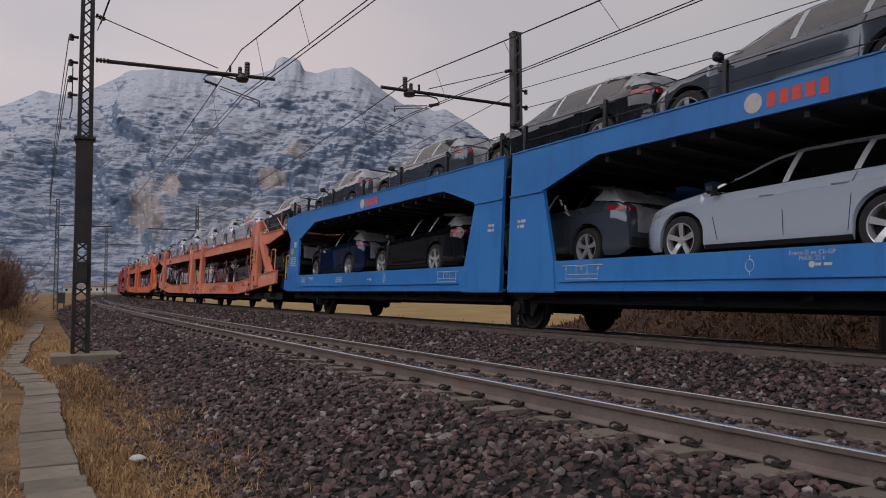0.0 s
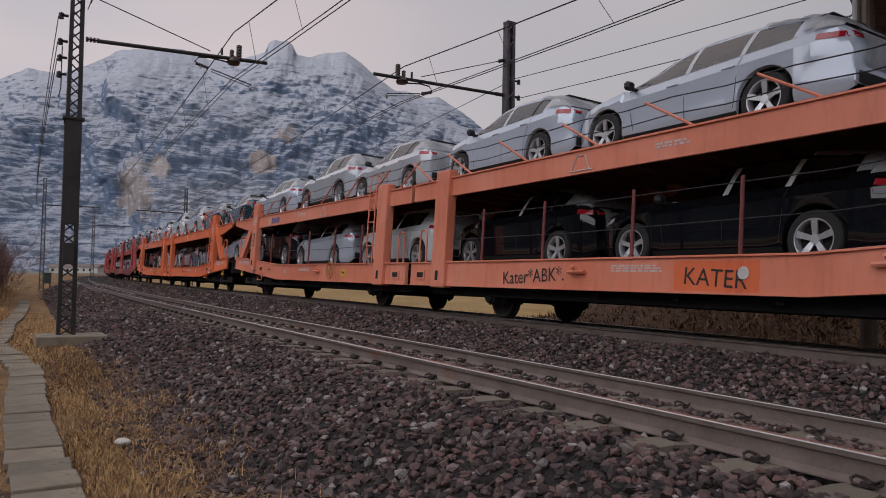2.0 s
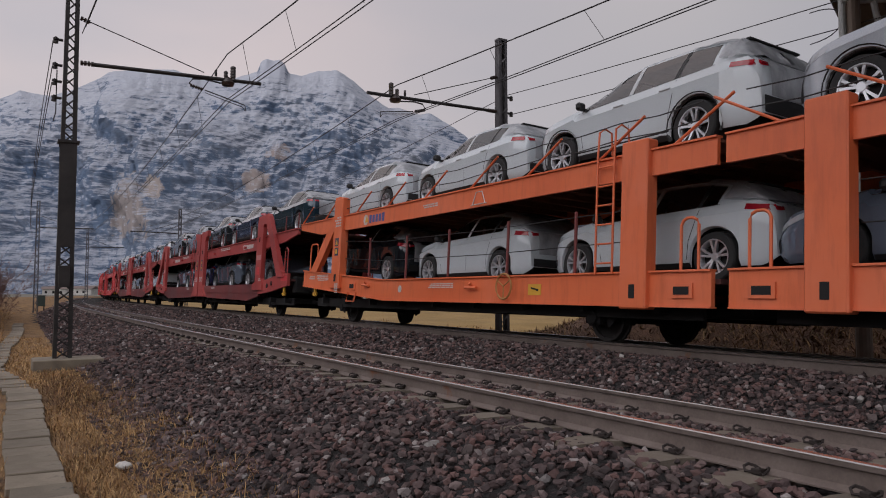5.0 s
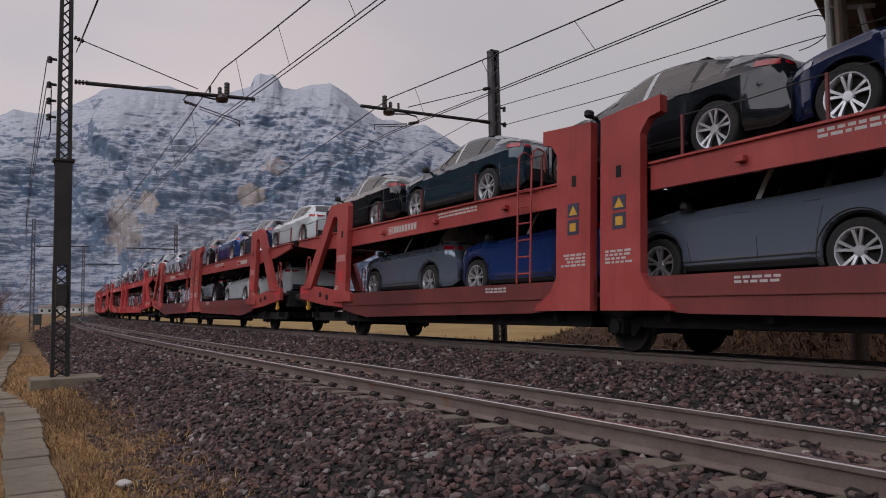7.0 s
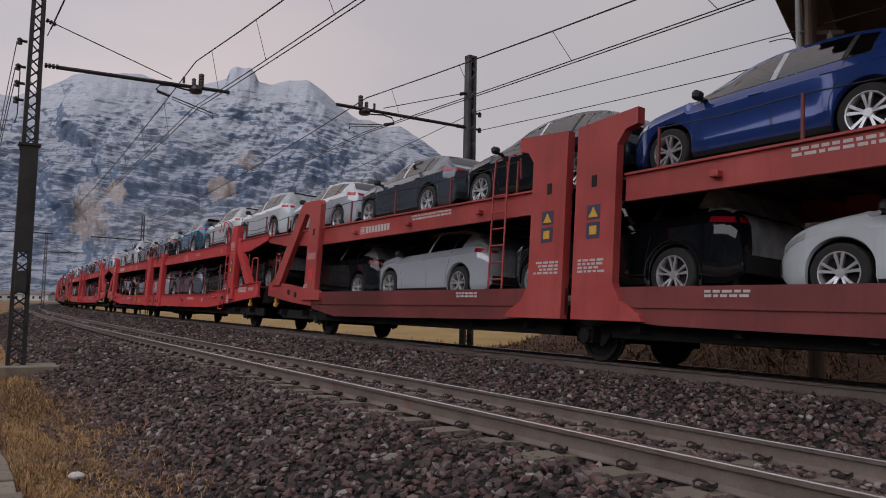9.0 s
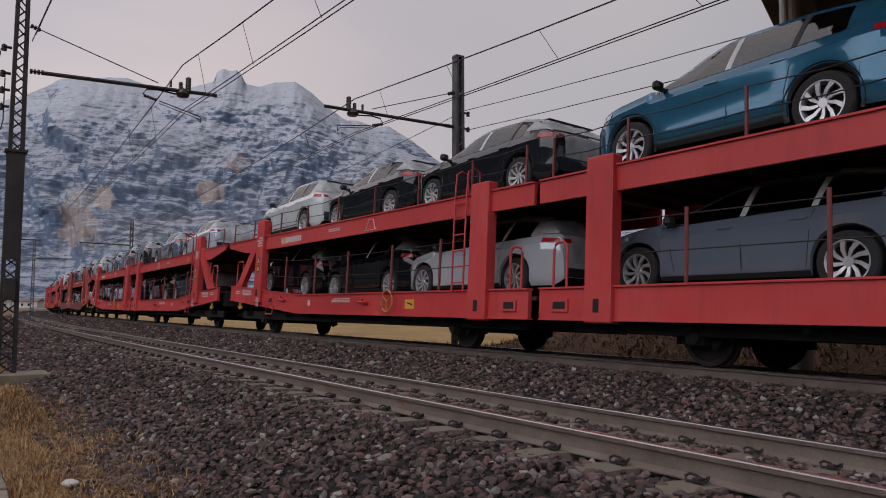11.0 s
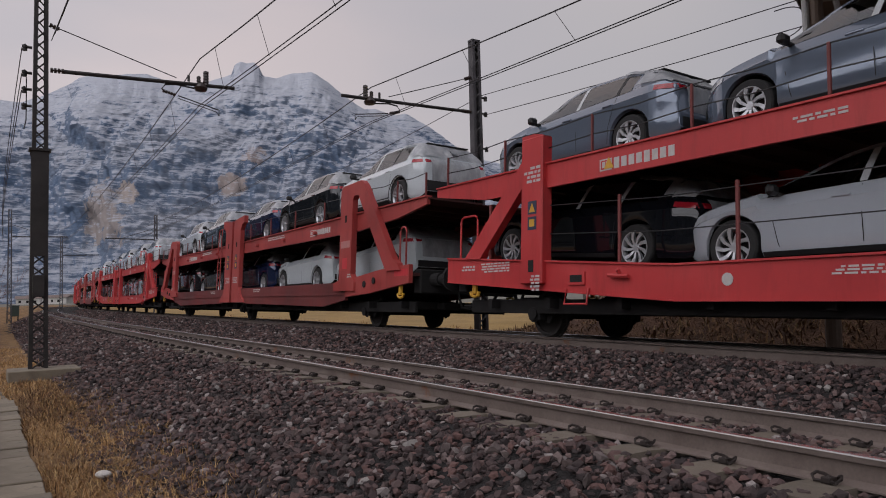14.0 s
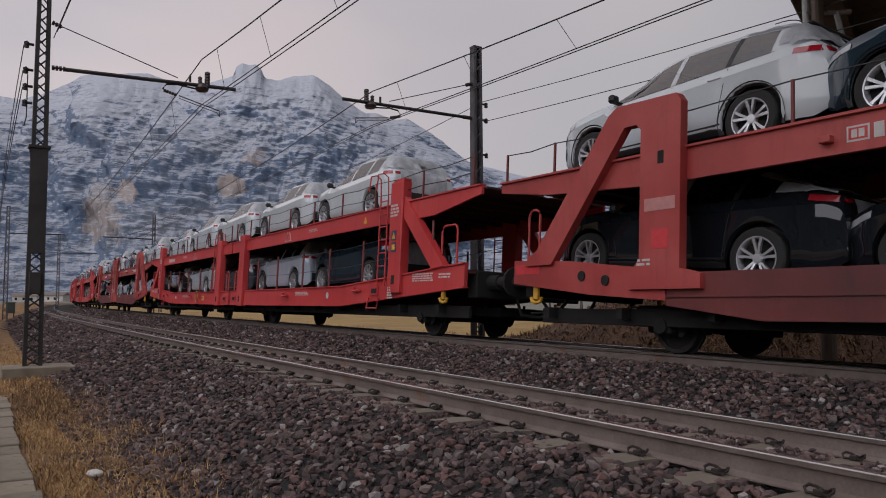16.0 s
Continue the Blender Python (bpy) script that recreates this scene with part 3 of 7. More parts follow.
def drawgear(parent, x_end, x_k):
    bm = bmesh.new()
    box(bm, x_end - 0.25, -1.2, 0.72, x_end + 0.03, 1.2, 1.2, 0.02)
    for s in (1, -1):
        lathe(bm, [(0.13, x_end - 0.05), (0.13, x_end + 0.3), (0.10, x_end + 0.3), (0.10, x_k - 0.07), (0.24, x_k - 0.06), (0.245, x_k - 0.01), (0.05, x_k - 0.005)], "x", 14, (0, s * 0.88, 1.0))
    box(bm, x_end, -0.08, 0.92, x_k + 0.02, 0.08, 1.06, 0.02)
    tube(bm, [(x_end, 0.3, 0.75), (x_end + 0.25, 0.32, 0.5), (x_k, 0.3, 0.42)], 0.03)
    tube(bm, [(x_end, -0.3, 0.75), (x_end + 0.2, -0.32, 0.45), (x_k, -0.3, 0.42)], 0.03)
    tube(bm, [(x_end - 0.5, 0.95, 0.5), (x_end + 0.1, 1.0, 0.48)], 0.02)
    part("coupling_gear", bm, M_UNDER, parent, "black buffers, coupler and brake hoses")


def decks(parent, lower, upper, mat_low, mat_up, x_ribs):
    bm = bmesh.new()
    for (xa, za), (xb, zb) in zip(lower, lower[1:]):
        prism(bm, [(xa, za - 0.06), (xb, zb - 0.06), (xb, zb), (xa, za)], -1.36, 1.36)
    part("lower_deck", bm, mat_low, parent)
    bm = bmesh.new()
    for (xa, za), (xb, zb) in zip(upper, upper[1:]):
        for s in (1, -1):
            prism(bm, [(xa, za - 0.035), (xb, zb - 0.035), (xb, zb), (xa, za)], s * 0.12, s * 1.36)
        prism(bm, [(xa, za - 0.05), (xb, zb - 0.05), (xb, zb - 0.03), (xa, za - 0.03)], -0.12, 0.12)
    x = x_ribs[0]
    ux, uz = [u[0] for u in upper], [u[1] for u in upper]
    while x < x_ribs[1]:
        z = float(np.interp(x, ux, uz)) - 0.035
        box(bm, x - 0.035, -1.36, z - 0.10, x + 0.035, 1.36, z)
        x += 0.62
    part("upper_deck", bm, mat_up, parent, "dark ribbed deck plate")


def underframe(parent, x0, x1, z_top):
    bm = bmesh.new()
    box(bm, x0, -0.45, 0.41, x1, 0.45, z_top, 0.03)
    for s in (1, -1):
        box(bm, x0 + 0.2, s * 1.05, z_top - 0.22, x1, s * 1.12, z_top, 0.01)
    x = x0 + 0.8
    while x < x1:
        box(bm, x - 0.05, -1.3, z_top - 0.14, x + 0.05, 1.3, z_top + 0.01)
        x += 1.45
    box(bm, (x0 + x1) / 2 - 0.5, 0.55, 0.38, (x0 + x1) / 2 + 0.35, 0.95, 0.56, 0.03)
    box(bm, (x0 + x1) / 2 + 0.9, 0.5, 0.36, (x0 + x1) / 2 + 1.2, 0.9, 0.58, 0.05)
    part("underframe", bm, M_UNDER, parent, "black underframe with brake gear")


def lettering(parent, spots, seed, mat=None):
    bm = bmesh.new()
    for i, (x, z, n, w, h, base) in enumerate(spots):
        for s in (1, -1):
            bar_block(bm, x, z, n, w, h, s, seed + i, base)
    part("stencil_lettering", bm, mat or M_LETTER, parent, "small white stencilled lines")


def ramp_unit(paint, L=14.5, seed=0, far_half=True):
    """Half of a two-part carrier whose lower deck climbs to the outer end; x runs from the joint to the outer end."""
    root = new("car_carrier_wagon")
    end = L - 0.72
    for s in (1, -1):
        bm = bmesh.new()
        prism(bm, [(0.12, 0.53), (8.75, 0.55), (end, 0.90), (end, 1.30), (8.75, 0.97), (0.12, 0.95)], s * (HALF_W - 0.07), s * HALF_W)
        part("side_sill", bm, paint, root)
        bm = bmesh.new()
        prism(bm, [(0.12, 0.95), (8.75, 0.97), (end, 1.30), (end, 1.325), (8.75, 0.995), (0.12, 0.975)], s * (HALF_W - 0.09), s * (HALF_W + 0.03))
        part("sill_flange", bm, paint, root)
        bm = bmesh.new()
        prism(bm, [(0.12, 0.51), (8.75, 0.53), (end, 0.88), (end, 0.90), (8.75, 0.55), (0.12, 0.53)], s * (HALF_W - 0.1), s * (HALF_W + 0.02))
        part("sill_flange", bm, paint, root)
        bm = bmesh.new()
        prism(bm, [(0.06, 2.22), (12.7, 2.25), (14.2, 2.47), (14.2, 2.62), (0.06, 2.55)], s * (HALF_W - 0.06), s * (HALF_W - 0.005))
        prism(bm, [(0.06, 2.55), (14.2, 2.62), (14.2, 2.645), (0.06, 2.575)], s * (HALF_W - 0.1), s * (HALF_W + 0.025))
        part("upper_beam", bm, paint, root)
        bm = bmesh.new()
        box(bm, 11.12, s * (HALF_W - 0.12), 0.80, 11.62, s * (HALF_W + 0.09), 3.05, 0.02)
        prism(bm, [(11.12, 3.05), (11.62, 3.05), (11.62, 3.1), (11.32, 3.1)], s * (HALF_W - 0.1), s * (HALF_W + 0.07))
        part("end_post", bm, paint, root)
        bm = bmesh.new()
        box(bm, 1.08, s * (HALF_W - 0.12), 0.48, 1.55, s * (HALF_W + 0.09), 2.72, 0.02)
        part("joint_post", bm, paint, root)
        bm = bmesh.new()
        prism(bm, [(11.64, 2.72), (11.64, 2.30), (12.75, 1.245), (13.18, 1.28)], s * (HALF_W - 0.09), s * (HALF_W + 0.05))
        part("diagonal_brace", bm, paint, root)
        # slots in the sill, their shade put on as dark plates; steps, brake lever
        bm = bmesh.new()
        for x, z in ((10.45, 0.86), (0.55, 0.72)):
            side_plate(bm, x - 0.17, x + 0.17, z - 0.09, z + 0.09, s, 0.025, 0)
            side_plate(bm, x - 0.12, x + 0.12, z - 0.05, z + 0.05, s, 0.029, 1)
        side_plate(bm, 11.3, 11.42, 0.98, 1.16, s, 0.006, 1, HALF_W + 0.09)
        side_plate(bm, 1.26, 1.36, 0.62, 0.8, s, 0.006, 1, HALF_W + 0.09)
        tube(bm, [(10.2, s * (HALF_W + 0.02), 0.72), (10.2, s * (HALF_W + 0.06), 0.5), (10.65, s * (HALF_W + 0.06), 0.5), (10.65, s * (HALF_W + 0.02), 0.72)], 0.018, 6, 0)
        for x in (5.2, 9.6):
            tube(bm, [(x - 0.15, s * (HALF_W + 0.05), 0.78 if x < 8 else 0.86), (x + 0.2, s * (HALF_W + 0.05), 0.79 if x < 8 else 0.88)], 0.03, 6, 0)
            tube(bm, [(x, s * HALF_W, 0.78 if x < 8 else 0.86), (x, s * (HALF_W + 0.1), 0.86 if x < 8 else 0.95)], 0.025, 6, 0)
        part("sill_fittings", bm, [paint, M_UNDER], root)
        if far_half:
            ladder(root, 1.72, 2.05, 0.95, 2.62, s * (HALF_W + 0.05), paint)
        else:
            ladder(root, 10.62, 10.95, 0.95, 2.85, s * (HALF_W + 0.05), paint)
        hoop(root, 12.95, 13.45, 1.28, 2.02, s * (HALF_W - 0.05), paint)
        hoop(root, 0.35, 0.62, 0.97, 1.62, s * (HALF_W - 0.05), paint)
        guard_rail(root, [0.3, 1.7, 3.4, 5.1, 6.8, 8.5, 10.2, 12.2, 13.9], 2.56, 0.62 if paint is not P_ORANGE and paint is not P_ORANGE_NEW else 0.5, s * (HALF_W - 0.04), paint, M_STAKE,
                   0.0 if paint is P_RED else -0.55, (1.0, 0.55))
        for x in (2.6, 4.3, 6.2, 7.9, 9.7, 12.6):
            z = float(np.interp(x, [0, 8.75, 13.8], [0.97, 0.99, 1.32]))
            bm = bmesh.new()
            tube(bm, [(x, s * (HALF_W - 0.06), z), (x, s * (HALF_W - 0.06), z + 0.92)], 0.026, 7)
            part("deck_stake", bm, M_POST, root)
        bm = bmesh.new()
        for dz in (0.42, 0.85):
            tube(bm, [(1.6, s * (HALF_W - 0.06), 0.97 + dz), (5, s * (HALF_W - 0.06), 0.95 + dz), (9.0, s * (HALF_W - 0.06), 1.0 + dz), (11.1, s * (HALF_W - 0.06), 1.13 + dz)], 0.008, 5)
        part("guard_cable", bm, M_STAKE, root)
        hook(root, end - 0.75, 0.68, s)
        # warning plates on the post
        bm = bmesh.new()
        side_plate(bm, 11.24, 11.44, 1.86, 2.06, s, 0.006, 0, HALF_W + 0.09)
        side_plate(bm, 11.24, 11.44, 1.62, 1.82, s, 0.006, 0, HALF_W + 0.09)
        side_plate(bm, 11.28, 11.40, 1.67, 1.78, s, 0.010, 1, HALF_W + 0.09)
        tri = [(11.27, 1.89), (11.41, 1.89), (11.34, 2.03)]
        prism(bm, tri, s * (HALF_W + 0.096), s * (HALF_W + 0.1), 1)
        prism(bm, [(9.75, 2.34), (9.93, 2.34), (9.84, 2.50)], s * HALF_W, s * (HALF_W + 0.004), 1)
        part("warning_sign", bm, [M_SIGN_DARK, M_YELLOW], root, "dark plates with yellow warning triangles")
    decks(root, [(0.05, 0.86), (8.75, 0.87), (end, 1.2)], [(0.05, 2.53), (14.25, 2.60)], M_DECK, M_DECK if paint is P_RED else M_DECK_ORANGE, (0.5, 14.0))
    underframe(root, 0.3, end - 0.3, 0.58)
    lettering(root, [(6.6, 2.44, 2, 0.6, 0.025, HALF_W - 0.004), (5.9, 0.86, 3, 0.9, 0.02, HALF_W), (12.0, 1.15, 4, 0.75, 0.025, HALF_W), (11.16, 2.55, 4, 0.36, 0.04, HALF_W + 0.09), (12.95, 1.12, 2, 0.4, 0.03, HALF_W), (11.16, 0.9, 5, 0.22, 0.03, HALF_W + 0.09)], seed)
    bm = bmesh.new()
    for s in (1, -1):
        y = s * (HALF_W + 0.004)
        tube(bm, [(4.95, s * HALF_W, 2.28), (5.06, s * HALF_W, 2.5), (5.24, s * HALF_W, 2.5), (5.35, s * HALF_W, 2.28)], 0.010, 5)
        tube(bm, [(4.9, s * HALF_W, 2.28), (5.4, s * HALF_W, 2.28)], 0.010, 5)
        lathe(bm, [(0.075, 0), (0.075, 0.006), (0.05, 0.007), (0.05, 0.003)], "y", 14, (8.0 + 0.0, y if s > 0 else y - 0.007, 0.78))
    part("stencil_mark", bm, M_LETTER, root)
    if far_half:
        bm = bmesh.new()
        for s in (1, -1):
            y = s * (HALF_W + 0.07)
            pts = [(4.2 + 0.21 * math.cos(a), y, 0.80 + 0.21 * math.sin(a)) for a in np.linspace(0, math.tau, 17)]
            tube(bm, pts, 0.018, 6)
            for a in (0.5, 2.6, 4.7):
                tube(bm, [(4.2, y, 0.80), (4.2 + 0.2 * math.cos(a), y, 0.80 + 0.2 * math.sin(a))], 0.012, 5)
        part("brake_handwheel", bm, M_HANDWHEEL, root, "dull yellow brake handwheel")
        for s in (1, -1):
            bm = bmesh.new()
            side_plate(bm, 3.3, 3.62, 0.66, 0.83, s, 0.006)
            prism(bm, [(3.36, 0.72), (3.54, 0.76), (3.56, 0.79), (3.36, 0.75)], s * (HALF_W + 0.006), s * (HALF_W + 0.009), 1)
            part("brake_plate", bm, [M_YELLOW, M_UNDER], root, "yellow plate with a black bar")
    running_gear(root, (2.5, 11.8))
    drawgear(root, end, L)
    return root


def frame_unit(paint, sill, L=12.6, seed=0, with_ladder=True):
    """Half of a two-part carrier with deep maroon sills and A-shaped end frames."""
    root = new("car_carrier_wagon")
    end = L - 0.75
    W = HALF_W
    for s in (1, -1):
        bm = bmesh.new()
        prism(bm, [(0.10, 0.62), (1.6, 0.52), (7.6, 0.44), (8.9, 0.60), (8.9, 1.0), (0.10, 1.0)], s * (W - 0.08), s * (W - 0.01))
        prism(bm, [(0.10, 0.74), (8.9, 0.70), (8.9, 0.72), (0.10, 0.76)], s * (W - 0.01), s * (W + 0.012))
        part("side_sill", bm, sill, root, "dark maroon sill")
        bm = bmesh.new()
        prism(bm, [(8.9, 0.66), (10.2, 0.74), (end, 0.92), (end, 1.28), (10.6, 1.22), (8.9, 1.04)], s * (W - 0.08), s * (W + 0.01))
        part("end_sill", bm, paint, root)
        bm = bmesh.new()
        prism(bm, [(8.35, 0.80), (9.45, 0.80), (9.45, 1.0), (9.28, 1.18), (9.28, 2.86), (9.36, 2.94), (9.56, 2.94), (10.95, 1.18), (11.55, 1.18), (11.45, 1.32), (11.28, 1.4), (9.85, 3.16), (9.7, 3.25), (8.72, 3.22), (8.65, 3.12), (8.65, 1.05), (8.35, 0.98)], s * (W - 0.07), s * (W + 0.06))
        part("end_frame", bm, paint, root, "A-shaped red end frame")
        bm = bmesh.new()
        prism(bm, [(0.10, 0.56), (1.35, 0.56), (1.3, 0.64), (0.98, 0.82), (0.84, 1.05), (0.84, 2.9), (0.98, 3.08), (1.18, 3.12), (1.18, 3.34), (0.10, 3.26)], s * (W - 0.07), s * (W + 0.06))
        part("joint_frame", bm, paint, root)
        bm = bmesh.new()
        prism(bm, [(0.9, 2.14), (9.2, 2.14), (11.2, 2.26), (12.35, 2.42), (12.35, 2.56), (0.9, 2.48)], s * (W - 0.14), s * (W - 0.07))
        prism(bm, [(0.9, 2.48), (12.35, 2.56), (12.35, 2.59), (0.9, 2.51)], s * (W - 0.18), s * (W - 0.03))
        for x in (2.3, 4.6, 6.9):
            box(bm, x - 0.06, s * (W - 0.08), 2.26, x + 0.06, s * (W + 0.02), 2.34, 0.01)
        part("upper_beam", bm, paint, root)
        # holes not cut: black plates and discs carry their inner shade
        bm = bmesh.new()
        for x, z in ((8.95, 2.45), (0.45, 2.45)):
            side_plate(bm, x - 0.045, x + 0.045, z - 0.08, z + 0.08, s, 0.006, 0, W + 0.06)
        for x, z in ((9.9, 0.93), (10.35, 1.0), (8.75, 0.86)):
            lathe(bm, [(0.07, 0), (0.07, s * 0.02), (0.04, s * 0.022)], "y", 12, (x, s * (W + 0.01), z))
        part("frame_holes", bm, M_UNDER, root)
        if with_ladder:
            ladder(root, 1.5, 1.85, 1.0, 2.75, s * (W + 0.03), paint)
        hoop(root, 11.35, 11.6, 1.28, 2.05, s * (W - 0.06), paint)
        guard_rail(root, [1.4, 3.3, 5.3, 7.3, 9.9, 11.1, 12.25], 2.5, 0.55, s * (W - 0.1), paint, M_STAKE, 0.0, (1.0,))
        hook(root, end - 0.45, 0.68, s)
        bm = bmesh.new()
        side_plate(bm, 0.34, 0.58, 1.92, 2.12, s, 0.006, 0, W + 0.06)
        side_plate(bm, 0.34, 0.58, 1.66, 1.88, s, 0.006, 0, W + 0.06)
        side_plate(bm, 0.40, 0.53, 1.71, 1.83, s, 0.010, 1, W + 0.06)
        prism(bm, [(0.37, 1.95), (0.55, 1.95), (0.46, 2.09)], s * (W + 0.066), s * (W + 0.07), 1)
        part("warning_sign", bm, [M_SIGN_DARK, M_YELLOW], root, "dark plates with yellow warning triangles")
        bm = bmesh.new()
        side_plate(bm, 8.72, 9.2, 1.78, 1.94, s, 0.005, 0, W + 0.06)
        side_plate(bm, 8.82, 9.08, 1.30, 1.55, s, 0.005, 1, W + 0.06)
        side_plate(bm, 11.25, 11.8, 1.06, 1.2, s, 0.005, 1, W + 0.01)
        part("paint_patch", bm, [plain("pale_red_patch", (0.42, 0.18, 0.17)) if "pale_red_patch" not in bpy.data.materials else bpy.data.materials["pale_red_patch"],
                                 plain("fresh_red_patch", (0.5, 0.03, 0.04)) if "fresh_red_patch" not in bpy.data.materials else bpy.data.materials["fresh_red_patch"]], root)
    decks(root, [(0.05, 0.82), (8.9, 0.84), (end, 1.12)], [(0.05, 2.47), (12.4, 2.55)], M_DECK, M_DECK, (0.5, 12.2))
    underframe(root, 0.3, end - 0.3, 0.56)
    lettering(root, [(2.2, 0.92, 2, 0.6, 0.03, W - 0.01), (8.75, 1.9, 3, 0.4, 0.02, W + 0.06), (0.2, 1.35, 4, 0.5, 0.03, W + 0.06), (9.1, 1.15, 2, 0.25, 0.03, W + 0.06), (11.3, 1.15, 2, 0.45, 0.02, W + 0.01), (3.2, 2.42, 2, 1.4, 0.035, W - 0.07)], seed)
    running_gear(root, (0.0, 9.25) if with_ladder else (9.25,), 0.35)
    drawgear(root, end, L)
    return root


def panel_unit(paint, L=12.6, seed=0, far_half=True):
    """Half of the blue two-part carrier: smooth side walls with a long chamfered opening."""
    root = new("car_carrier_wagon")
    W = HALF_W
    for s in (1, -1):
        bm = bmesh.new()
        prism(bm, [(0.12, 0.66), (11.95, 0.66), (12.05, 0.74), (12.0, 1.10), (0.12, 1.08)], s * (W - 0.07), s * W)
        prism(bm, [(1.5, 0.76), (10.8, 0.76), (10.8, 0.79), (1.5, 0.79)], s * W, s * (W + 0.03))
        prism(bm, [(0.12, 0.62), (11.9, 0.62), (11.9, 0.66), (0.12, 0.66)], s * (W - 0.12), s * (W + 0.02))
        part("side_sill", bm, paint, root)
        bm = bmesh.new()
        prism(bm, [(0.12, 1.08), (1.32, 1.08), (1.02, 2.20), (0.12, 2.20)], s * (W - 0.05), s * (W + 0.012))
        prism(bm, [(0.12, 0.60), (1.38, 0.60), (1.32, 1.08), (0.12, 1.08)], s * (W - 0.05), s * (W + 0.016))
        prism(bm, [(0.12, 2.20), (1.02, 2.20), (1.02, 2.23), (0.12, 2.23)], s * (W - 0.05), s * (W + 0.035))
        part("joint_post", bm, paint, root)
        bm = bmesh.new()
        prism(bm, [(10.95, 1.09), (12.0, 1.10), (11.78, 2.2), (10.98, 2.2)], s * (W - 0.05), s * (W + 0.012))
        part("end_post", bm, paint, root)
        bm = bmesh.new()
        prism(bm, [(0.12, 2.23), (1.0, 2.23), (2.25, 2.60), (9.7, 2.60), (10.9, 2.2), (11.78, 2.2), (12.25, 2.60), (12.3, 2.92), (11.3, 2.96), (0.12, 2.94)], s * (W - 0.05), s * (W + 0.004))
        prism(bm, [(0.12, 2.94), (11.3, 2.96), (11.3, 2.98), (0.12, 2.96)], s * (W - 0.1), s * (W + 0.02))
        part("upper_side_wall", bm, paint, root)
        for x in (0.35, 2.3, 4.4, 6.5, 8.6, 10.6, 11.9):
            bm = bmesh.new()
            box(bm, x - 0.03, s * (W - 0.12), 2.8, x + 0.03, s * (W - 0.06), 3.42, 0.006)
            box(bm, x - 0.1, s * (W - 0.11), 3.30, x + 0.03, s * (W - 0.07), 3.36)
            part("stake", bm, M_STAKE, root, "black steel stake")
        bm = bmesh.new()
        for z in (3.15, 3.38):
            tube(bm, [(0.35, s * (W - 0.09), z), (6.5, s * (W - 0.09), z - 0.03), (11.9, s * (W - 0.09), z)], 0.008, 5)
        part("guard_cable", bm, M_STAKE, root)
        hoop(root, 12.06, 12.34, 1.0, 1.75, s * (W - 0.06), M_YELLOW, "yellow handrail")
        bm = bmesh.new()
        side_plate(bm, 11.2, 11.42, 1.95, 2.12, s, 0.006, 0, W + 0.012)
        side_plate(bm, 11.44, 11.66, 1.75, 1.92, s, 0.006, 1, W + 0.012)
        side_plate(bm, 12.02, 12.34, 0.66, 0.98, s, 0.05, 2, W - 0.07)
        part("marking_plate", bm, [M_LETTER, M_YELLOW, paint], root)
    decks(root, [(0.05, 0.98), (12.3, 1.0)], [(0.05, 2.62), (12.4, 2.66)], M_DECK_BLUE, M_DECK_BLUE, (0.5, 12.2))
    underframe(root, 0.3, 12.0, 0.66)
    lettering(root, [(5.62, 0.885, 1, 0.2, 0.03, W), (7.4, 0.96, 3, 0.5, 0.03, W), (9.6, 1.0, 3, 0.4, 0.02, W), (10.3, 1.0, 5, 0.3, 0.02, W), (11.2, 1.62, 5, 0.5, 0.035, W + 0.012), (0.35, 1.75, 2, 0.2, 0.05, W + 0.012)], seed)
    bm = bmesh.new()
    for s in (1, -1):
        y = s * (W + 0.002)
        for line in ([(1.62, 0.95), (1.62, 0.80), (2.32, 0.80), (2.32, 0.95)], [(1.62, 0.865), (2.32, 0.865)], [(1.85, 0.865), (1.85, 0.985), (2.09, 0.985), (2.09, 0.865)], [(1.53, 1.0), (2.42, 1.0)],
                     [(4.83 + 0.055 * math.cos(a), 0.91 + 0.07 * math.sin(a)) for a in np.linspace(0, math.tau, 13)], [(4.83, 1.03), (4.83, 0.98)], [(4.83, 0.84), (4.83, 0.80)]):
            tube(bm, [(x, y, z) for x, z in line], 0.006, 4)
        for x in (1.62, 1.97, 2.32):
            tube(bm, [(x + 0.02 * math.cos(a), y, 0.955 + 0.02 * math.sin(a)) for a in np.linspace(0, math.tau, 9)], 0.005, 4)
        lathe(bm, [(0.035, 0), (0.035, s * 0.004), (0.02, s * 0.004)], "y", 14, (5.58, s * W, 0.90))
    part("stencil_mark", bm, M_LETTER, root)
    for words, x, z in (("Freno G ex Ch-GP", 5.58, 1.005), ("MAX: 32 t", 5.58, 0.945)):
        me = text_mesh(words, 0.068)
        me.materials.clear()
        me.materials.append(M_LETTER)
        g = new("lettering", me)
        g.parent = root
        g.matrix_basis = pose(x, -W - 0.005, z, 90, 0, 0)
    running_gear(root, (0.05, 10.0) if far_half else (10.0,))
    drawgear(root, 12.3, L)
    return root


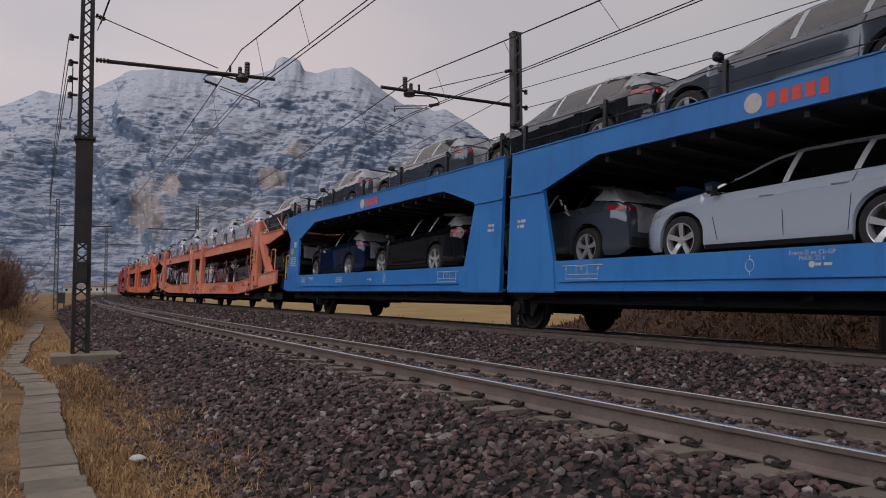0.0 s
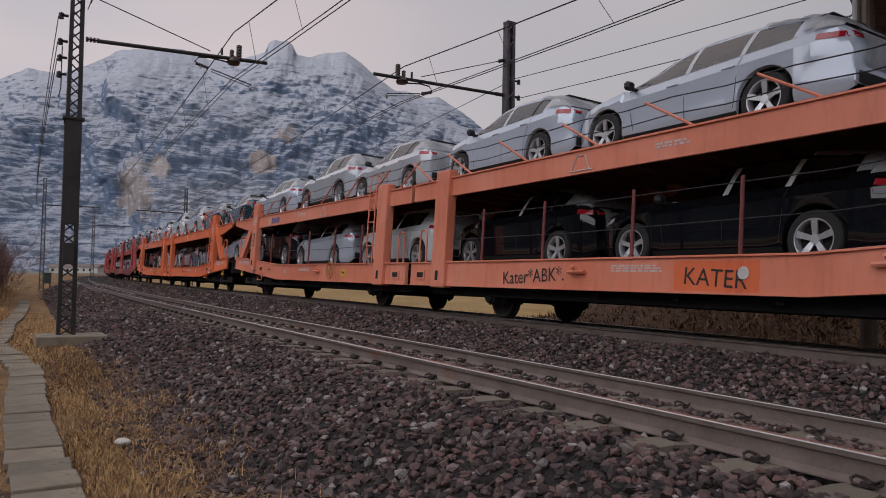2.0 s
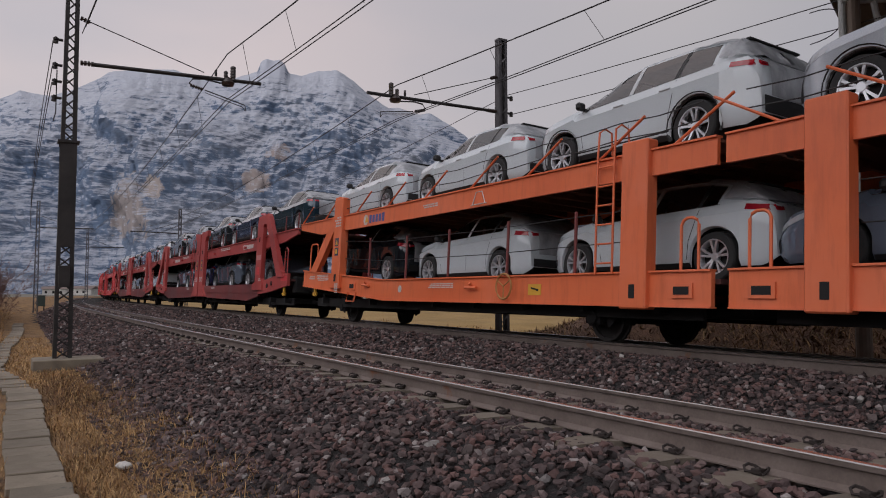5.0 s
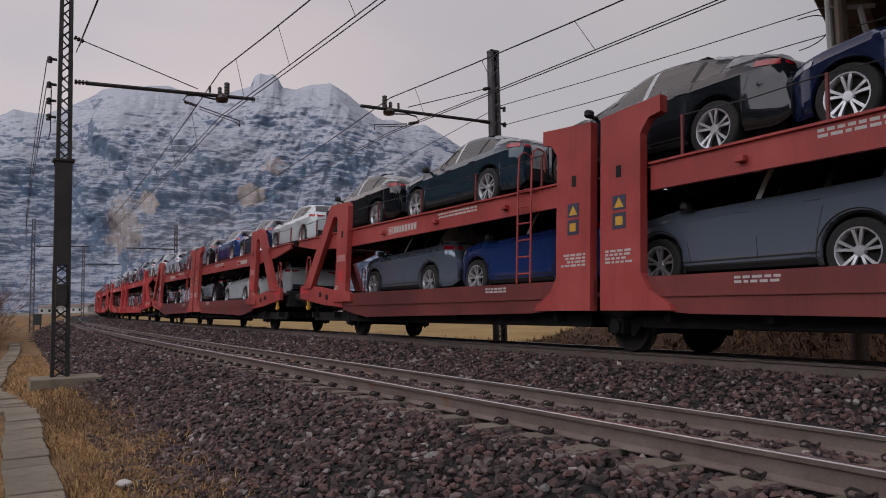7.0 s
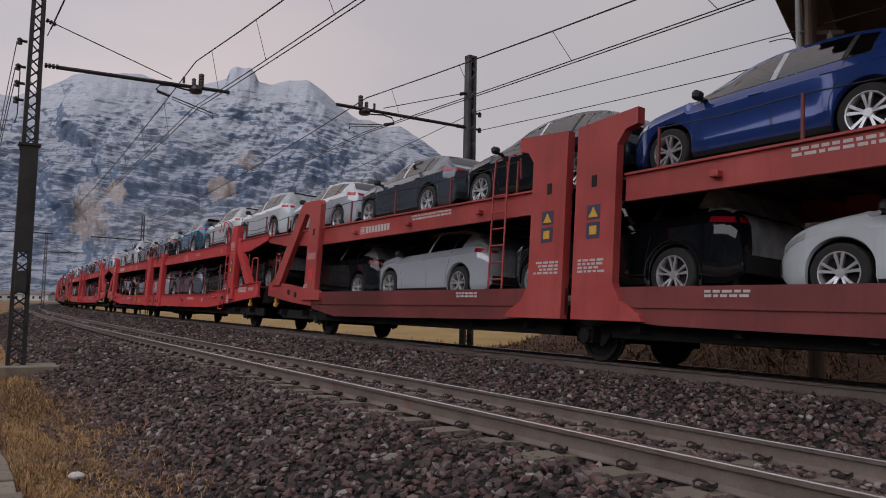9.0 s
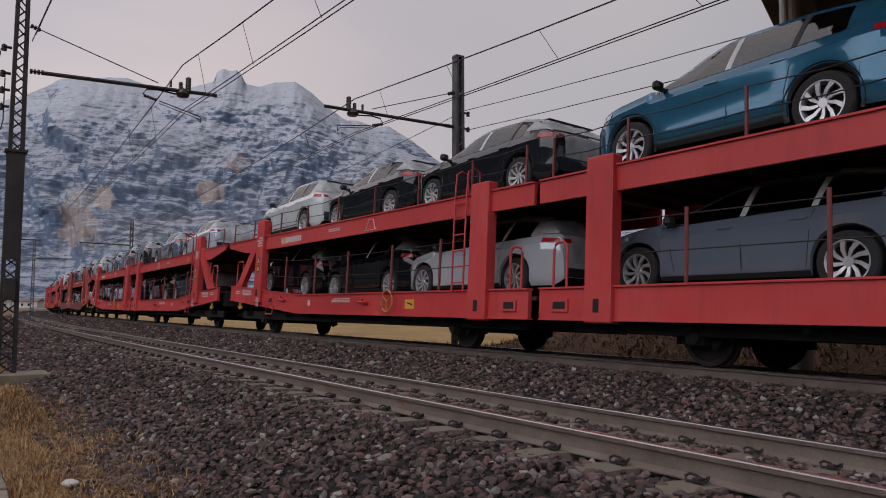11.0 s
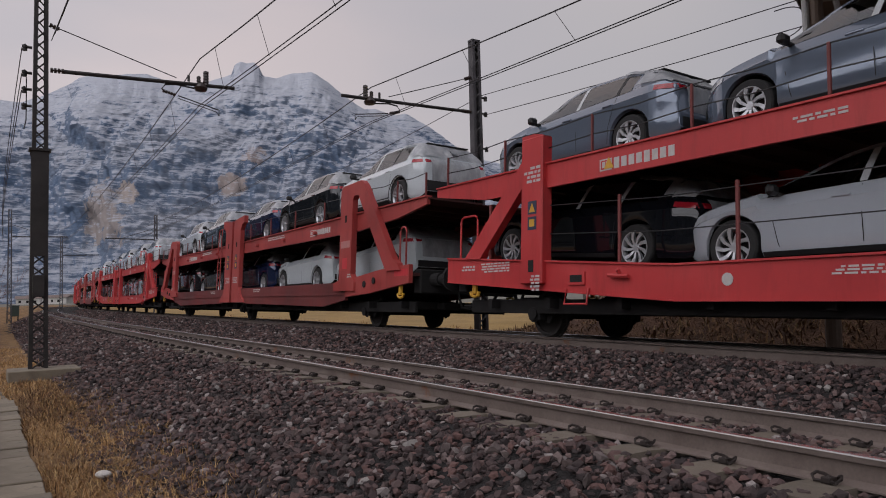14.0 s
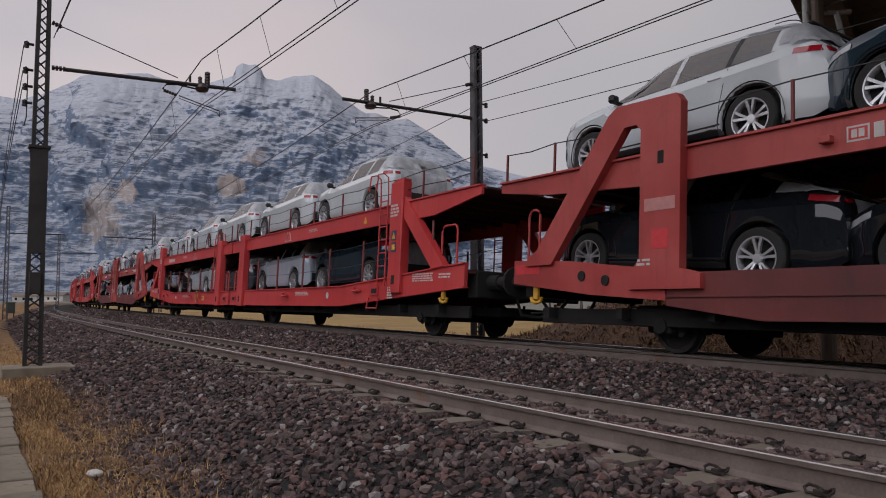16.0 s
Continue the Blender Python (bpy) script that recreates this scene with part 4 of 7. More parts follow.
def logo(parent, x, z, h, n, m_disc, m_bar, base, square=False):
    """An owner's mark: a disc or a square, and a row of letter-sized blocks."""
    bm = bmesh.new()
    for s in (1, -1):
        y = s * base
        if square:
            side_plate(bm, x - h * 0.7, x + h * 0.7, z - h * 0.5, z + h * 0.5, s, 0.004, 0, base)
            side_plate(bm, x - h * 0.58, x + h * 0.58, z - h * 0.38, z + h * 0.38, s, 0.006, 2, base)
            side_plate(bm, x - h * 0.4, x - h * 0.05, z - h * 0.26, z + h * 0.26, s, 0.008, 0, base)
            side_plate(bm, x + h * 0.05, x + h * 0.4, z - h * 0.26, z + h * 0.26, s, 0.008, 0, base)
        else:
            lathe(bm, [(h * 0.62, 0), (h * 0.62, s * 0.004), (h * 0.3, s * 0.005)], "y", 16, (x, y, z))
        # blocks run towards the end that is read last from each side
        d = -s
        for k in range(n):
            cx = x + d * (h * 1.25 + k * h * 0.82)
            a, b = sorted((cx - h * 0.3, cx + h * 0.3))
            hh = h * (0.45 if k % 4 else 0.5)
            side_plate(bm, a, b, z - hh * 0.95, z + hh * 0.95, s, 0.004, 1, base)
    part("owner_mark", bm, [m_disc, m_bar, P_RED], parent)


# ---- cars ----
PAINTS = {
    "white": car_paint("white_car_paint", (0.50, 0.545, 0.575), 0.0),
    "silver": car_paint("silver_car_paint", (0.44, 0.475, 0.525), 0.2),
    "ice": car_paint("pale_silver_blue_paint", (0.46, 0.52, 0.61), 0.2),
    "grey": car_paint("grey_car_paint", (0.075, 0.090, 0.118), 0.4),
    "slate": car_paint("slate_blue_grey_paint", (0.16, 0.195, 0.255), 0.4),
    "dark": car_paint("dark_grey_car_paint", (0.012, 0.015, 0.02), 0.3),
    "black": car_paint("black_car_paint", (0.005, 0.006, 0.009), 0.1),
    "navy": car_paint("navy_blue_car_paint", (0.012, 0.022, 0.07), 0.35),
    "blue": car_paint("blue_car_paint", (0.02, 0.05, 0.21), 0.35),
    "deep": car_paint("deep_petrol_grey_paint", (0.020, 0.042, 0.062), 0.4),
    "teal": car_paint("petrol_blue_car_paint", (0.026, 0.13, 0.225), 0.4),
}
PAINT_WORDS = {"white": "white", "silver": "silver", "ice": "pale silver-blue", "grey": "grey", "slate": "slate blue-grey", "dark": "dark grey", "black": "black", "navy": "navy blue", "blue": "bright blue", "teal": "petrol blue", "deep": "deep blue-grey"}


def glass_material(name, tint):
    """Thin tinted pane: see-through, with mirror gloss."""
    m, nt, b = nodes_of(name)
    nt.nodes.remove(b)
    clear = nt.nodes.new("ShaderNodeBsdfTransparent")
    clear.inputs["Color"].default_value = (*tint, 1)
    gloss = nt.nodes.new("ShaderNodeBsdfGlossy")
    gloss.inputs["Roughness"].default_value = 0.03
    fres = nt.nodes.new("ShaderNodeFresnel")
    fres.inputs["IOR"].default_value = 2.9
    both = nt.nodes.new("ShaderNodeMixShader")
    nt.links.new(fres.outputs[0], both.inputs["Fac"])
    nt.links.new(clear.outputs[0], both.inputs[1])
    nt.links.new(gloss.outputs[0], both.inputs[2])
    nt.links.new(both.outputs[0], nt.nodes["Material Output"].inputs["Surface"])
    return m


def film_material():
    m, nt, b = nodes_of("white_protective_film")
    n = noise_node(nt, 3.2, 5, 0.6, (1, 1, 0.5))
    c = ramp(nt, n, (0.3, (0.29, 0.30, 0.32)), (0.7, (0.46, 0.47, 0.49)))
    nt.links.new(c, b.inputs["Base Color"])
    b.inputs["Roughness"].default_value = 0.5
    b.inputs["Subsurface Weight"].default_value = 0.0
    bump(nt, b, n, 0.55, 0.06)
    clear = nt.nodes.new("ShaderNodeBsdfTransparent")
    both = nt.nodes.new("ShaderNodeMixShader")
    nt.links.new(ramp(nt, n, (0.35, (0.40,) * 3), (0.65, (0.16,) * 3)), both.inputs["Fac"])
    nt.links.new(b.outputs[0], both.inputs[1])
    nt.links.new(clear.outputs[0], both.inputs[2])
    nt.links.new(both.outputs[0], nt.nodes["Material Output"].inputs["Surface"])
    return m


M_GLASS, M_GLASS_DARK, M_FILM = glass_material("tinted_car_glass", (0.86, 0.93, 0.91)), glass_material("dark_rear_glass", (0.22, 0.24, 0.25)), film_material()
M_STRIP = plain("pale_pillar_film", (0.50, 0.52, 0.54), 0.35)
M_LINING = plain("roof_lining", (0.68, 0.69, 0.67), 0.95)
M_CABIN = surface("dark_cabin_cloth", (0.035, 0.035, 0.037), (0.06, 0.06, 0.062), 6, 0.9, 0, 80, 0.2, 0.002)
M_TYRE = surface("tyre_rubber", (0.010, 0.010, 0.011), (0.02, 0.02, 0.02), 5, 0.85, 0, 60, 0.2, 0.002)
M_RIM = plain("alloy_rim", (0.52, 0.53, 0.56), 0.28, 0.6, 0.4)
M_PLASTIC = plain("black_car_plastic", (0.014, 0.014, 0.015), 0.6)
M_TAIL = plain("red_tail_lamp", (0.30, 0.006, 0.016), 0.2, 0.0, 0.4)
M_LAMP = plain("headlamp_glass", (0.45, 0.47, 0.5), 0.1, 0.2, 0.8)
M_CHROME = plain("chrome_trim", (0.7, 0.7, 0.72), 0.15, 1.0)
M_SEAM = plain("door_gap", (0.01, 0.01, 0.01), 0.8)

SHAPES = {
    # length, half width, wheel radius, axles (share of length from the nose), roof line, ends of the side panes, roof and rear window spans
    "hatch": dict(L=4.22, W=0.89, r=0.325, sill=0.20, ax=(0.195, 0.805), cowl=.265, top=[(0, .56), (.01, .66), (.04, .76), (.12, .875), (.20, .94), (.265, .99), (.33, 1.16), (.40, 1.33), (.47, 1.425), (.55, 1.462), (.68, 1.455), (.80, 1.40), (.865, 1.335), (.91, 1.20), (.95, 1.05), (.972, .995), (.99, .935), (.9965, .80), (1, .52)],
                  win=(.288, .535, .553, .735, .75, .808), roof=(.43, .85), rear=(.868, .942)),
    "suv": dict(L=4.5, W=0.92, r=0.36, sill=0.25, ax=(0.19, 0.79), cowl=.255, top=[(0, .64), (.01, .80), (.035, .93), (.12, 1.02), (.20, 1.075), (.255, 1.115), (.32, 1.29), (.39, 1.475), (.46, 1.60), (.54, 1.655), (.70, 1.65), (.84, 1.60), (.90, 1.53), (.935, 1.35), (.965, 1.16), (.982, 1.09), (.991, 1.01), (.997, .85), (1, .56)],
                win=(.28, .515, .533, .705, .722, .845), roof=(.42, .885), rear=(.902, .955)),
    "estate": dict(L=4.68, W=0.91, r=0.335, sill=0.20, ax=(0.185, 0.775), cowl=.255, top=[(0, .54), (.01, .66), (.035, .755), (.12, .86), (.20, .925), (.255, .97), (.32, 1.12), (.39, 1.29), (.46, 1.40), (.54, 1.45), (.68, 1.445), (.82, 1.395), (.895, 1.32), (.935, 1.17), (.965, 1.04), (.982, .975), (.991, .91), (.997, .78), (1, .52)],
                   win=(.28, .505, .522, .69, .706, .845), roof=(.42, .875), rear=(.898, .957)),
    "coupe": dict(L=4.66, W=0.93, r=0.37, sill=0.25, ax=(0.19, 0.785), cowl=.26, top=[(0, .64), (.01, .78), (.035, .90), (.12, .99), (.20, 1.05), (.26, 1.09), (.33, 1.27), (.40, 1.45), (.47, 1.57), (.55, 1.615), (.63, 1.595), (.74, 1.49), (.85, 1.33), (.92, 1.20), (.962, 1.13), (.982, 1.08), (.991, 1.0), (.997, .85), (1, .56)],
                  win=(.285, .52, .538, .70, .716, .80), roof=(.43, .66), rear=(.70, .905)),
    "saloon": dict(L=4.5, W=0.90, r=0.33, sill=0.20, ax=(0.19, 0.785), cowl=.265, top=[(0, .54), (.01, .66), (.035, .76), (.12, .865), (.20, .93), (.265, .98), (.33, 1.14), (.40, 1.30), (.47, 1.40), (.55, 1.435), (.64, 1.42), (.74, 1.33), (.83, 1.16), (.89, 1.085), (.955, 1.075), (.98, 1.05), (.991, .97), (.997, .80), (1, .52)],
                   win=(.288, .53, .548, .71, .725, .785), roof=(.43, .68), rear=(.705, .835)),
}


def smooth_line(xs, ys):
    """Monotone cubic through the given points."""
    xs, ys = np.array(xs, float), np.array(ys, float)
    h, d = np.diff(xs), np.diff(ys) / np.diff(xs)
    m = np.zeros(len(xs))
    m[0], m[-1] = d[0], d[-1]
    for i in range(1, len(xs) - 1):
        if d[i - 1] * d[i] > 0:
            w1, w2 = 2 * h[i] + h[i - 1], h[i] + 2 * h[i - 1]
            m[i] = (w1 + w2) / (w1 / d[i - 1] + w2 / d[i])

    def at(x):
        i = min(max(int(np.searchsorted(xs, x)) - 1, 0), len(h) - 1)
        t = (x - xs[i]) / h[i]
        return float((2 * t ** 3 - 3 * t * t + 1) * ys[i] + (t ** 3 - 2 * t * t + t) * h[i] * m[i] + (3 * t * t - 2 * t ** 3) * ys[i + 1] + (t ** 3 - t * t) * h[i] * m[i + 1])
    return at


class CarShape:
    """A car body as cross-sections: sill, door, shoulder crease, belt, glass, roof rail, roof."""

    def __init__(self, d):
        self.d = d
        self.top = smooth_line([a for a, _ in d["top"]], [b if b < 0.9 else 0.9 + (b - 0.9) * 0.91 for _, b in d["top"]])
        self.belt_0 = self.top(d["cowl"]) - 0.085
        self.zs = np.linspace(0.15, 1.75, 161)
        self.f_rear = np.linspace(0.78, 1.0, 133)
        self.rear_table = np.array([self.side_y(f, self.zs) for f in self.f_rear])

    def belt(self, f):
        c = self.d["cowl"]
        line = self.belt_0 + 0.095 * max(0.0, f - c) / (0.85 - c) if f > c else 9.0
        return min(line, self.top(f) - 0.035)

    def ring(self, f):
        d = self.d
        L, W, r = d["L"], d["W"], d["r"]
        x = L / 2 - f * L
        zt, zb = self.top(f), self.belt(f)
        z0, R = d["sill"], r + 0.05
        flare = 0.0
        for a in d["ax"]:
            dx = x - (L / 2 - a * L)
            if abs(dx) < R:
                z0 = max(z0, r + math.sqrt(R * R - dx * dx))
            flare = max(flare, 1 - abs(dx) / (R * 1.5))
        ends = min(f, 1 - f)
        if ends < 0.05:
            z0 = max(z0, d["sill"] + 0.12 * (1 - ends / 0.05) ** 1.5)
        tf_, tr_ = max(0.0, (0.17 - f) / 0.17), max(0.0, (f - 0.86) / 0.14)
        w = W * (1 - 0.33 * tf_ ** 2.6 - 0.15 * tr_ ** 2.4)
        zc = max(zb - 0.125, z0 + 0.05)
        zb = max(zb, zc + 0.03)
        zt = max(zt, zb + 0.015)
        cabin = max(0.0, min(1.0, (zt - zb - 0.03) / 0.30))
        wt = w * (0.90 - 0.20 * cabin)
        fl = 0.012 * max(0.0, flare)
        lean = float(np.interp(f, [.30, .46, .72, .86], [0, .16, .20, 0])) * cabin
        zr = zt - 0.078 * cabin - 0.006
        pts = [(w * 0.93, z0, 0), (w * 0.978 + fl, z0 + 0.22 * (zc - z0) * 0.6, 0), (w * (0.966 if flare < 0.1 else 0.985) + fl, z0 + 0.36 * (zc - z0), 0), (w * 0.990 + fl, z0 + 0.74 * (zc - z0), 0), (w * 1.0 + fl * 0.6, zc, 0), (w * 0.982, zc + 0.022, 0), (w * 0.945, zb, 0)]
        y7, z7 = w * 0.93, zb + 0.010 * cabin + 0.002
        for k, bulge in ((0.0, 0.0), (0.36, 0.012), (0.70, 0.012), (1.0, 0.0)):
            zz = z7 + (zr - z7) * k
            pts.append((y7 + (wt - y7) * k + bulge * cabin, zz, -lean * (zz - zb)))
        sx = -lean * (zr - zb)
        pts += [(wt * 0.925, zt - 0.026 * cabin - 0.003, sx), (wt * 0.6, zt - 0.003, sx), (0.0, zt + 0.008, sx)]
        return [Vector((x + s, y, z)) for y, z, s in pts]

    def side_y(self, f, zs):
        ring = self.ring(f)[:11]
        z, y = [p.z for p in ring], [p.y for p in ring]
        return np.where((zs < z[0]) | (zs > z[-1]), -1.0, np.interp(zs, z, y))

    def on_side(self, f, z, off):
        ring = self.ring(f)[:7]
        return Vector((ring[0].x, float(np.interp(z, [p.z for p in ring], [p.y for p in ring])) + off, z))

    def on_rear(self, y, z, off):
        col = np.array([np.interp(z, self.zs, row) for row in self.rear_table])
        ok = np.where(col >= abs(y))[0]
        f = self.f_rear[ok[-1]] if len(ok) else 0.985
        return Vector((self.d["L"] / 2 - f * self.d["L"] - off, y, z))

    def patch(self, bm, fs, r0, r1, off, side=1, rumple=0.0, seed=0):
        """A skin a little off the body between section rows r0 and r1 (fractions allowed)."""
        grid = []
        n = max(2, int(math.ceil((r1 - r0) * (2 if rumple else 1))) + 1)
        for f in fs:
            ring, nxt = self.ring(f), self.ring(min(1, f + 0.004)) if f < 0.996 else None
            if nxt is None:
                nxt, ring2 = ring, self.ring(f - 0.004)
            else:
                ring2 = ring
            line = []
            for k in range(n):
                q = r0 + (r1 - r0) * k / (n - 1)
                i = min(int(q), len(ring) - 2)
                p = ring[i].lerp(ring[i + 1], q - i)
                nn = (ring[i + 1] - ring[i]).cross(nxt[i] - ring2[i])
                nn = nn.normalized() if nn.length > 1e-9 else Vector((0, 1, 0))
                if nn.dot(p - Vector((p.x, 0, 0.6))) < 0:
                    nn = -nn
                o = off + (rumple * (0.5 + noise.noise(Vector((p.x * 5, p.y * 5 + side, p.z * 6 + seed)))) if rumple else 0)
                p = p + nn * o
                line.append(bm.verts.new((p.x, side * p.y, p.z)))
            grid.append(line)
        for a, b in zip(grid, grid[1:]):
            for k in range(n - 1):
                bm.faces.new((a[k], a[k + 1], b[k + 1], b[k]))

    def side_strip(self, bm, pts, width, off, side):
        """A narrow strip along (share of length, height) points on the flank."""
        L = self.d["L"]
        rows = []
        for i, (f, z) in enumerate(pts):
            a, b = pts[max(i - 1, 0)], pts[min(i + 1, len(pts) - 1)]
            t = Vector(((b[0] - a[0]) * L, b[1] - a[1])).normalized()
            row = []
            for s in (-0.5, 0.5):
                p = self.on_side(f - t.y * s * width / L, z + t.x * s * width, off)
                row.append(bm.verts.new((p.x, side * p.y, p.z)))
            rows.append(row)
        for a, b in zip(rows, rows[1:]):
            bm.faces.new((a[0], a[1], b[1], b[0]))

    def rear_panel(self, bm, ys, zlo, zhi, off, n=3):
        """A panel on the tail between two heights, which may change across its width."""
        grid = []
        for i, y in enumerate(ys):
            lo = zlo[i] if isinstance(zlo, list) else zlo
            hi = zhi[i] if isinstance(zhi, list) else zhi
            grid.append([bm.verts.new(self.on_rear(y, lo + (hi - lo) * k / n, off)) for k in range(n + 1)])
        for a, b in zip(grid, grid[1:]):
            for k in range(n):
                bm.faces.new((a[k], a[k + 1], b[k + 1], b[k]))


def car_body(shape):
    d = shape.d
    fs = set(list(np.linspace(0, 1, 41)) + list(d["win"]) + [.004, .012, .02, .96, .968, .976, .982, .988, .993, .997])
    for a in d["ax"]:
        R = (d["r"] + 0.05) / d["L"]
        for k in (-1.5, -1.25, -1.02, -1.0, -0.985, -0.94, -0.84, -0.7, -0.5, -0.25, 0, 0.25, 0.5, 0.7, 0.84, 0.94, 0.985, 1.0, 1.02, 1.25, 1.5):
            fs.add(a + R * k)
    w = d["win"]
    screens = (d["cowl"] + 0.014, d["roof"][0] - 0.006), d["rear"]
    fs |= {f for pair in screens for f in pair}
    fs = sorted(f for f in fs if 0 <= f <= 1)

    def opening(f, k):
        if k in (7, 8, 9):
            return any(a < f < b for a, b in (w[0:2], w[2:4], w[4:6]))
        return k >= 11 and any(a < f < b for a, b in screens)

    bm = bmesh.new()
    for s in (1, -1):
        g = [[bm.verts.new((p.x, s * p.y, p.z)) for p in shape.ring(f)] for f in fs]
        for a, b, fa, fb in zip(g, g[1:], fs, fs[1:]):
            for k in range(len(a) - 1):
                if not opening((fa + fb) / 2, k):
                    bm.faces.new((a[k], a[k + 1], b[k + 1], b[k]))
        for end in (g[0], g[-1]):
            c = [bm.verts.new((v.co.x, 0, v.co.z)) for v in end]
            for k in range(len(end) - 1):
                if (end[k].co - c[k].co).length > 1e-5:
                    bm.faces.new((end[k], end[k + 1], c[k + 1], c[k]))
    bmesh.ops.remove_doubles(bm, verts=bm.verts, dist=1e-4)
    return bm


def steps(a, b, n):
    return list(np.linspace(a, b, n + 1))


def build_wheel(parent, x, side, r, w, style, lite=False):
    """Tyre with an alloy rim: broad five-spoke, twin-spoke or swirled many-bladed."""
    bm = bmesh.new()
    lathe(bm, [(r * 0.68, -0.095), (r * 0.93, -0.1), (r * 0.985, -0.08), (r, -0.05), (r, 0.05), (r * 0.985, 0.08), (r * 0.93, 0.1), (r * 0.72, 0.102), (r * 0.67, 0.07)], "y", 28, cap=False)
    rim = bm if lite else bmesh.new()
    s, mi = side, 1 if lite else 0
    lathe(rim, [(r * 0.68, s * 0.07), (r * 0.71, s * 0.100), (r * 0.665, s * 0.098), (r * 0.62, s * 0.06), (r * 0.60, -s * 0.06)], "y", 28, mi=mi, cap=False)
    lathe(rim, [(0.012, s * 0.078), (r * 0.15, s * 0.078), (r * 0.19, s * 0.062), (r * 0.19, s * 0.02)], "y", 14, mi=mi)
    blades_ = {"five": [(k * math.tau / 5, 0.030, 0.040, 0.0) for k in range(5)],
               "twin": [(k * math.tau / 5 + e * 0.155, 0.013, 0.019, e * 0.06) for k in range(5) for e in (-1, 1)],
               "swirl": [(k * math.tau / 9, 0.014, 0.030, 0.38) for k in range(9)]}[style]
    for a, h0, h1, twist in blades_:
        q = []
        for j, (rr, hw, yy) in enumerate(((r * 0.13, h0, 0.072), (r * 0.40, (h0 + h1) / 2, 0.084), (r * 0.67, h1, 0.092))):
            b = a + 0.3 + twist * j / 2
            ca, sa = math.cos(b), math.sin(b)
            q.append([rim.verts.new((rr * ca - t * sa, s * y2, rr * sa + t * ca)) for t, y2 in ((hw, yy), (-hw, yy), (-hw * 0.7, yy - 0.045), (hw * 0.7, yy - 0.045))])
        for u, v in zip(q, q[1:]):
            for k in range(4):
                rim.faces.new((u[k], u[(k + 1) % 4], v[(k + 1) % 4], v[k])).material_index = mi
    lathe(rim, [(0.01, s * 0.012), (r * 0.61, s * 0.012), (r * 0.61, 0.0), (0.01, 0.0)], "y", 18, (0, 0, 0), mi + 1)
    tyre = part("wheel", bm, [M_TYRE, M_RIM, M_UNDER] if lite else M_TYRE, parent, "black tyre on an alloy rim")
    tyre.location = (x, side * (w - 0.112), r)
    if not lite:
        part("rim", rim, [M_RIM, M_UNDER], tyre, "silver alloy rim")


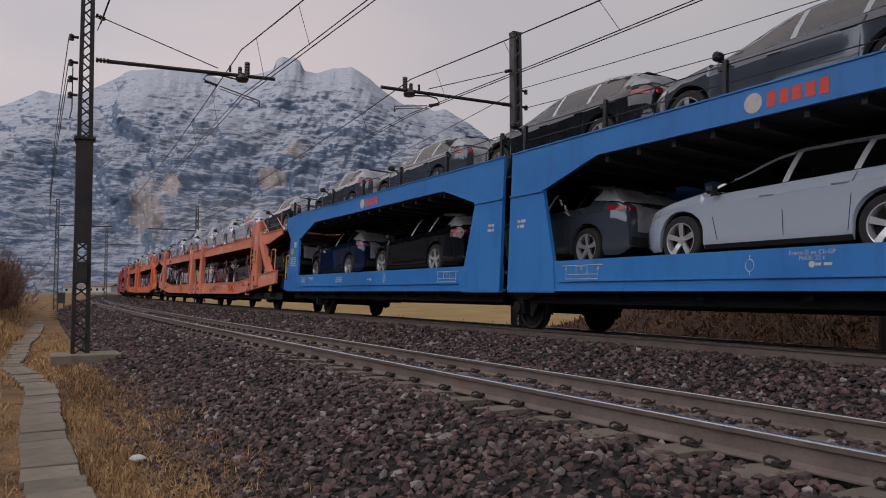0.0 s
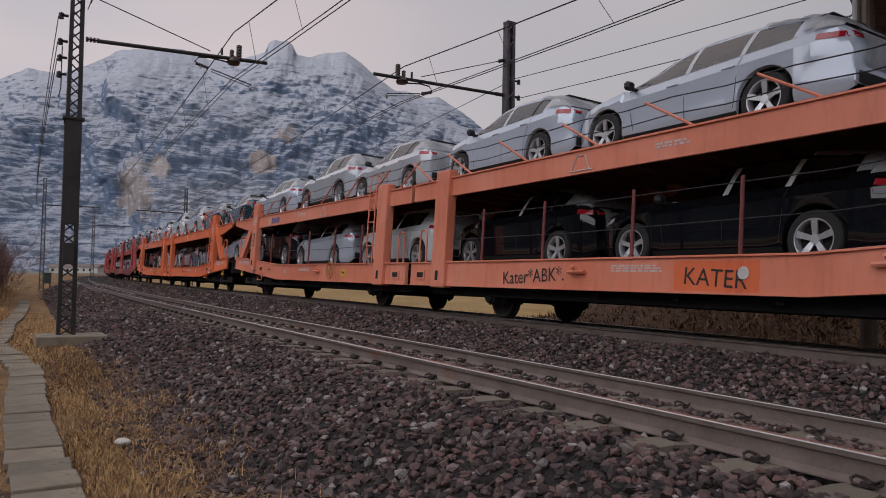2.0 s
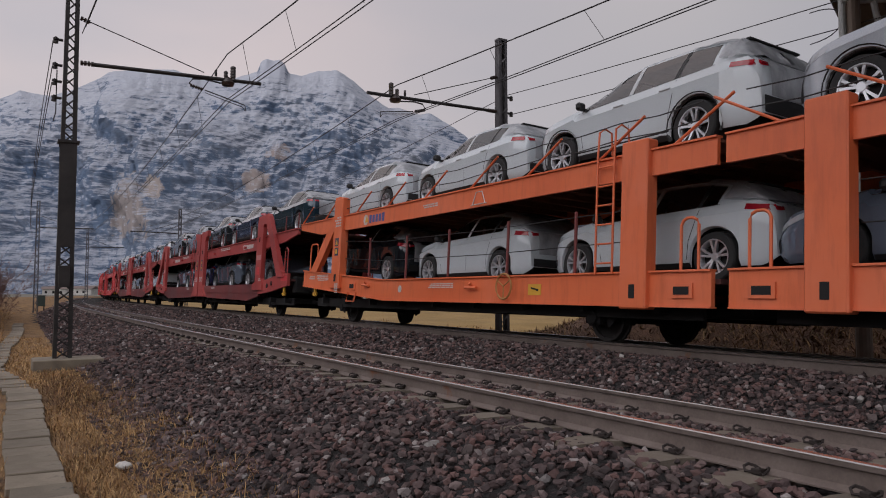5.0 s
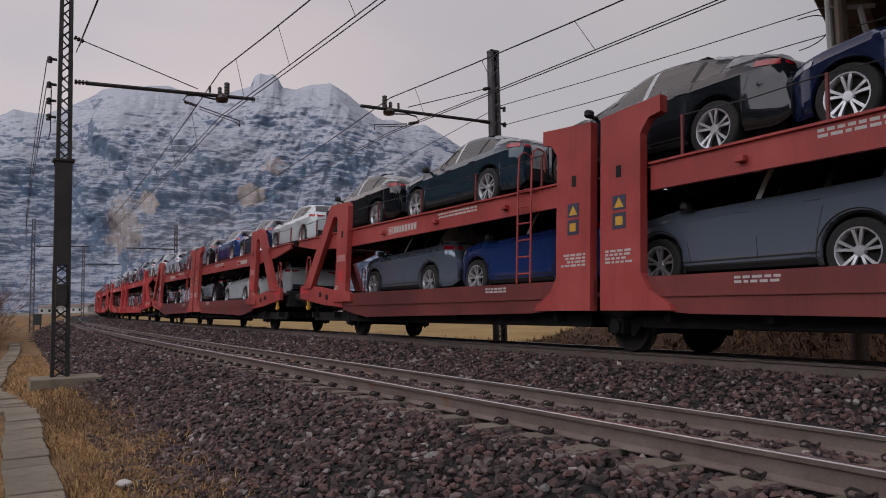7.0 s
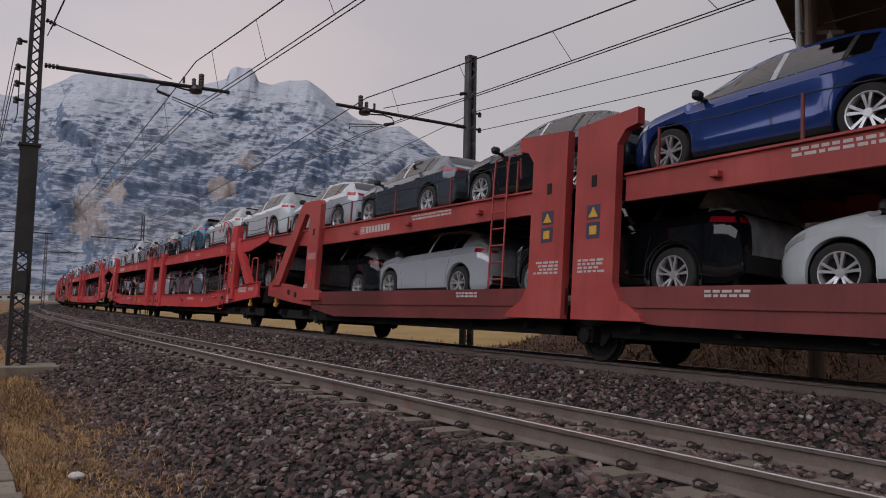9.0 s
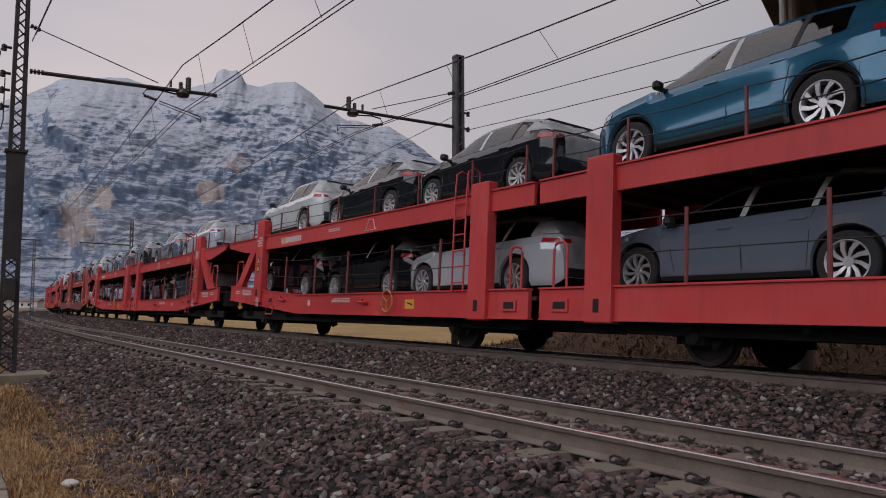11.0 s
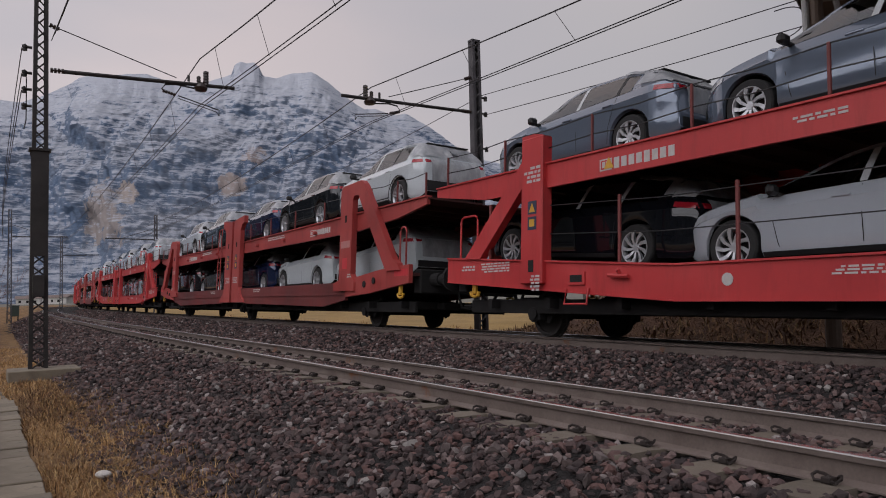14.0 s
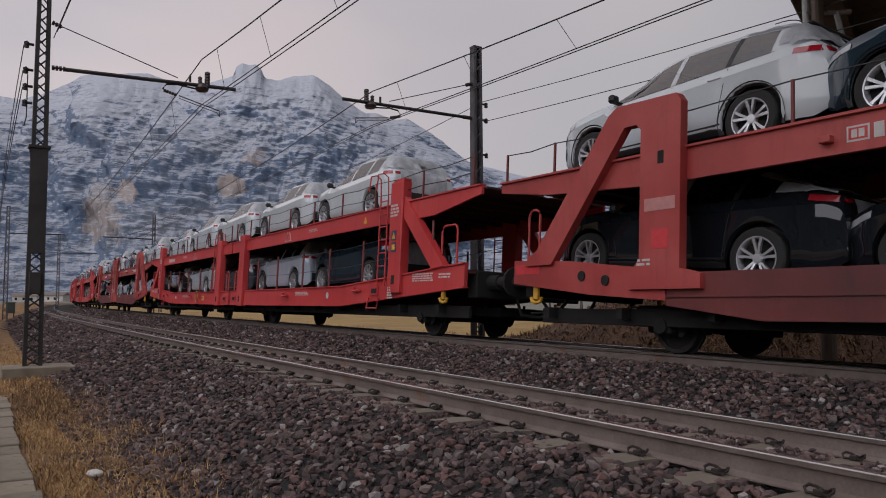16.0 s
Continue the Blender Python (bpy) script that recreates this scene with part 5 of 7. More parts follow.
def build_car(kind, film, style="five", lite=False):
    """A parked car in the x direction (nose at +x), standing on z = 0. lite: a far one, with its smallest parts left away."""
    d = SHAPES[kind]
    sh = CarShape(d)
    root = new("car")
    body = part("body", car_body(sh), PAINTS["white"], root, "", True)
    body.data.set_sharp_from_angle(angle=radians(38))
    L, W, w, r = d["L"], d["W"], d["win"], d["r"]
    cowl, R = d["cowl"], d["r"] + 0.05
    for s in (1, -1):
        for pane, a, b, n in (("front_door_glass", 0, 1, 6), ("rear_door_glass", 2, 3, 4), ("quarter_glass", 4, 5, 3)):
            bm = bmesh.new()
            sh.patch(bm, steps(w[a], w[b], n), 7.0, 10.0, 0.003, s)
            part(pane, bm, M_GLASS, root)
    bm = bmesh.new()
    for s in (1, -1):
        sh.patch(bm, steps(cowl + 0.014, d["roof"][0] - 0.006, 5), 11, 13, 0.004, s)
    bmesh.ops.remove_doubles(bm, verts=bm.verts, dist=1e-4)
    part("windscreen", bm, M_GLASS, root)
    bm = bmesh.new()
    for s in (1, -1):
        sh.patch(bm, steps(*d["rear"], 4), 11, 13, 0.004, s)
    bmesh.ops.remove_doubles(bm, verts=bm.verts, dist=1e-4)
    part("rear_window", bm, M_GLASS_DARK, root)
    for a in d["ax"]:
        for s in (1, -1):
            build_wheel(root, L / 2 - a * L, s, r, W, style, lite)
    # underbody with its wheel housings
    bm = bmesh.new()
    box(bm, -L / 2 + 0.2, -W * 0.66, 0.2, L / 2 - 0.25, W * 0.66, 0.62, 0.05)
    for a in d["ax"]:
        for s in (1, -1):
            lathe(bm, [(R - 0.004, s * W * 0.90), (R - 0.004, s * W * 0.55), (0.05, s * W * 0.55)], "y", 24, (L / 2 - a * L, 0, r), cap=False)
    part("underbody", bm, M_PLASTIC, root)
    # cabin tub, dashboard and seats, roof lining
    bm = bmesh.new()
    belt = sh.belt_0
    xa, xb = L / 2 - (cowl + 0.02) * L, L / 2 - 0.90 * L
    box(bm, xb, -W * 0.80, 0.5, xa, W * 0.80, belt - 0.20, 0.03)
    box(bm, xa - 0.42, -W * 0.80, belt - 0.24, xa, W * 0.80, belt + 0.0, 0.05)
    for fx, zt in ((0.525, 0.14), (0.71, 0.10)):
        x = L / 2 - fx * L
        for y in (-0.37, 0.37):
            box(bm, x - 0.10, y - 0.23, belt - 0.24, x + 0.06, y + 0.23, belt + zt, 0.05)
            box(bm, x - 0.12, y - 0.12, belt + zt - 0.02, x - 0.02, y + 0.12, belt + zt + 0.15, 0.04)
    part("cabin_interior", bm, M_CABIN, root, "dark cloth cabin with seats")
    bm = bmesh.new()
    for s in (1, -1):
        sh.patch(bm, steps(d["roof"][0] + 0.01, d["roof"][1] - 0.01, 6), 10.3, 13, -0.03, s)
    bmesh.ops.remove_doubles(bm, verts=bm.verts, dist=1e-4)
    part("headliner", bm, M_LINING, root, "pale grey roof lining")
    zl = sh.belt(0.93) - (0.03 if kind != "coupe" else 0.0)
    for s in (1, -1):
        bm = bmesh.new()
        sh.side_strip(bm, [(.912, zl - .040), (.93, zl - .050), (.95, zl - .058), (.965, zl - .062), (.977, zl - .066)], 0.075, 0.008, s)
        sh.rear_panel(bm, [s * y for y in (W * .875, W * .80, W * .72, W * .64, W * .55)], [zl - .105, zl - .105, zl - .10, zl - .09, zl - .075], zl - .03, 0.010)
        part("tail_lamp", bm, M_TAIL, root, "red tail lamp")
        bm = bmesh.new()
        sh.patch(bm, [.012, .025, .05, .08, .105], 4.0, 5.6, 0.006, s)
        part("headlamp", bm, M_LAMP, root)
        bm = bmesh.new()
        p = sh.ring(w[0] + 0.03)[6]
        box(bm, p.x - 0.05, s * (p.y - 0.03), p.z - 0.005, p.x + 0.02, s * (p.y + 0.06), p.z + 0.035, 0.01)
        box(bm, p.x - 0.05, s * (p.y + 0.03), p.z + 0.0, p.x + 0.06, s * (p.y + 0.20), p.z + 0.125, 0.035)
        part("wing_mirror", bm, M_PLASTIC, root)
    # rear bumper insert
    bm = bmesh.new()
    zlow = d["sill"] + 0.13
    sh.rear_panel(bm, [W * k for k in (.80, .6, .3, 0, -.3, -.6, -.80)], zlow, zlow + (0.22 if kind in ("suv", "coupe") else 0.14), 0.010)
    part("rear_bumper", bm, M_PLASTIC, root, "black lower bumper")
    if not lite:
        for s in (1, -1):
            for a, b in ((1, 2), (3, 4)):
                bm = bmesh.new()
                sh.patch(bm, [w[a], w[b]], 7.0, 10.0, 0.006, s)
                part("window_pillar", bm, M_STRIP if (a == 1 or kind == "estate") else M_PLASTIC, root, "pale film strip on the pillar" if a == 1 else "")
            bm = bmesh.new()
            sh.patch(bm, steps(w[0] - 0.012, w[5] + 0.012, 10), 6.55, 7.02, 0.006, s)
            part("belt_trim", bm, M_PLASTIC if kind in ("hatch", "suv") else M_CHROME, root)
            zb = sh.belt(0.5)
            for line in ([(cowl + .045, zb - .06), (cowl + .045, .60), (cowl + .055, .36), (cowl + .06, d["sill"] + .1)],
                         [((w[1] + w[2]) / 2, zb - .015), ((w[1] + w[2]) / 2, .60), ((w[1] + w[2]) / 2 + .002, d["sill"] + .1)],
                         [(w[4] - .004, sh.belt(w[4]) - .015), (w[4] - .012, r * 2 + .16), (d["ax"][1] - (R + .02) / L, r * 1.7), (d["ax"][1] - (R + .05) / L, d["sill"] + .1)]):
                bm = bmesh.new()
                sh.side_strip(bm, line, 0.010, 0.002, s)
                part("door_gap", bm, M_SEAM, root)
            for f in (w[1] - 0.035, w[3] - 0.025):
                p = sh.ring(f)[5]
                bm = bmesh.new()
                box(bm, p.x - 0.10, s * (p.y + 0.012), p.z - 0.022, p.x + 0.10, s * (p.y + 0.034), p.z + 0.004, 0.007)
                box(bm, p.x - 0.10, s * (p.y - 0.01), p.z - 0.018, p.x - 0.07, s * (p.y + 0.02), p.z)
                box(bm, p.x + 0.07, s * (p.y - 0.01), p.z - 0.018, p.x + 0.10, s * (p.y + 0.02), p.z)
                part("door_handle", bm, PAINTS["white"], root)
            bm = bmesh.new()
            fa, fb = d["ax"][0] + R * 1.03 / L, d["ax"][1] - R * 1.03 / L
            sh.patch(bm, steps(fa, fb, 8), 0.0, 1.25 if kind in ("suv", "coupe") else 0.75, 0.006, s)
            part("sill_trim", bm, M_PLASTIC, root)
            if kind == "suv":
                for a in d["ax"]:
                    bm = bmesh.new()
                    rows = []
                    for k in range(19):
                        t = math.pi * (-0.10 + 1.20 * k / 18)
                        row = []
                        for rr in (R - 0.005, R + 0.05):
                            f, z = a - rr * math.cos(t) / L, r + rr * math.sin(t)
                            p = sh.on_side(f, max(z, d["sill"] + 0.02), 0.012)
                            row.append(bm.verts.new((p.x, s * p.y, z)))
                        rows.append(row)
                    for u, v in zip(rows, rows[1:]):
                        bm.faces.new((u[0], u[1], v[1], v[0]))
                    part("arch_trim", bm, M_PLASTIC, root)
        bm = bmesh.new()
        for s in (1, -1):
            sh.patch(bm, [0.0, 0.006, 0.014], 1.5, 4.4, 0.006, s)
        bmesh.ops.remove_doubles(bm, verts=bm.verts, dist=1e-4)
        part("grille", bm, M_PLASTIC, root)
        if kind != "hatch" or film:
            bm = bmesh.new()
            tip = sh.ring(d["roof"][1])
            box(bm, tip[12].x - 0.16, -tip[11].y * 0.9, tip[13].z - 0.035, tip[12].x + 0.02, tip[11].y * 0.9, tip[13].z - 0.005, 0.010)
            part("roof_spoiler", bm, M_PLASTIC, root)
    if film:
        bm = bmesh.new()
        f0 = {"coupe": 0.74, "saloon": 0.80}.get(kind, 0.72)
        for s in (1, -1):
            sh.patch(bm, steps(f0, 0.90, 9), 10.2, 13, 0.012, s, 0.03, 1)
            sh.patch(bm, steps(0.90, 0.968, 4), 6.6, 13, 0.014, s, 0.035, 2)
            sh.patch(bm, steps(w[5] + 0.02, 0.90, 3), 7.6, 10.2, 0.012, s, 0.02, 3)
        sh.rear_panel(bm, list(np.linspace(W * .68, -W * .68, 13)), zlow + 0.22, zl + 0.03, 0.03, 6)
        bmesh.ops.remove_doubles(bm, verts=bm.verts, dist=2e-3)
        part("protective_film", bm, M_FILM, root, "wrinkled white protective film", True)
    return root


# ---- the train: where each wagon and car stands along the train ----
def gone(t):
    """Metres that the train has come nearer by t seconds."""
    return 11.9 * t + 0.0562 * t * t


LEAN_2 = math.degrees(math.asin(CANT_2 / GAUGE))
Z_2 = RAISE_2 - CANT_2 / 2
TIMES = [float(t) for t in range(0, 17)]


def train_pose(u, t, reach=1.0):
    """Pose at train coordinate u at time t; x along the line, from the chord of two points."""
    s = u - gone(t)
    a, b = on_line(s - reach, MID_2, Z_2), on_line(s + reach, MID_2, Z_2)
    c = (a + b) / 2
    yaw = math.degrees(math.atan2(b.y - a.y, b.x - a.x))
    return pose(c.x, c.y, c.z, 0, 0, yaw) @ pose(0, 0, 0, LEAN_2, 0, 0)


MOVING = []      # (thing, train coordinate, reach, flip, local pose on the deck)

PROTO = {}
WAGON_LABEL = {
    "orange": "faded orange two-deck car carrier wagon loaded with new cars",
    "orange_new": "bright orange two-deck car carrier wagon loaded with new cars",
    "red": "red two-deck car carrier wagon with ladders and guard rails",
    "dark": "rust-red two-deck car carrier wagon with maroon sills",
    "blue": "blue two-deck car carrier wagon with smooth side walls",
}


def wagon_half(style, far_half):
    key = (style, far_half)
    if key not in PROTO:
        if style == "blue":
            ob = panel_unit(P_BLUE, seed=3 + far_half, far_half=bool(far_half))
            logo(ob, 6.3 if far_half else 4.86, 2.77, 0.19, 5, M_LETTER, M_LETTER_RED, HALF_W + 0.004)
        elif style == "dark":
            ob = frame_unit(P_DARK_RED, P_SILL_RED, seed=11 + far_half, with_ladder=bool(far_half))
            logo(ob, 6.6, 2.32, 0.16, 8, M_LETTER, M_LETTER, HALF_W - 0.07, True)
        else:
            paint = {"orange": P_ORANGE, "orange_new": P_ORANGE_NEW, "red": P_RED}[style]
            ob = ramp_unit(paint, seed=23 + far_half, far_half=bool(far_half))
            if far_half:
                if style == "red":
                    logo(ob, 9.9, 2.40, 0.16, 8, M_LETTER, M_LETTER, HALF_W - 0.005, True)
                else:
                    logo(ob, 9.9, 2.40, 0.20, 5, M_LETTER, M_LETTER_BLUE, HALF_W - 0.005)
        tagged(ob, WAGON_LABEL[style], "car carrier", "wagons of the train")
        PROTO[key] = ob
        return ob
    return copy_thing(PROTO[key], Matrix())


# style, joint's coordinate, cars on the upper and the lower deck: place along the wagon from its joint, shape letter, paint, f for film
TRAIN = [
    ("blue", 7.8, "-9.9 e dark f,-4.9 e grey,-0.38 e dark f,4.92 e grey f,9.71 h grey f", "-9.7 h silver,-4.8 e ice,-0.1 h grey f,4.86 e black f,9.82 h navy f"),
    ("orange", 34.9, "-11.44 h dark f,-6.54 e ice f,-2.1 h ice f,2.82 h silver f,6.88 s silver f,11.7 e ice f", "-11.8 h black f,-7.2 e black f,-2.68 h black f,2.06 h white f,6.75 e ice f,11.2 s black f"),
    ("orange_new", 64.0, "-12.0 n deep f,-7.2 h deep f,-2.7 s silver f,2.2 s white f,6.75 h white f,11.4 h white f", "-11.85 e ice f,-7.2 e grey f,-2.54 e slate f,1.9 h white f,6.6 h white f,11.2 h dark f"),
    ("dark", 91.1, "-9.47 c deep f,-4.7 c navy f,-0.2 c dark f,4.94 c deep f,9.72 c black f", "-6.95 s grey,-2.02 s slate f,2.56 s blue,7.05 s slate f"),
    ("dark", 116.6, "-10.6 h white,-6.45 h navy,-2.45 h blue,1.8 h dark,6.2 h grey,10.4 h silver", "-8.65 h white,-4.76 h white,0.0 s black f,4.9 h silver f,9.0 h dark f"),
    ("red", 143.2, "-11.6 s white f,-7.16 s white f,-2.71 s teal,2.46 h dark f,6.73 h dark f,11.36 s white f", "-11.6 h dark f,-7.28 h dark f,-2.95 e slate f,2.4 e silver f,6.6 h black f,10.95 h black f"),
    ("red", 172.2, "-8.48 e ice f,-3.17 h slate f,2.6 h dark f,6.82 h slate f,11.36 h slate f", "-7.63 s deep f,-2.97 e black f,2.56 h navy f,6.86 e silver f,11.25 e black f"),
    ("dark", 199.3, "-9.0 s white f,-4.7 s dark f,-0.1 h navy f,5.15 s deep f,9.48 s white f", "-8.8 h white f,-4.49 h white f,-0.1 h navy f,5.1 h dark f,9.4 c dark f"),
    ("red", 226.4, "-7.6 s white f,-2.9 s white f,2.2 s white f,6.75 s white f,11.5 h white f", "-7.8 s deep f,-3.0 s ice f,1.85 h grey f,6.6 s silver f,11.2 h dark f"),
    ("dark", 253.5, "-9.1 s white f,-4.75 h white f,-0.35 h grey f,4.2 s white f,8.7 h silver f", "-9.1 h grey f,-4.75 s white f,-0.35 h dark f,4.2 h silver f,8.7 s grey f"),
    ("red", 280.6, "-12.0 h white f,-7.6 s silver f,-2.9 h white f,2.2 h grey f,6.75 s white f,11.5 h ice f", "-12.35 h grey f,-7.8 s dark f,-3.0 h silver f,1.85 h white f,6.6 s navy f,11.2 h grey f"),
    ("red", 309.6, "-12.0 s white f,-7.6 h silver f,-2.9 s grey f,2.2 h white f,6.75 h white f,11.5 s ice f", "-12.35 h dark f,-7.8 h silver f,-3.0 s white f,1.85 h navy f,6.6 s grey f,11.2 h white f"),
    ("dark", 336.7, "-9.1 h white f,-4.75 s grey f,-0.35 h white f,4.2 s white f,8.7 h silver f", "-9.1 s dark f,-4.75 h white f,-0.35 h grey f,4.2 s silver f,8.7 h dark f"),
]
KIND = {"h": "hatch", "s": "suv", "e": "estate", "c": "coupe", "n": "saloon"}
KIND_WORD = {"hatch": "hatchback", "suv": "sport utility car", "estate": "estate car", "coupe": "fastback sport car", "saloon": "saloon car"}
CAR_PROTO = {}


def car(kind, paint, film, style, lite):
    key = (kind, film, style, lite)
    if key not in CAR_PROTO:
        CAR_PROTO[key] = ob = build_car(kind, film, style, lite)
    else:
        ob = copy_thing(CAR_PROTO[key], Matrix())
    for part_ob in ob.children:
        kind_of = part_ob.name.split(".")[0]
        if kind_of in ("body", "door_handle"):
            part_ob.material_slots[0].link = "OBJECT"
            part_ob.material_slots[0].material = PAINTS[paint]
    return tagged(ob, f"new {PAINT_WORDS[paint]} {KIND_WORD[kind]}" + (" under film on a wagon deck" if film else " on a wagon deck"), "car", "cars on the train")


rng = random.Random(5)
for style, joint, up, low in TRAIN:
    L = 12.6 if style in ("blue", "dark") else 14.5
    for far_half in (1, 0):
        ob = wagon_half(style, far_half)
        MOVING.append((ob, joint, L, not far_half, None))
    for deck, names in enumerate((up, low)):
        for item in names.split(","):
            bits = item.split()
            x = float(bits[0])
            wheels = {"red": "swirl", "orange": "five", "blue": "five"}.get(style, "twin")
            ob = car(KIND[bits[1]], bits[2], "f" in bits[3:], wheels, joint > 220)
            tilt = 0.0
            if deck == 0:
                z = {"blue": 2.70, "dark": 2.53}.get(style, 2.585)
            elif style == "blue":
                z = 1.0
            elif style == "dark":
                z = 0.84 if abs(x) < 8.0 else 0.88
                tilt = 0 if abs(x) < 8.0 else math.copysign(3.0, x)
            else:
                z = float(np.interp(abs(x), [0, 7.2, 8.75, 13.8], [0.865, 0.865, 0.90, 1.2]))
                tilt = math.copysign(3.7, x) if abs(x) > 10 else (math.copysign(1.3, x) if abs(x) > 7.5 else 0)
            local = pose(0, rng.uniform(-0.04, 0.04), z, 0, -tilt, rng.uniform(-0.6, 0.6))
            MOVING.append((ob, joint + x, 1.3, False, local))


def roll_wheels(unit, u, flip):
    """Wheelsets turn while their wagon passes the near stretch of line."""
    d = -1 if flip else 1
    for part_ob in unit.children:
        if not part_ob.name.startswith("wheelset"):
            continue
        x, r = part_ob.location.x, part_ob.location.z
        times = [k / 30 for k in range(481) if -8 < u + d * x - gone(k / 30) < 20]
        if not times:
            continue
        # nearer wagons run towards -s: a flipped half turns the other way in its own space
        rows = [(t, pose(x, 0, r, 0, d * -math.degrees(gone(t) / r), 0)) for t in times]
        if times[0] > 0.01:
            rows.insert(0, (0.0, rows[0][1]))
        if times[-1] < 15.99:
            rows.append((16.0, rows[-1][1]))
        walk(part_ob, rows)


def motions():
    for ob, u, reach, flip, local in MOVING:
        rows = []
        for t in TIMES:
            if local is None:
                # a half wagon: chord from near its joint to near its outer end
                s = u - gone(t)
                d = -1 if flip else 1
                a, b = on_line(s + d * 1.5, MID_2, Z_2), on_line(s + d * (reach - 2.1), MID_2, Z_2)
                v = (b - a).normalized()
                o = a - v * 1.5
                yaw = math.degrees(math.atan2(v.y, v.x))
                m = pose(o.x, o.y, o.z, 0, 0, yaw) @ pose(0, 0, 0, -LEAN_2 if flip else LEAN_2, 0, 0)
            else:
                m = train_pose(u, t, reach) @ local
            rows.append((t, m))
        walk(ob, rows)
        if local is None:
            roll_wheels(ob, u, flip)



# ---- sleepers and fastenings ----
def build_sleepers():
    bm = bmesh.new()
    prism(bm, [(-1.22, -0.30), (1.22, -0.30), (1.22, -0.175), (0.98, -0.158), (0.52, -0.158), (0.25, -0.195), (-0.25, -0.195), (-0.52, -0.158), (-0.98, -0.158), (-1.22, -0.175)], -0.12, 0.12)
    bmesh.ops.rotate(bm, verts=bm.verts, cent=(0, 0, 0), matrix=Matrix.Rotation(radians(90), 3, "Z"))
    me = bpy.data.meshes.new("sleeper")
    bm.to_mesh(me)
    bm.free()
    me.materials.append(M_SLEEPER)
    bm = bmesh.new()
    for side in (-1, 1):
        for turn in (-1, 1):
            y = side * 0.10
            pts = [(turn * 0.02, side * 0.062, -0.135), (turn * 0.05, side * 0.085, -0.115), (turn * 0.085, side * 0.115, -0.105), (turn * 0.10, side * 0.145, -0.12), (turn * 0.075, side * 0.165, -0.145), (turn * 0.035, side * 0.15, -0.145), (turn * 0.015, side * 0.12, -0.12)]
            tube(bm, pts, 0.011, 5)
        box(bm, -0.035, side * 0.08, -0.158, 0.035, side * 0.16, -0.12, 0.006)
    bmesh.ops.scale(bm, verts=bm.verts, vec=(0.75, 0.85, 0.85))
    bmesh.ops.translate(bm, verts=bm.verts, vec=(0, 0, -0.02))
    clip_me = bpy.data.meshes.new("rail_clip")
    bm.to_mesh(clip_me)
    bm.free()
    clip_me.materials.append(M_CLIP)
    for track, mid, tilt, za, spacing in ((1, MID_1, math.degrees(math.asin(CANT_1 / GAUGE)), -CANT_1 / 2, 0.6), (2, MID_2, LEAN_2, Z_2, 0.6)):
        bed = new("track_bed")
        tagged(bed, "concrete sleepers with spring clips in dark ballast", "sleeper row", kind="structure")
        s = -13.093
        while s < (80 if track == 1 else 24):
            m = line_pose(s, mid, za, tilt) @ pose(rng.uniform(-0.012, 0.012), 0, rng.uniform(-0.006, 0.004), 0, 0, rng.uniform(-0.7, 0.7))
            ob = new("sleeper", me)
            ob.parent = bed
            ob.matrix_basis = m
            if s < 36 and track == 1:
                for side in (1, -1):
                    c = new("rail_clip", clip_me)
                    c.parent = ob
                    c.matrix_basis = pose(0, side * GAUGE / 2, 0)
            s += spacing


build_sleepers()


# ---- ballast stones ----
def island_material(name, stops, rough=0.9, grain=60, bump_s=0.4):
    m, nt, b = nodes_of(name)
    geo = nt.nodes.new("ShaderNodeNewGeometry")
    col = ramp(nt, geo.outputs["Random Per Island"], *stops)
    fine = noise_node(nt, grain, 4, 0.6)
    col = mix(nt, 0.5, col, ramp(nt, fine, (0.25, (0.3,) * 3), (0.75, (0.75,) * 3)), "OVERLAY")
    nt.links.new(col, b.inputs["Base Color"])
    b.inputs["Roughness"].default_value = rough
    bump(nt, b, fine, bump_s, 0.004)
    return m


M_STONE = island_material("ballast_stone", [(0.0, (0.018, 0.0125, 0.0125)), (0.3, (0.044, 0.030, 0.029)), (0.55, (0.074, 0.048, 0.046)), (0.78, (0.106, 0.056, 0.049)), (0.94, (0.140, 0.106, 0.100)), (1.0, (0.25, 0.22, 0.21))])
STONE_FACES = np.array([(0, 1, 3, 2), (4, 6, 7, 5), (0, 4, 5, 1), (2, 3, 7, 6), (0, 2, 6, 4), (1, 5, 7, 3)])


def stone_shapes(count, gen):
    """Angular broken stones: eight pulled corners each."""
    c = np.array([(x, y, z) for x in (-1, 1) for y in (-1, 1) for z in (-1, 1)], float)
    out = c[None] * gen.uniform(0.35, 1.0, (count, 8, 3))
    out *= gen.uniform((0.7, 0.55, 0.5), (1.25, 1.0, 0.95), (count, 3))[:, None, :]
    a, b, g = gen.uniform(0, 6.28, (3, count))
    tilt = gen.normal(0, 0.7, count)
    ca, sa, ct, st = np.cos(a), np.sin(a), np.cos(tilt), np.sin(tilt)
    x, y, z = out[..., 0], out[..., 1], out[..., 2]
    y, z = y * ct[:, None] - z * st[:, None], y * st[:, None] + z * ct[:, None]
    x, y = x * ca[:, None] - y * sa[:, None], x * sa[:, None] + y * ca[:, None]
    return np.stack([x, y, z], -1)


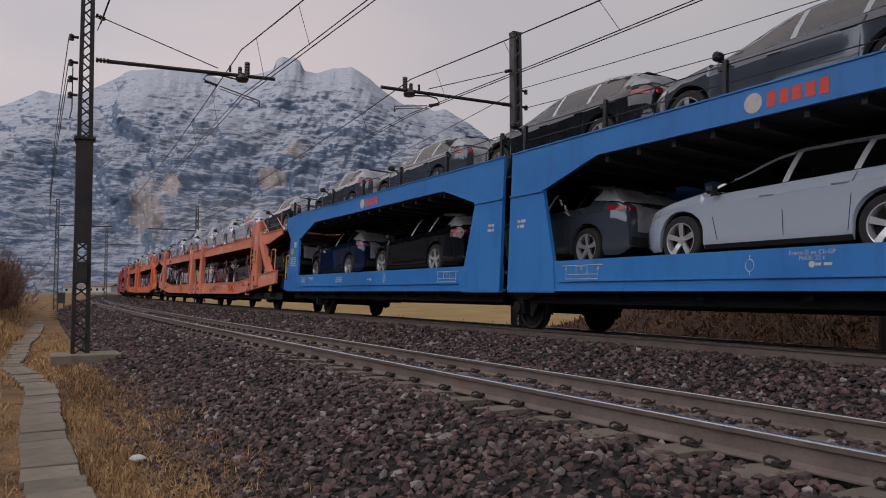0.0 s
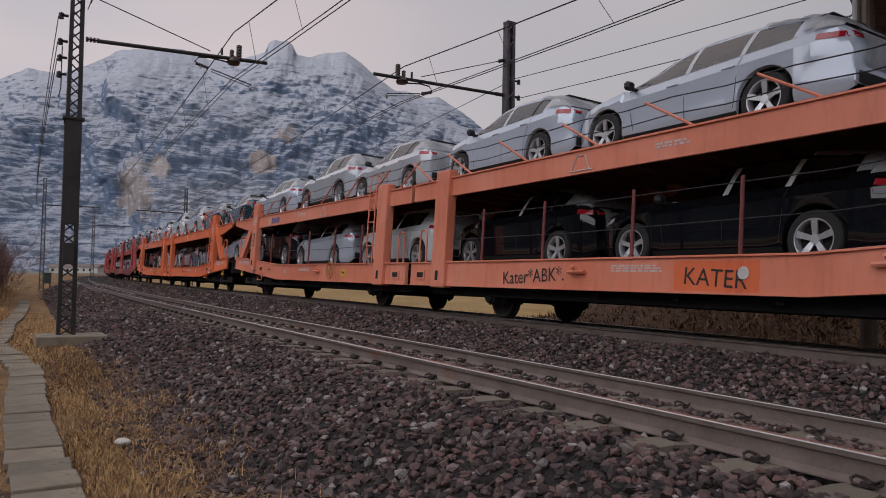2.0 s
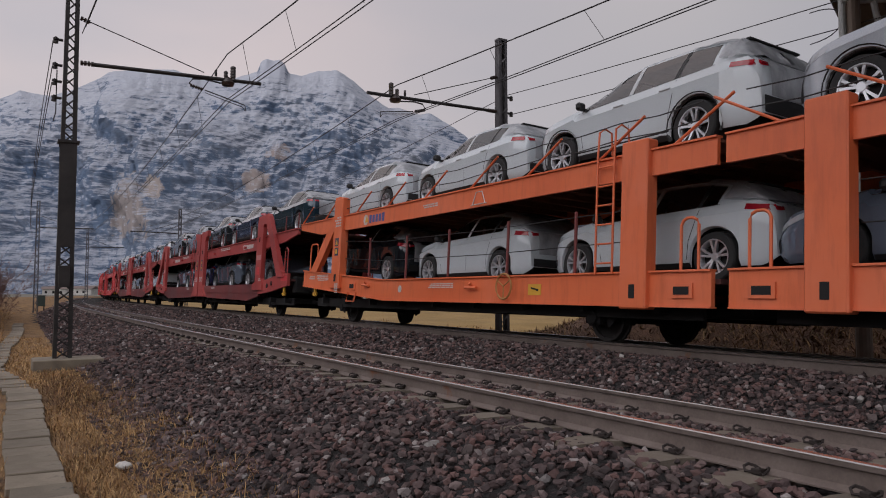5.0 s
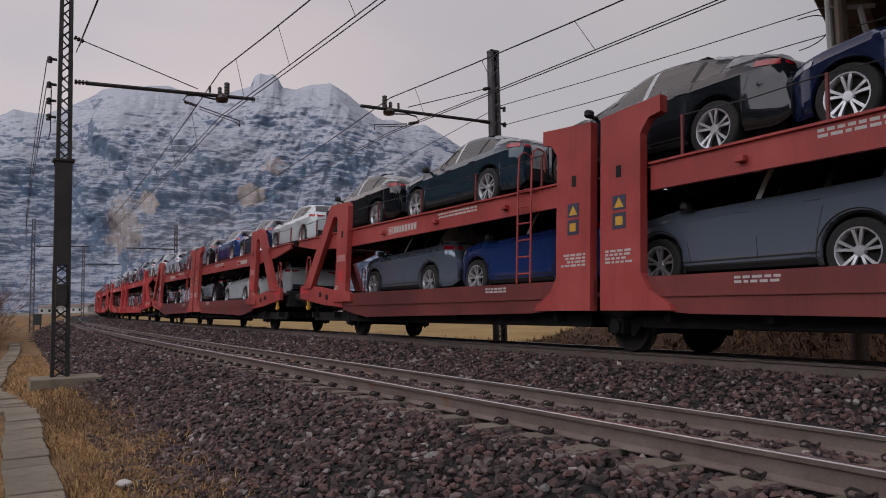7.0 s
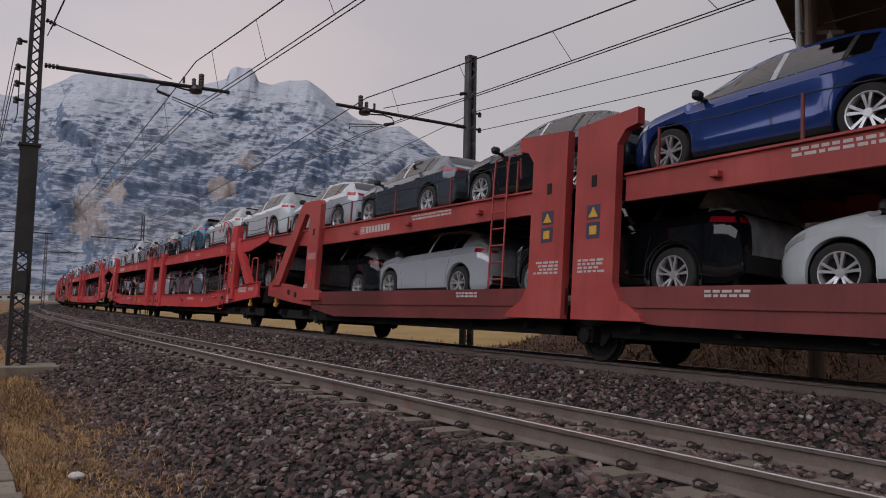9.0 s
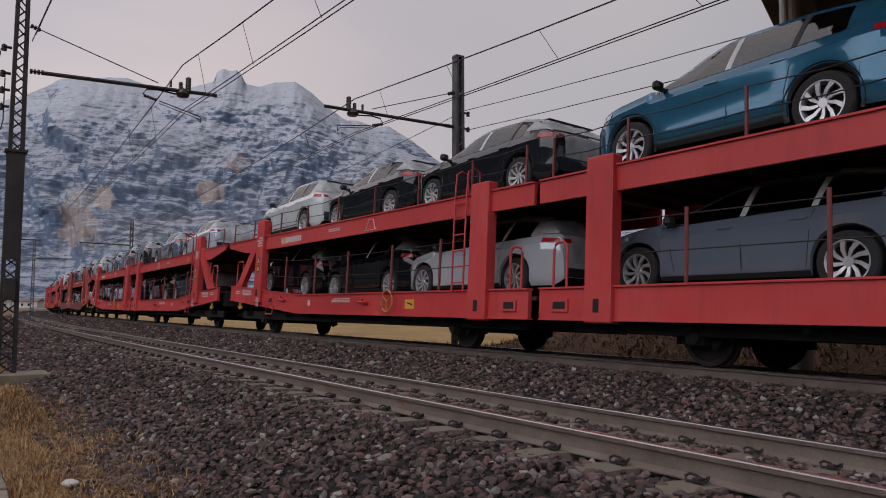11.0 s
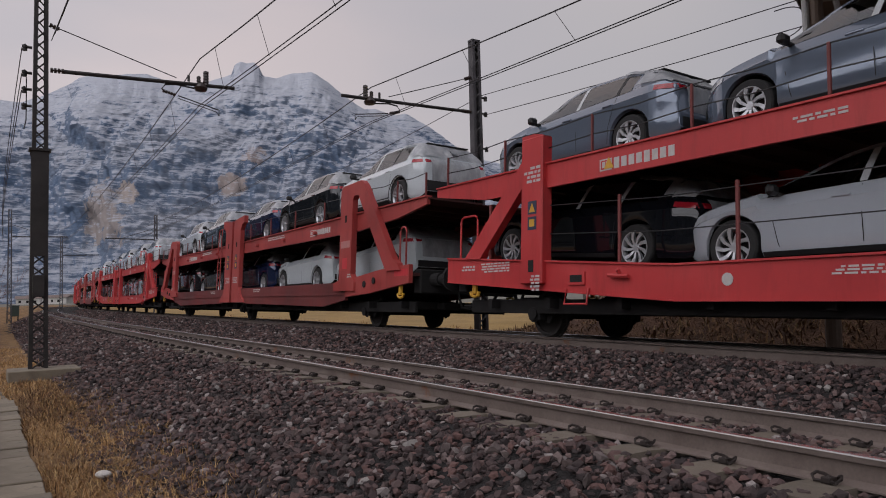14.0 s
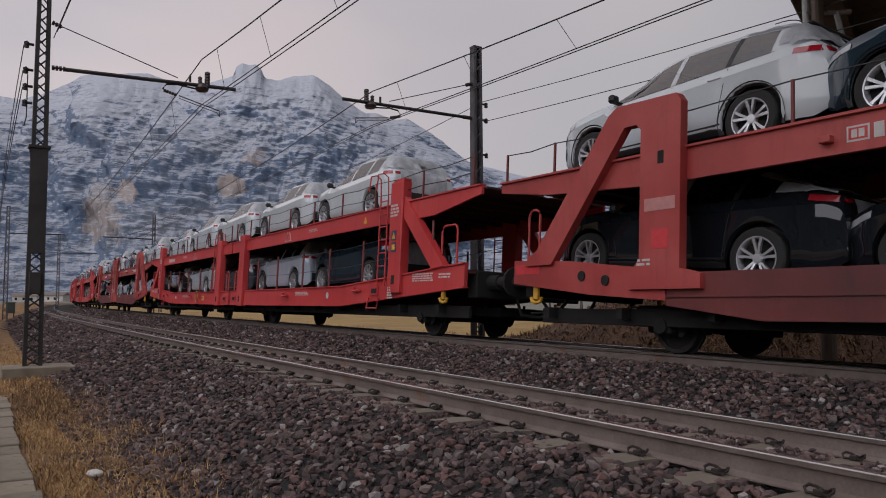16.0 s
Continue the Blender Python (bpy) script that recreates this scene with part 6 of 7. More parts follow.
_g = (1 + 5 ** 0.5) / 2
ROUND_CORNERS = np.array([(-1, _g, 0), (1, _g, 0), (-1, -_g, 0), (1, -_g, 0), (0, -1, _g), (0, 1, _g), (0, -1, -_g), (0, 1, -_g), (_g, 0, -1), (_g, 0, 1), (-_g, 0, -1), (-_g, 0, 1)]) / 1.9
ROUND_FACES = np.array([(0, 11, 5), (0, 5, 1), (0, 1, 7), (0, 7, 10), (0, 10, 11), (1, 5, 9), (5, 11, 4), (11, 10, 2), (10, 7, 6), (7, 1, 8), (3, 9, 4), (3, 4, 2), (3, 2, 6), (3, 6, 8), (3, 8, 9), (4, 9, 5), (2, 4, 11), (6, 2, 10), (8, 6, 7), (9, 8, 1)])


def round_stones(count, gen):
    """Broken stones with many worn facets: twelve pulled corners each, longer than high."""
    out = ROUND_CORNERS[None] * gen.uniform(0.62, 1.15, (count, 12, 1)) + gen.normal(0, 0.13, (count, 12, 3))
    out *= gen.uniform((0.85, 0.6, 0.5), (1.45, 1.05, 0.95), (count, 3))[:, None, :]
    a = gen.uniform(0, 6.28, count)
    tilt = gen.normal(0, 0.75, count)
    ca, sa, ct, st = np.cos(a), np.sin(a), np.cos(tilt), np.sin(tilt)
    x, y, z = out[..., 0], out[..., 1], out[..., 2]
    y, z = y * ct[:, None] - z * st[:, None], y * st[:, None] + z * ct[:, None]
    x, y = x * ca[:, None] - y * sa[:, None], x * sa[:, None] + y * ca[:, None]
    return np.stack([x, y, z], -1)


def lay_stones(gen, count, s0, s1, o0, o1, size, shapes_of=stone_shapes, lift=0.0):
    s, o = gen.uniform(s0, s1, count), gen.uniform(o0, o1, count)
    keep = np.ones(count, bool)
    for ro, _ in RAILS:
        keep &= abs(o - ro) > 0.075 + size * 0.5
    # sleeper tops stay clear
    for mid in (MID_1,):
        ph = np.abs((s + 4.093 + 0.3) % 0.6 - 0.3)
        keep &= ~((ph < 0.10 + size * 0.30) & (abs(o - mid) < 1.08))
    s, o = s[keep], o[keep]
    z = ground_profile(s, o) + gen.uniform(-0.55, 0.95, len(s)) * size * 0.55
    h = np.interp(s, S_AXIS, HEADING)
    base = np.stack([np.interp(s, S_AXIS, LINE_X) + o * np.cos(h), np.interp(s, S_AXIS, LINE_Y) + o * np.sin(h), z], 1)
    sz = size * 0.5 * gen.uniform(0.55, 1.25, len(s)) ** 1.0
    return base[:, None, :] + np.array([0, 0, lift]) + shapes_of(len(s), gen) * sz[:, None, None]


def build_ballast():
    gen = np.random.default_rng(3)
    near = np.concatenate([lay_stones(gen, 38000, -4.0, 9.0, -2.40, 4.05, 0.074, round_stones),
                           lay_stones(gen, 9000, -4.0, 9.0, 0.1, 1.4, 0.055, round_stones, 0.03),
                           lay_stones(gen, 4500, -3.0, 9.0, -2.75, -2.2, 0.05, round_stones),
                           lay_stones(gen, 20000, 9.0, 22.0, -2.4, 4.05, 0.092, round_stones)])
    far = np.concatenate([lay_stones(gen, 9000, -4.0, 9.0, 4.1, 7.2, 0.07),
                          lay_stones(gen, 9000, -14.0, -4.0, -2.4, 7.2, 0.1),
                          lay_stones(gen, 16000, 22.0, 45.0, -2.4, 4.05, 0.105),
                          lay_stones(gen, 9000, 45.0, 85.0, -2.4, 4.05, 0.16)])
    n, k = len(near), len(far)
    faces = (np.arange(n)[:, None, None] * 12 + ROUND_FACES[None]).reshape(-1, 3).tolist()
    faces += (n * 12 + np.arange(k)[:, None, None] * 8 + STONE_FACES[None]).reshape(-1, 4).tolist()
    ob = mesh_object("ballast", near.reshape(-1, 3).tolist() + far.reshape(-1, 3).tolist(), faces, M_STONE)
    tagged(ob, "dark reddish-grey crushed stone ballast", "ballast", kind="stuff")
    # larger loose stones that can be told apart
    bed = new("loose_stones")
    tagged(bed, "single larger pale and reddish ballast stones", "stones", kind="structure")
    shapes = round_stones(12, gen)
    meshes = []
    for k in range(12):
        me = bpy.data.meshes.new("stone")
        me.from_pydata((shapes[k] * 0.05).tolist(), [], ROUND_FACES.tolist())
        me.materials.append(M_LOOSE)
        meshes.append(me)
    for k in range(260):
        s, o = gen.uniform(-2.5, 7.5), gen.uniform(-2.3, -0.6) if k % 3 else gen.uniform(1.9, 3.7)
        c = new("stone", meshes[k % 12])
        c.parent = bed
        p = on_line(s, o, float(ground_profile(np.array([s]), np.array([o]))[0]) + 0.03)
        c.matrix_basis = pose(p.x, p.y, p.z, gen.uniform(-20, 20), gen.uniform(-20, 20), gen.uniform(0, 360))


def loose_material():
    m, nt, b = nodes_of("loose_ballast_stone")
    oi = nt.nodes.new("ShaderNodeObjectInfo")
    col = ramp(nt, oi.outputs["Random"], (0.0, (0.04, 0.03, 0.028)), (0.5, (0.08, 0.055, 0.05)), (0.9, (0.11, 0.098, 0.095)), (0.99, (0.30, 0.28, 0.26)))
    fine = noise_node(nt, 60, 4, 0.6)
    col = mix(nt, 0.5, col, ramp(nt, fine, (0.25, (0.3,) * 3), (0.75, (0.75,) * 3)), "OVERLAY")
    nt.links.new(col, b.inputs["Base Color"])
    b.inputs["Roughness"].default_value = 0.9
    bump(nt, b, fine, 0.4, 0.004)
    return m


M_LOOSE = loose_material()
build_ballast()


# ---- cable trough lids beside the track ----
def build_path():
    path = new("cable_trough")
    tagged(path, "line of weathered concrete cable trough lids in dry grass", "path", kind="structure")
    bm = bmesh.new()
    box(bm, -0.21, -0.215, -0.05, 0.21, 0.215, 0.015, 0.008)
    me = bpy.data.meshes.new("lid")
    bm.to_mesh(me)
    bm.free()
    me.materials.append(M_CONCRETE)
    s = -9.0
    while s < 40:
        o = -3.42 + 0.03 * math.sin(s * 0.8) + float(np.interp(s, [10.5, 12.5, 15, 20, 30], [0, -0.15, -0.45, -0.3, 0.1])) 
        z = float(ground_profile(np.array([s]), np.array([-3.4]))[0]) + 0.05
        lid = new("lid", me)
        lid.parent = path
        lid.matrix_basis = line_pose(s, o, z) @ pose(0, rng.uniform(-0.015, 0.015), rng.uniform(-0.008, 0.012), rng.uniform(-1.5, 1.5), rng.uniform(-1.5, 1.5), rng.uniform(-2.5, 2.5))
        s += 0.445


build_path()


# ---- dry grass ----
M_STRAW = island_material("straw_blade", [(0.0, (0.14, 0.066, 0.028)), (0.35, (0.28, 0.15, 0.058)), (0.7, (0.40, 0.24, 0.10)), (1.0, (0.50, 0.34, 0.16))], 0.9, 30, 0.1)
M_BROWN_BLADE = island_material("brown_blade", [(0.0, (0.055, 0.028, 0.018)), (0.4, (0.12, 0.060, 0.030)), (0.8, (0.19, 0.11, 0.048)), (1.0, (0.11, 0.085, 0.035))], 0.9, 30, 0.1)


def blades(gen, s, o, length, width, lie):
    n = len(s)
    h = np.interp(s, S_AXIS, HEADING)
    base = np.stack([np.interp(s, S_AXIS, LINE_X) + o * np.cos(h), np.interp(s, S_AXIS, LINE_Y) + o * np.sin(h), ground_profile(s, o) - 0.02], 1)
    a = gen.uniform(0, 6.283, n)
    ln = length * gen.uniform(0.5, 1.5, n)
    lie = np.clip(lie + gen.normal(0, 0.35, n), 0.05, 1.25)
    d = np.stack([np.cos(a), np.sin(a), 0 * a], 1)
    side = np.stack([-np.sin(a), np.cos(a), 0 * a], 1) * (width * gen.uniform(0.6, 1.4, n))[:, None]
    up = np.array([0, 0, 1.0])
    mid = base + (d * np.sin(lie * 0.9)[:, None] + up * np.cos(lie * 0.9)[:, None]) * (ln * 0.55)[:, None]
    tip = mid + (d * np.sin(lie * 1.35)[:, None] + up * np.cos(lie * 1.35)[:, None]) * (ln * 0.5)[:, None]
    v = np.stack([base - side, base + side, mid + side * 0.8, mid - side * 0.8, tip], 1)
    return v


def grass_object(name, v, mat, label):
    n = len(v)
    k = np.arange(n)[:, None] * 5
    faces = (k + np.array([[0, 1, 2, 3]])).tolist() + (k + np.array([[3, 2, 4]])).tolist()
    ob = mesh_object(name, v.reshape(-1, 3).tolist(), faces, mat)
    tagged(ob, label, "grass", kind="stuff")


def clumped(gen, count, s0, s1, o0, o1, clumps, spread):
    cs, co = gen.uniform(s0, s1, clumps), gen.uniform(o0, o1, clumps)
    i = gen.integers(0, clumps, count)
    s, o = cs[i] + gen.normal(0, spread, count), co[i] + gen.normal(0, spread, count)
    k = (o > o0) & (o < o1)
    return s[k], o[k]


def build_grass():
    gen = np.random.default_rng(8)
    parts = []
    for count, s0, s1, o0, o1, clumps, spread, ln, wd, lie in (
            (36000, -1.5, 9, -3.2, -2.15, 420, 0.12, 0.11, 0.0034, 1.15), (34000, -1.5, 9, -5.6, -3.66, 420, 0.15, 0.11, 0.0036, 1.15),
            (14000, 9, 20, -3.0, -2.3, 200, 0.2, 0.11, 0.005, 1.1), (16000, 9, 24, -6.5, -3.9, 260, 0.25, 0.12, 0.005, 1.1),
            (14000, 11, 27, -4.6, -2.5, 200, 0.25, 0.13, 0.006, 1.05), (12000, 18, 60, -9.5, -3.8, 260, 0.5, 0.26, 0.012, 0.7), (3000, -2, 10, -2.3, -1.9, 50, 0.12, 0.13, 0.003, 0.9),
            (6000, 21, 70, 8.4, 16, 200, 0.6, 0.2, 0.02, 0.9)):
        s, o = clumped(gen, count, s0, s1, o0, o1, clumps, spread)
        parts.append(blades(gen, s, o, ln, wd, lie))
    grass_object("grass", np.concatenate(parts), M_STRAW, "pale dry straw grass, matted")
    parts = []
    for count, s0, s1, o0, o1, clumps, spread, ln, wd, lie in (
            (16000, -9, 21, 7.6, 11, 300, 0.4, 0.14, 0.011, 1.0), (46000, -9, 22, 9, 19, 700, 0.6, 0.20, 0.017, 1.0), (7000, -2.5, 12, -3.2, -2.2, 120, 0.25, 0.13, 0.0035, 0.95),
            (9000, 8.5, 15, -3.1, -2.1, 120, 0.25, 0.11, 0.005, 1.0)):
        s, o = clumped(gen, count, s0, s1, o0, o1, clumps, spread)
        parts.append(blades(gen, s, o, ln, wd, lie))
    grass_object("bank_grass", np.concatenate(parts), M_BROWN_BLADE, "brown winter grass on the banks")


build_grass()


# ---- masts and overhead line ----
def lattice_mast(x, y, z0, height, w0, w1, yaw, mat, shield=None, detail=True):
    """Two channel legs with zigzag lacing on both faces."""
    root = new("catenary_mast")
    root.matrix_basis = pose(x, y, z0, 0, 0, yaw)
    half = lambda z: (w0 + (w1 - w0) * z / height) / 2
    depth = 0.11
    for s in (1, -1):
        bm = bmesh.new()
        a, b = half(0), half(height)
        vs = []
        for z, hw in ((0, a), (height, b)):
            for dx, dy in ((0, -depth), (0, depth), (-0.075, depth), (-0.075, depth - 0.014), (-0.012, depth - 0.014), (-0.012, -depth + 0.014), (-0.075, -depth + 0.014), (-0.075, -depth)):
                vs.append(bm.verts.new((s * (hw + dx), dy, z)))
        for k in range(8):
            bm.faces.new((vs[k], vs[(k + 1) % 8], vs[8 + (k + 1) % 8], vs[8 + k]))
        bm.faces.new(vs[:8][::-1])
        bm.faces.new(vs[8:])
        part("mast_leg", bm, mat, root)
    bm = bmesh.new()
    step = 0.24 if detail else 0.5
    n = int(height / step)
    for f in (-1, 1):
        for k in range(n):
            za, zb = k * step, (k + 1) * step
            sa = 1 if (k + (f > 0)) % 2 else -1
            p, q = Vector((sa * (half(za) - 0.02), f * (depth - 0.01), za)), Vector((-sa * (half(zb) - 0.02), f * (depth - 0.01), zb))
            tube(bm, [p, q], 0.016 if detail else 0.02, 4)
    part("lacing", bm, mat, root)
    if shield:
        bm = bmesh.new()
        za, zb = shield
        hw = half(za)
        for f in (-1, 1):
            box(bm, -hw * 0.98, f * (depth + 0.004), za, hw * 0.98, f * (depth + 0.012), zb)
        box(bm, -hw - 0.04, -depth - 0.05, zb, hw + 0.04, depth + 0.05, zb + 0.05)
        for k in range(9):
            xk = -hw + k * hw / 4
            tube(bm, [(xk, depth + 0.05, zb + 0.03), (xk, depth + 0.10, zb - 0.06)], 0.008, 4)
        part("climbing_guard", bm, mat, root, "dark plates below a toothed collar")
    bm = bmesh.new()
    box(bm, -half(height) - 0.01, -depth, height - 0.04, half(height) + 0.01, depth, height + 0.02)
    part("cap_plate", bm, mat, root)
    return tagged(root, "dark steel lattice mast of the overhead line", "catenary mast", "overhead line masts")


def insulator_stack(bm, p, d, n, r=0.06, pitch=0.07, mi=1):
    """Ribbed insulator from p along unit direction d."""
    d = Vector(d).normalized()
    p = Vector(p)
    for k in range(n):
        a = p + d * (k * pitch)
        tube(bm, [a, a + d * pitch * 0.35, a + d * pitch * 0.7], r, 8, mi)
        tube(bm, [a + d * pitch * 0.7, a + d * pitch], r * 0.4, 6, mi)


def cantilever(parent, length, z, rise, reg_z, mast_w):
    """Arm across the track with its stay, insulators and registration arm; local x runs over the track."""
    bm = bmesh.new()
    x0 = mast_w
    tube(bm, [(x0 + 0.25, 0, z), (x0 + length, 0, z + rise)], 0.045, 8)
    insulator_stack(bm, (x0 + 0.02, 0, z), (1, 0, rise / length), 4, 0.055)
    part("cantilever_arm", bm, [M_MAST, M_INSULATOR], parent)
    bm = bmesh.new()
    tube(bm, [(x0, 0, z + 0.98), (x0 + length * 0.66, 0, z + rise * 0.6 + 0.12)], 0.012, 5)
    insulator_stack(bm, (x0, 0, z + 0.98), (1, 0, -0.35), 3, 0.05)
    part("stay", bm, [M_WIRE, M_INSULATOR], parent)
    bm = bmesh.new()
    xm = x0 + length * 0.80
    zm = z + rise * 0.8
    lathe(bm, [(0.02, -0.16), (0.13, -0.14), (0.16, -0.07), (0.10, 0.0), (0.05, 0.06)], "z", 10, (xm, 0, zm), 1)
    insulator_stack(bm, (xm + 0.12, 0, zm), (0, 0, 1), 5, 0.065)
    insulator_stack(bm, (xm - 0.05, 0, zm), (0, 0, 1), 3, 0.05)
    tube(bm, [(xm - 0.28, 0, zm + 0.05), (xm - 0.28, 0, zm + 0.2)], 0.03, 6)
    part("insulator", bm, [M_MAST, M_INSULATOR], parent, "brown ribbed insulator")
    bm = bmesh.new()
    tube(bm, [(xm + 0.05, 0, zm - 0.12), (xm - 0.55, 0, zm - 0.06), (xm - 0.8, 0, zm - 0.09), (xm - 0.88, 0, zm - 0.2), (xm - 0.8, 0, zm - 0.27)], 0.02, 6)
    insulator_stack(bm, (xm - 0.86, 0, zm - 0.24), (1, 0, -0.25), 5, 0.04, 0.06)
    tube(bm, [(xm - 0.52, 0, zm - 0.32), (xm + 0.42, 0, reg_z + 0.14), (xm + 0.42, 0, reg_z)], 0.014, 5)
    tube(bm, [(xm - 0.52, 0, zm - 0.38), (xm + 0.36, 0, reg_z + 0.09), (xm + 0.42, 0, reg_z)], 0.010, 5)
    part("registration_arm", bm, [M_MAST, M_INSULATOR], parent)


def mast_axis_yaw(s, towards_right=True):
    return math.degrees(heading(s)) + (0 if towards_right else 180)


m1 = on_line(14.75, -2.6, -0.52)
mast_a = lattice_mast(m1.x, m1.y, m1.z, 8.4, 0.36, 0.25, mast_axis_yaw(14.75), M_MAST, (2.35, 4.55))
cantilever(mast_a, 3.95, 6.32, 0.12, 5.72, 0.16)
bm = bmesh.new()
for z in (6.75, 6.2, 5.85, 5.5):
    tube(bm, [(-0.16, 0, z), (-0.30, 0, z)], 0.03, 6)
    insulator_stack(bm, (-0.30, 0, z - 0.08), (0, 0, 1), 2, 0.05)
tube(bm, [(-0.26, 0, 6.1), (-0.26, 0, 5.2), (-0.3, 0, 5.0)], 0.012, 5)
part("feeder_bracket", bm, M_MAST, mast_a)
bm = bmesh.new()
box(bm, -0.12, -0.2, 1.5, 0.10, -0.12, 1.95, 0.01)
part("junction_box", bm, M_MAST, mast_a)
bm = bmesh.new()
box(bm, -0.55, -0.55, -0.25, 0.75, 0.45, 0.03, 0.015)
base = finish("mast_foundation", bm, M_CONCRETE)
base.matrix_basis = pose(m1.x, m1.y, m1.z, 0, 0, mast_axis_yaw(14.75))
tagged(base, "weathered concrete foundation block under the lattice mast", "foundation")

m2 = on_line(14.0, 8.1, -0.95)
mast_b = lattice_mast(m2.x, m2.y, m2.z, 8.9, 0.34, 0.26, mast_axis_yaw(14.0, False), M_MAST_GREY)
cantilever(mast_b, 3.95, 6.85, -0.02, 6.25, 0.16)
bm = bmesh.new()
for z in (7.3, 5.85, 6.85):
    tube(bm, [(-0.15, 0, z), (-0.34, 0, z)], 0.03, 6)
    insulator_stack(bm, (-0.34, 0, z - 0.08), (0, 0, 1), 2, 0.05)
part("feeder_bracket", bm, M_MAST, mast_b)

for fx, fy, flip, arm in ((-29.3, 55.6, False, 3.8), (-20.5, 61.0, True, 3.8), (-36.3, 79.0, False, 3.6), (-28.0, 86.0, True, 3.6)):
    d2 = (LINE_X - fx) ** 2 + (LINE_Y - fy) ** 2
    sf = float(S_AXIS[int(np.argmin(d2))])
    ob = lattice_mast(fx, fy, -0.6, 8.4, 0.34, 0.25, mast_axis_yaw(sf, not flip), M_MAST_GREY, None, False)
    bm = bmesh.new()
    tube(bm, [(0.15, 0, 6.4), (arm, 0, 6.45)], 0.05, 6)
    tube(bm, [(0.15, 0, 7.3), (arm * 0.66, 0, 6.5)], 0.02, 5)
    part("cantilever_arm", bm, M_MAST, ob)

# tubular pole under the bridge
p3 = Vector((7.0, 11.65, -0.9))
pole = new("steel_pole")
pole.matrix_basis = pose(p3.x, p3.y, p3.z)
M_POLE = surface("brown_pole_steel", (0.085, 0.06, 0.045), (0.15, 0.11, 0.085), 2, 0.6, 0.2, 30, 0.2, 0.003, stretch=(1, 1, 0.3))
M_GALV = plain("galvanised_sleeve", (0.36, 0.36, 0.35), 0.5, 0.3)
bm = bmesh.new()
lathe(bm, [(0.125, 0), (0.12, 4), (0.11, 8.2)], "z", 14)
part("shaft", bm, M_POLE, pole)
bm = bmesh.new()
lathe(bm, [(0.13, 3.35), (0.13, 3.75)], "z", 14)
lathe(bm, [(0.06, 5.8), (0.06, 8.0)], "z", 10, (-0.16, 0.03, 0))
tube(bm, [(-0.2, 0, 6.55), (0.6, 0, 6.6)], 0.04, 6)
tube(bm, [(0.35, 0, 6.6), (0.45, 0, 6.1)], 0.05, 6)
part("fittings", bm, M_GALV, pole)
bm = bmesh.new()
box(bm, -0.35, -0.35, -0.3, 0.35, 0.35, 0.55, 0.02)
part("foot", bm, M_CONCRETE, pole, "grey concrete foot")
tagged(pole, "brown tubular steel pole on a concrete foot beside the bank", "pole")


def wire(name, pts, r, label):
    bm = bmesh.new()
    tube(bm, pts, r, 5)
    ob = finish(name, bm, M_WIRE)
    tagged(ob, label, "overhead wire", "overhead wires")
    return ob


def span(s0, s1, o0, o1, z0, z1, sag, n=14):
    out = []
    for k in range(n + 1):
        t = k / n
        out.append(on_line(s0 + (s1 - s0) * t, o0 + (o1 - o0) * t, z0 + (z1 - z0) * t - sag * 4 * t * (1 - t)))
    return out


def catenary(mid, s_mast, before, after, z_mess, z_con, mo, sag_m, sag_c):
    for a, b in ((s_mast - before, s_mast), (s_mast, s_mast + after)):
        wire("messenger_wire", span(a, b, mid + mo, mid + mo, z_mess, z_mess, sag_m), 0.014, "dark stranded messenger wire of the overhead line")
        for d in (-0.05, 0.05):
            wire("contact_wire", span(a, b, mid + d, mid + d, z_con, z_con, sag_c), 0.010, "dark contact wire of the overhead line")
        k = a + 3.2
        while k < b:
            t = (k - a) / (b - a)
            p = on_line(k, mid + mo, z_mess - sag_m * 4 * t * (1 - t))
            q = on_line(k - 0.5, mid, z_con - sag_c * 4 * t * (1 - t))
            if -6 < k < 45:
                wire("dropper_wire", [p, q], 0.006, "thin dropper wire between messenger and contact wire")
            k += 2.9


catenary(MID_1, 14.75, 48, 46, 6.52, 5.42, -0.05, 1.1, 0.55)
catenary(MID_2, 14.0, 48, 46, 6.2, 5.29, 0.0, 0.85, 0.40)
for o, z, s0, s1, sag in ((-2.4, 6.45, -34, 14.75, 1.2), (-2.34, 6.6, -34, 14.75, 1.2), (-2.95, 6.2, 14.75, 60, 0.5), (-2.95, 5.65, 14.75, 60, 0.5), (-2.95, 5.3, 14.75, 60, 0.5)):
    wire("feeder_wire", span(s0, s1, o, o, z, z, sag), 0.010, "dark feeder wire along the masts")
for z, s0, s1, sag in ((6.43, -34, 14.0, 0.95), (6.43, 14.0, 60, 0.9), (5.85, -34, 14.0, 0.8)):
    wire("feeder_wire", span(s0, s1, 8.35, 8.35, z, z, sag), 0.010, "dark feeder wire along the masts")
wire("jumper_wire", [on_line(5.0 - 0.62 * math.sin(a) ** 0.7, 8.35, 5.5 + 0.28 * math.cos(a)) for a in np.linspace(0.02, math.pi - 0.02, 17)], 0.010, "dark drooping jumper wire between overhead wires")


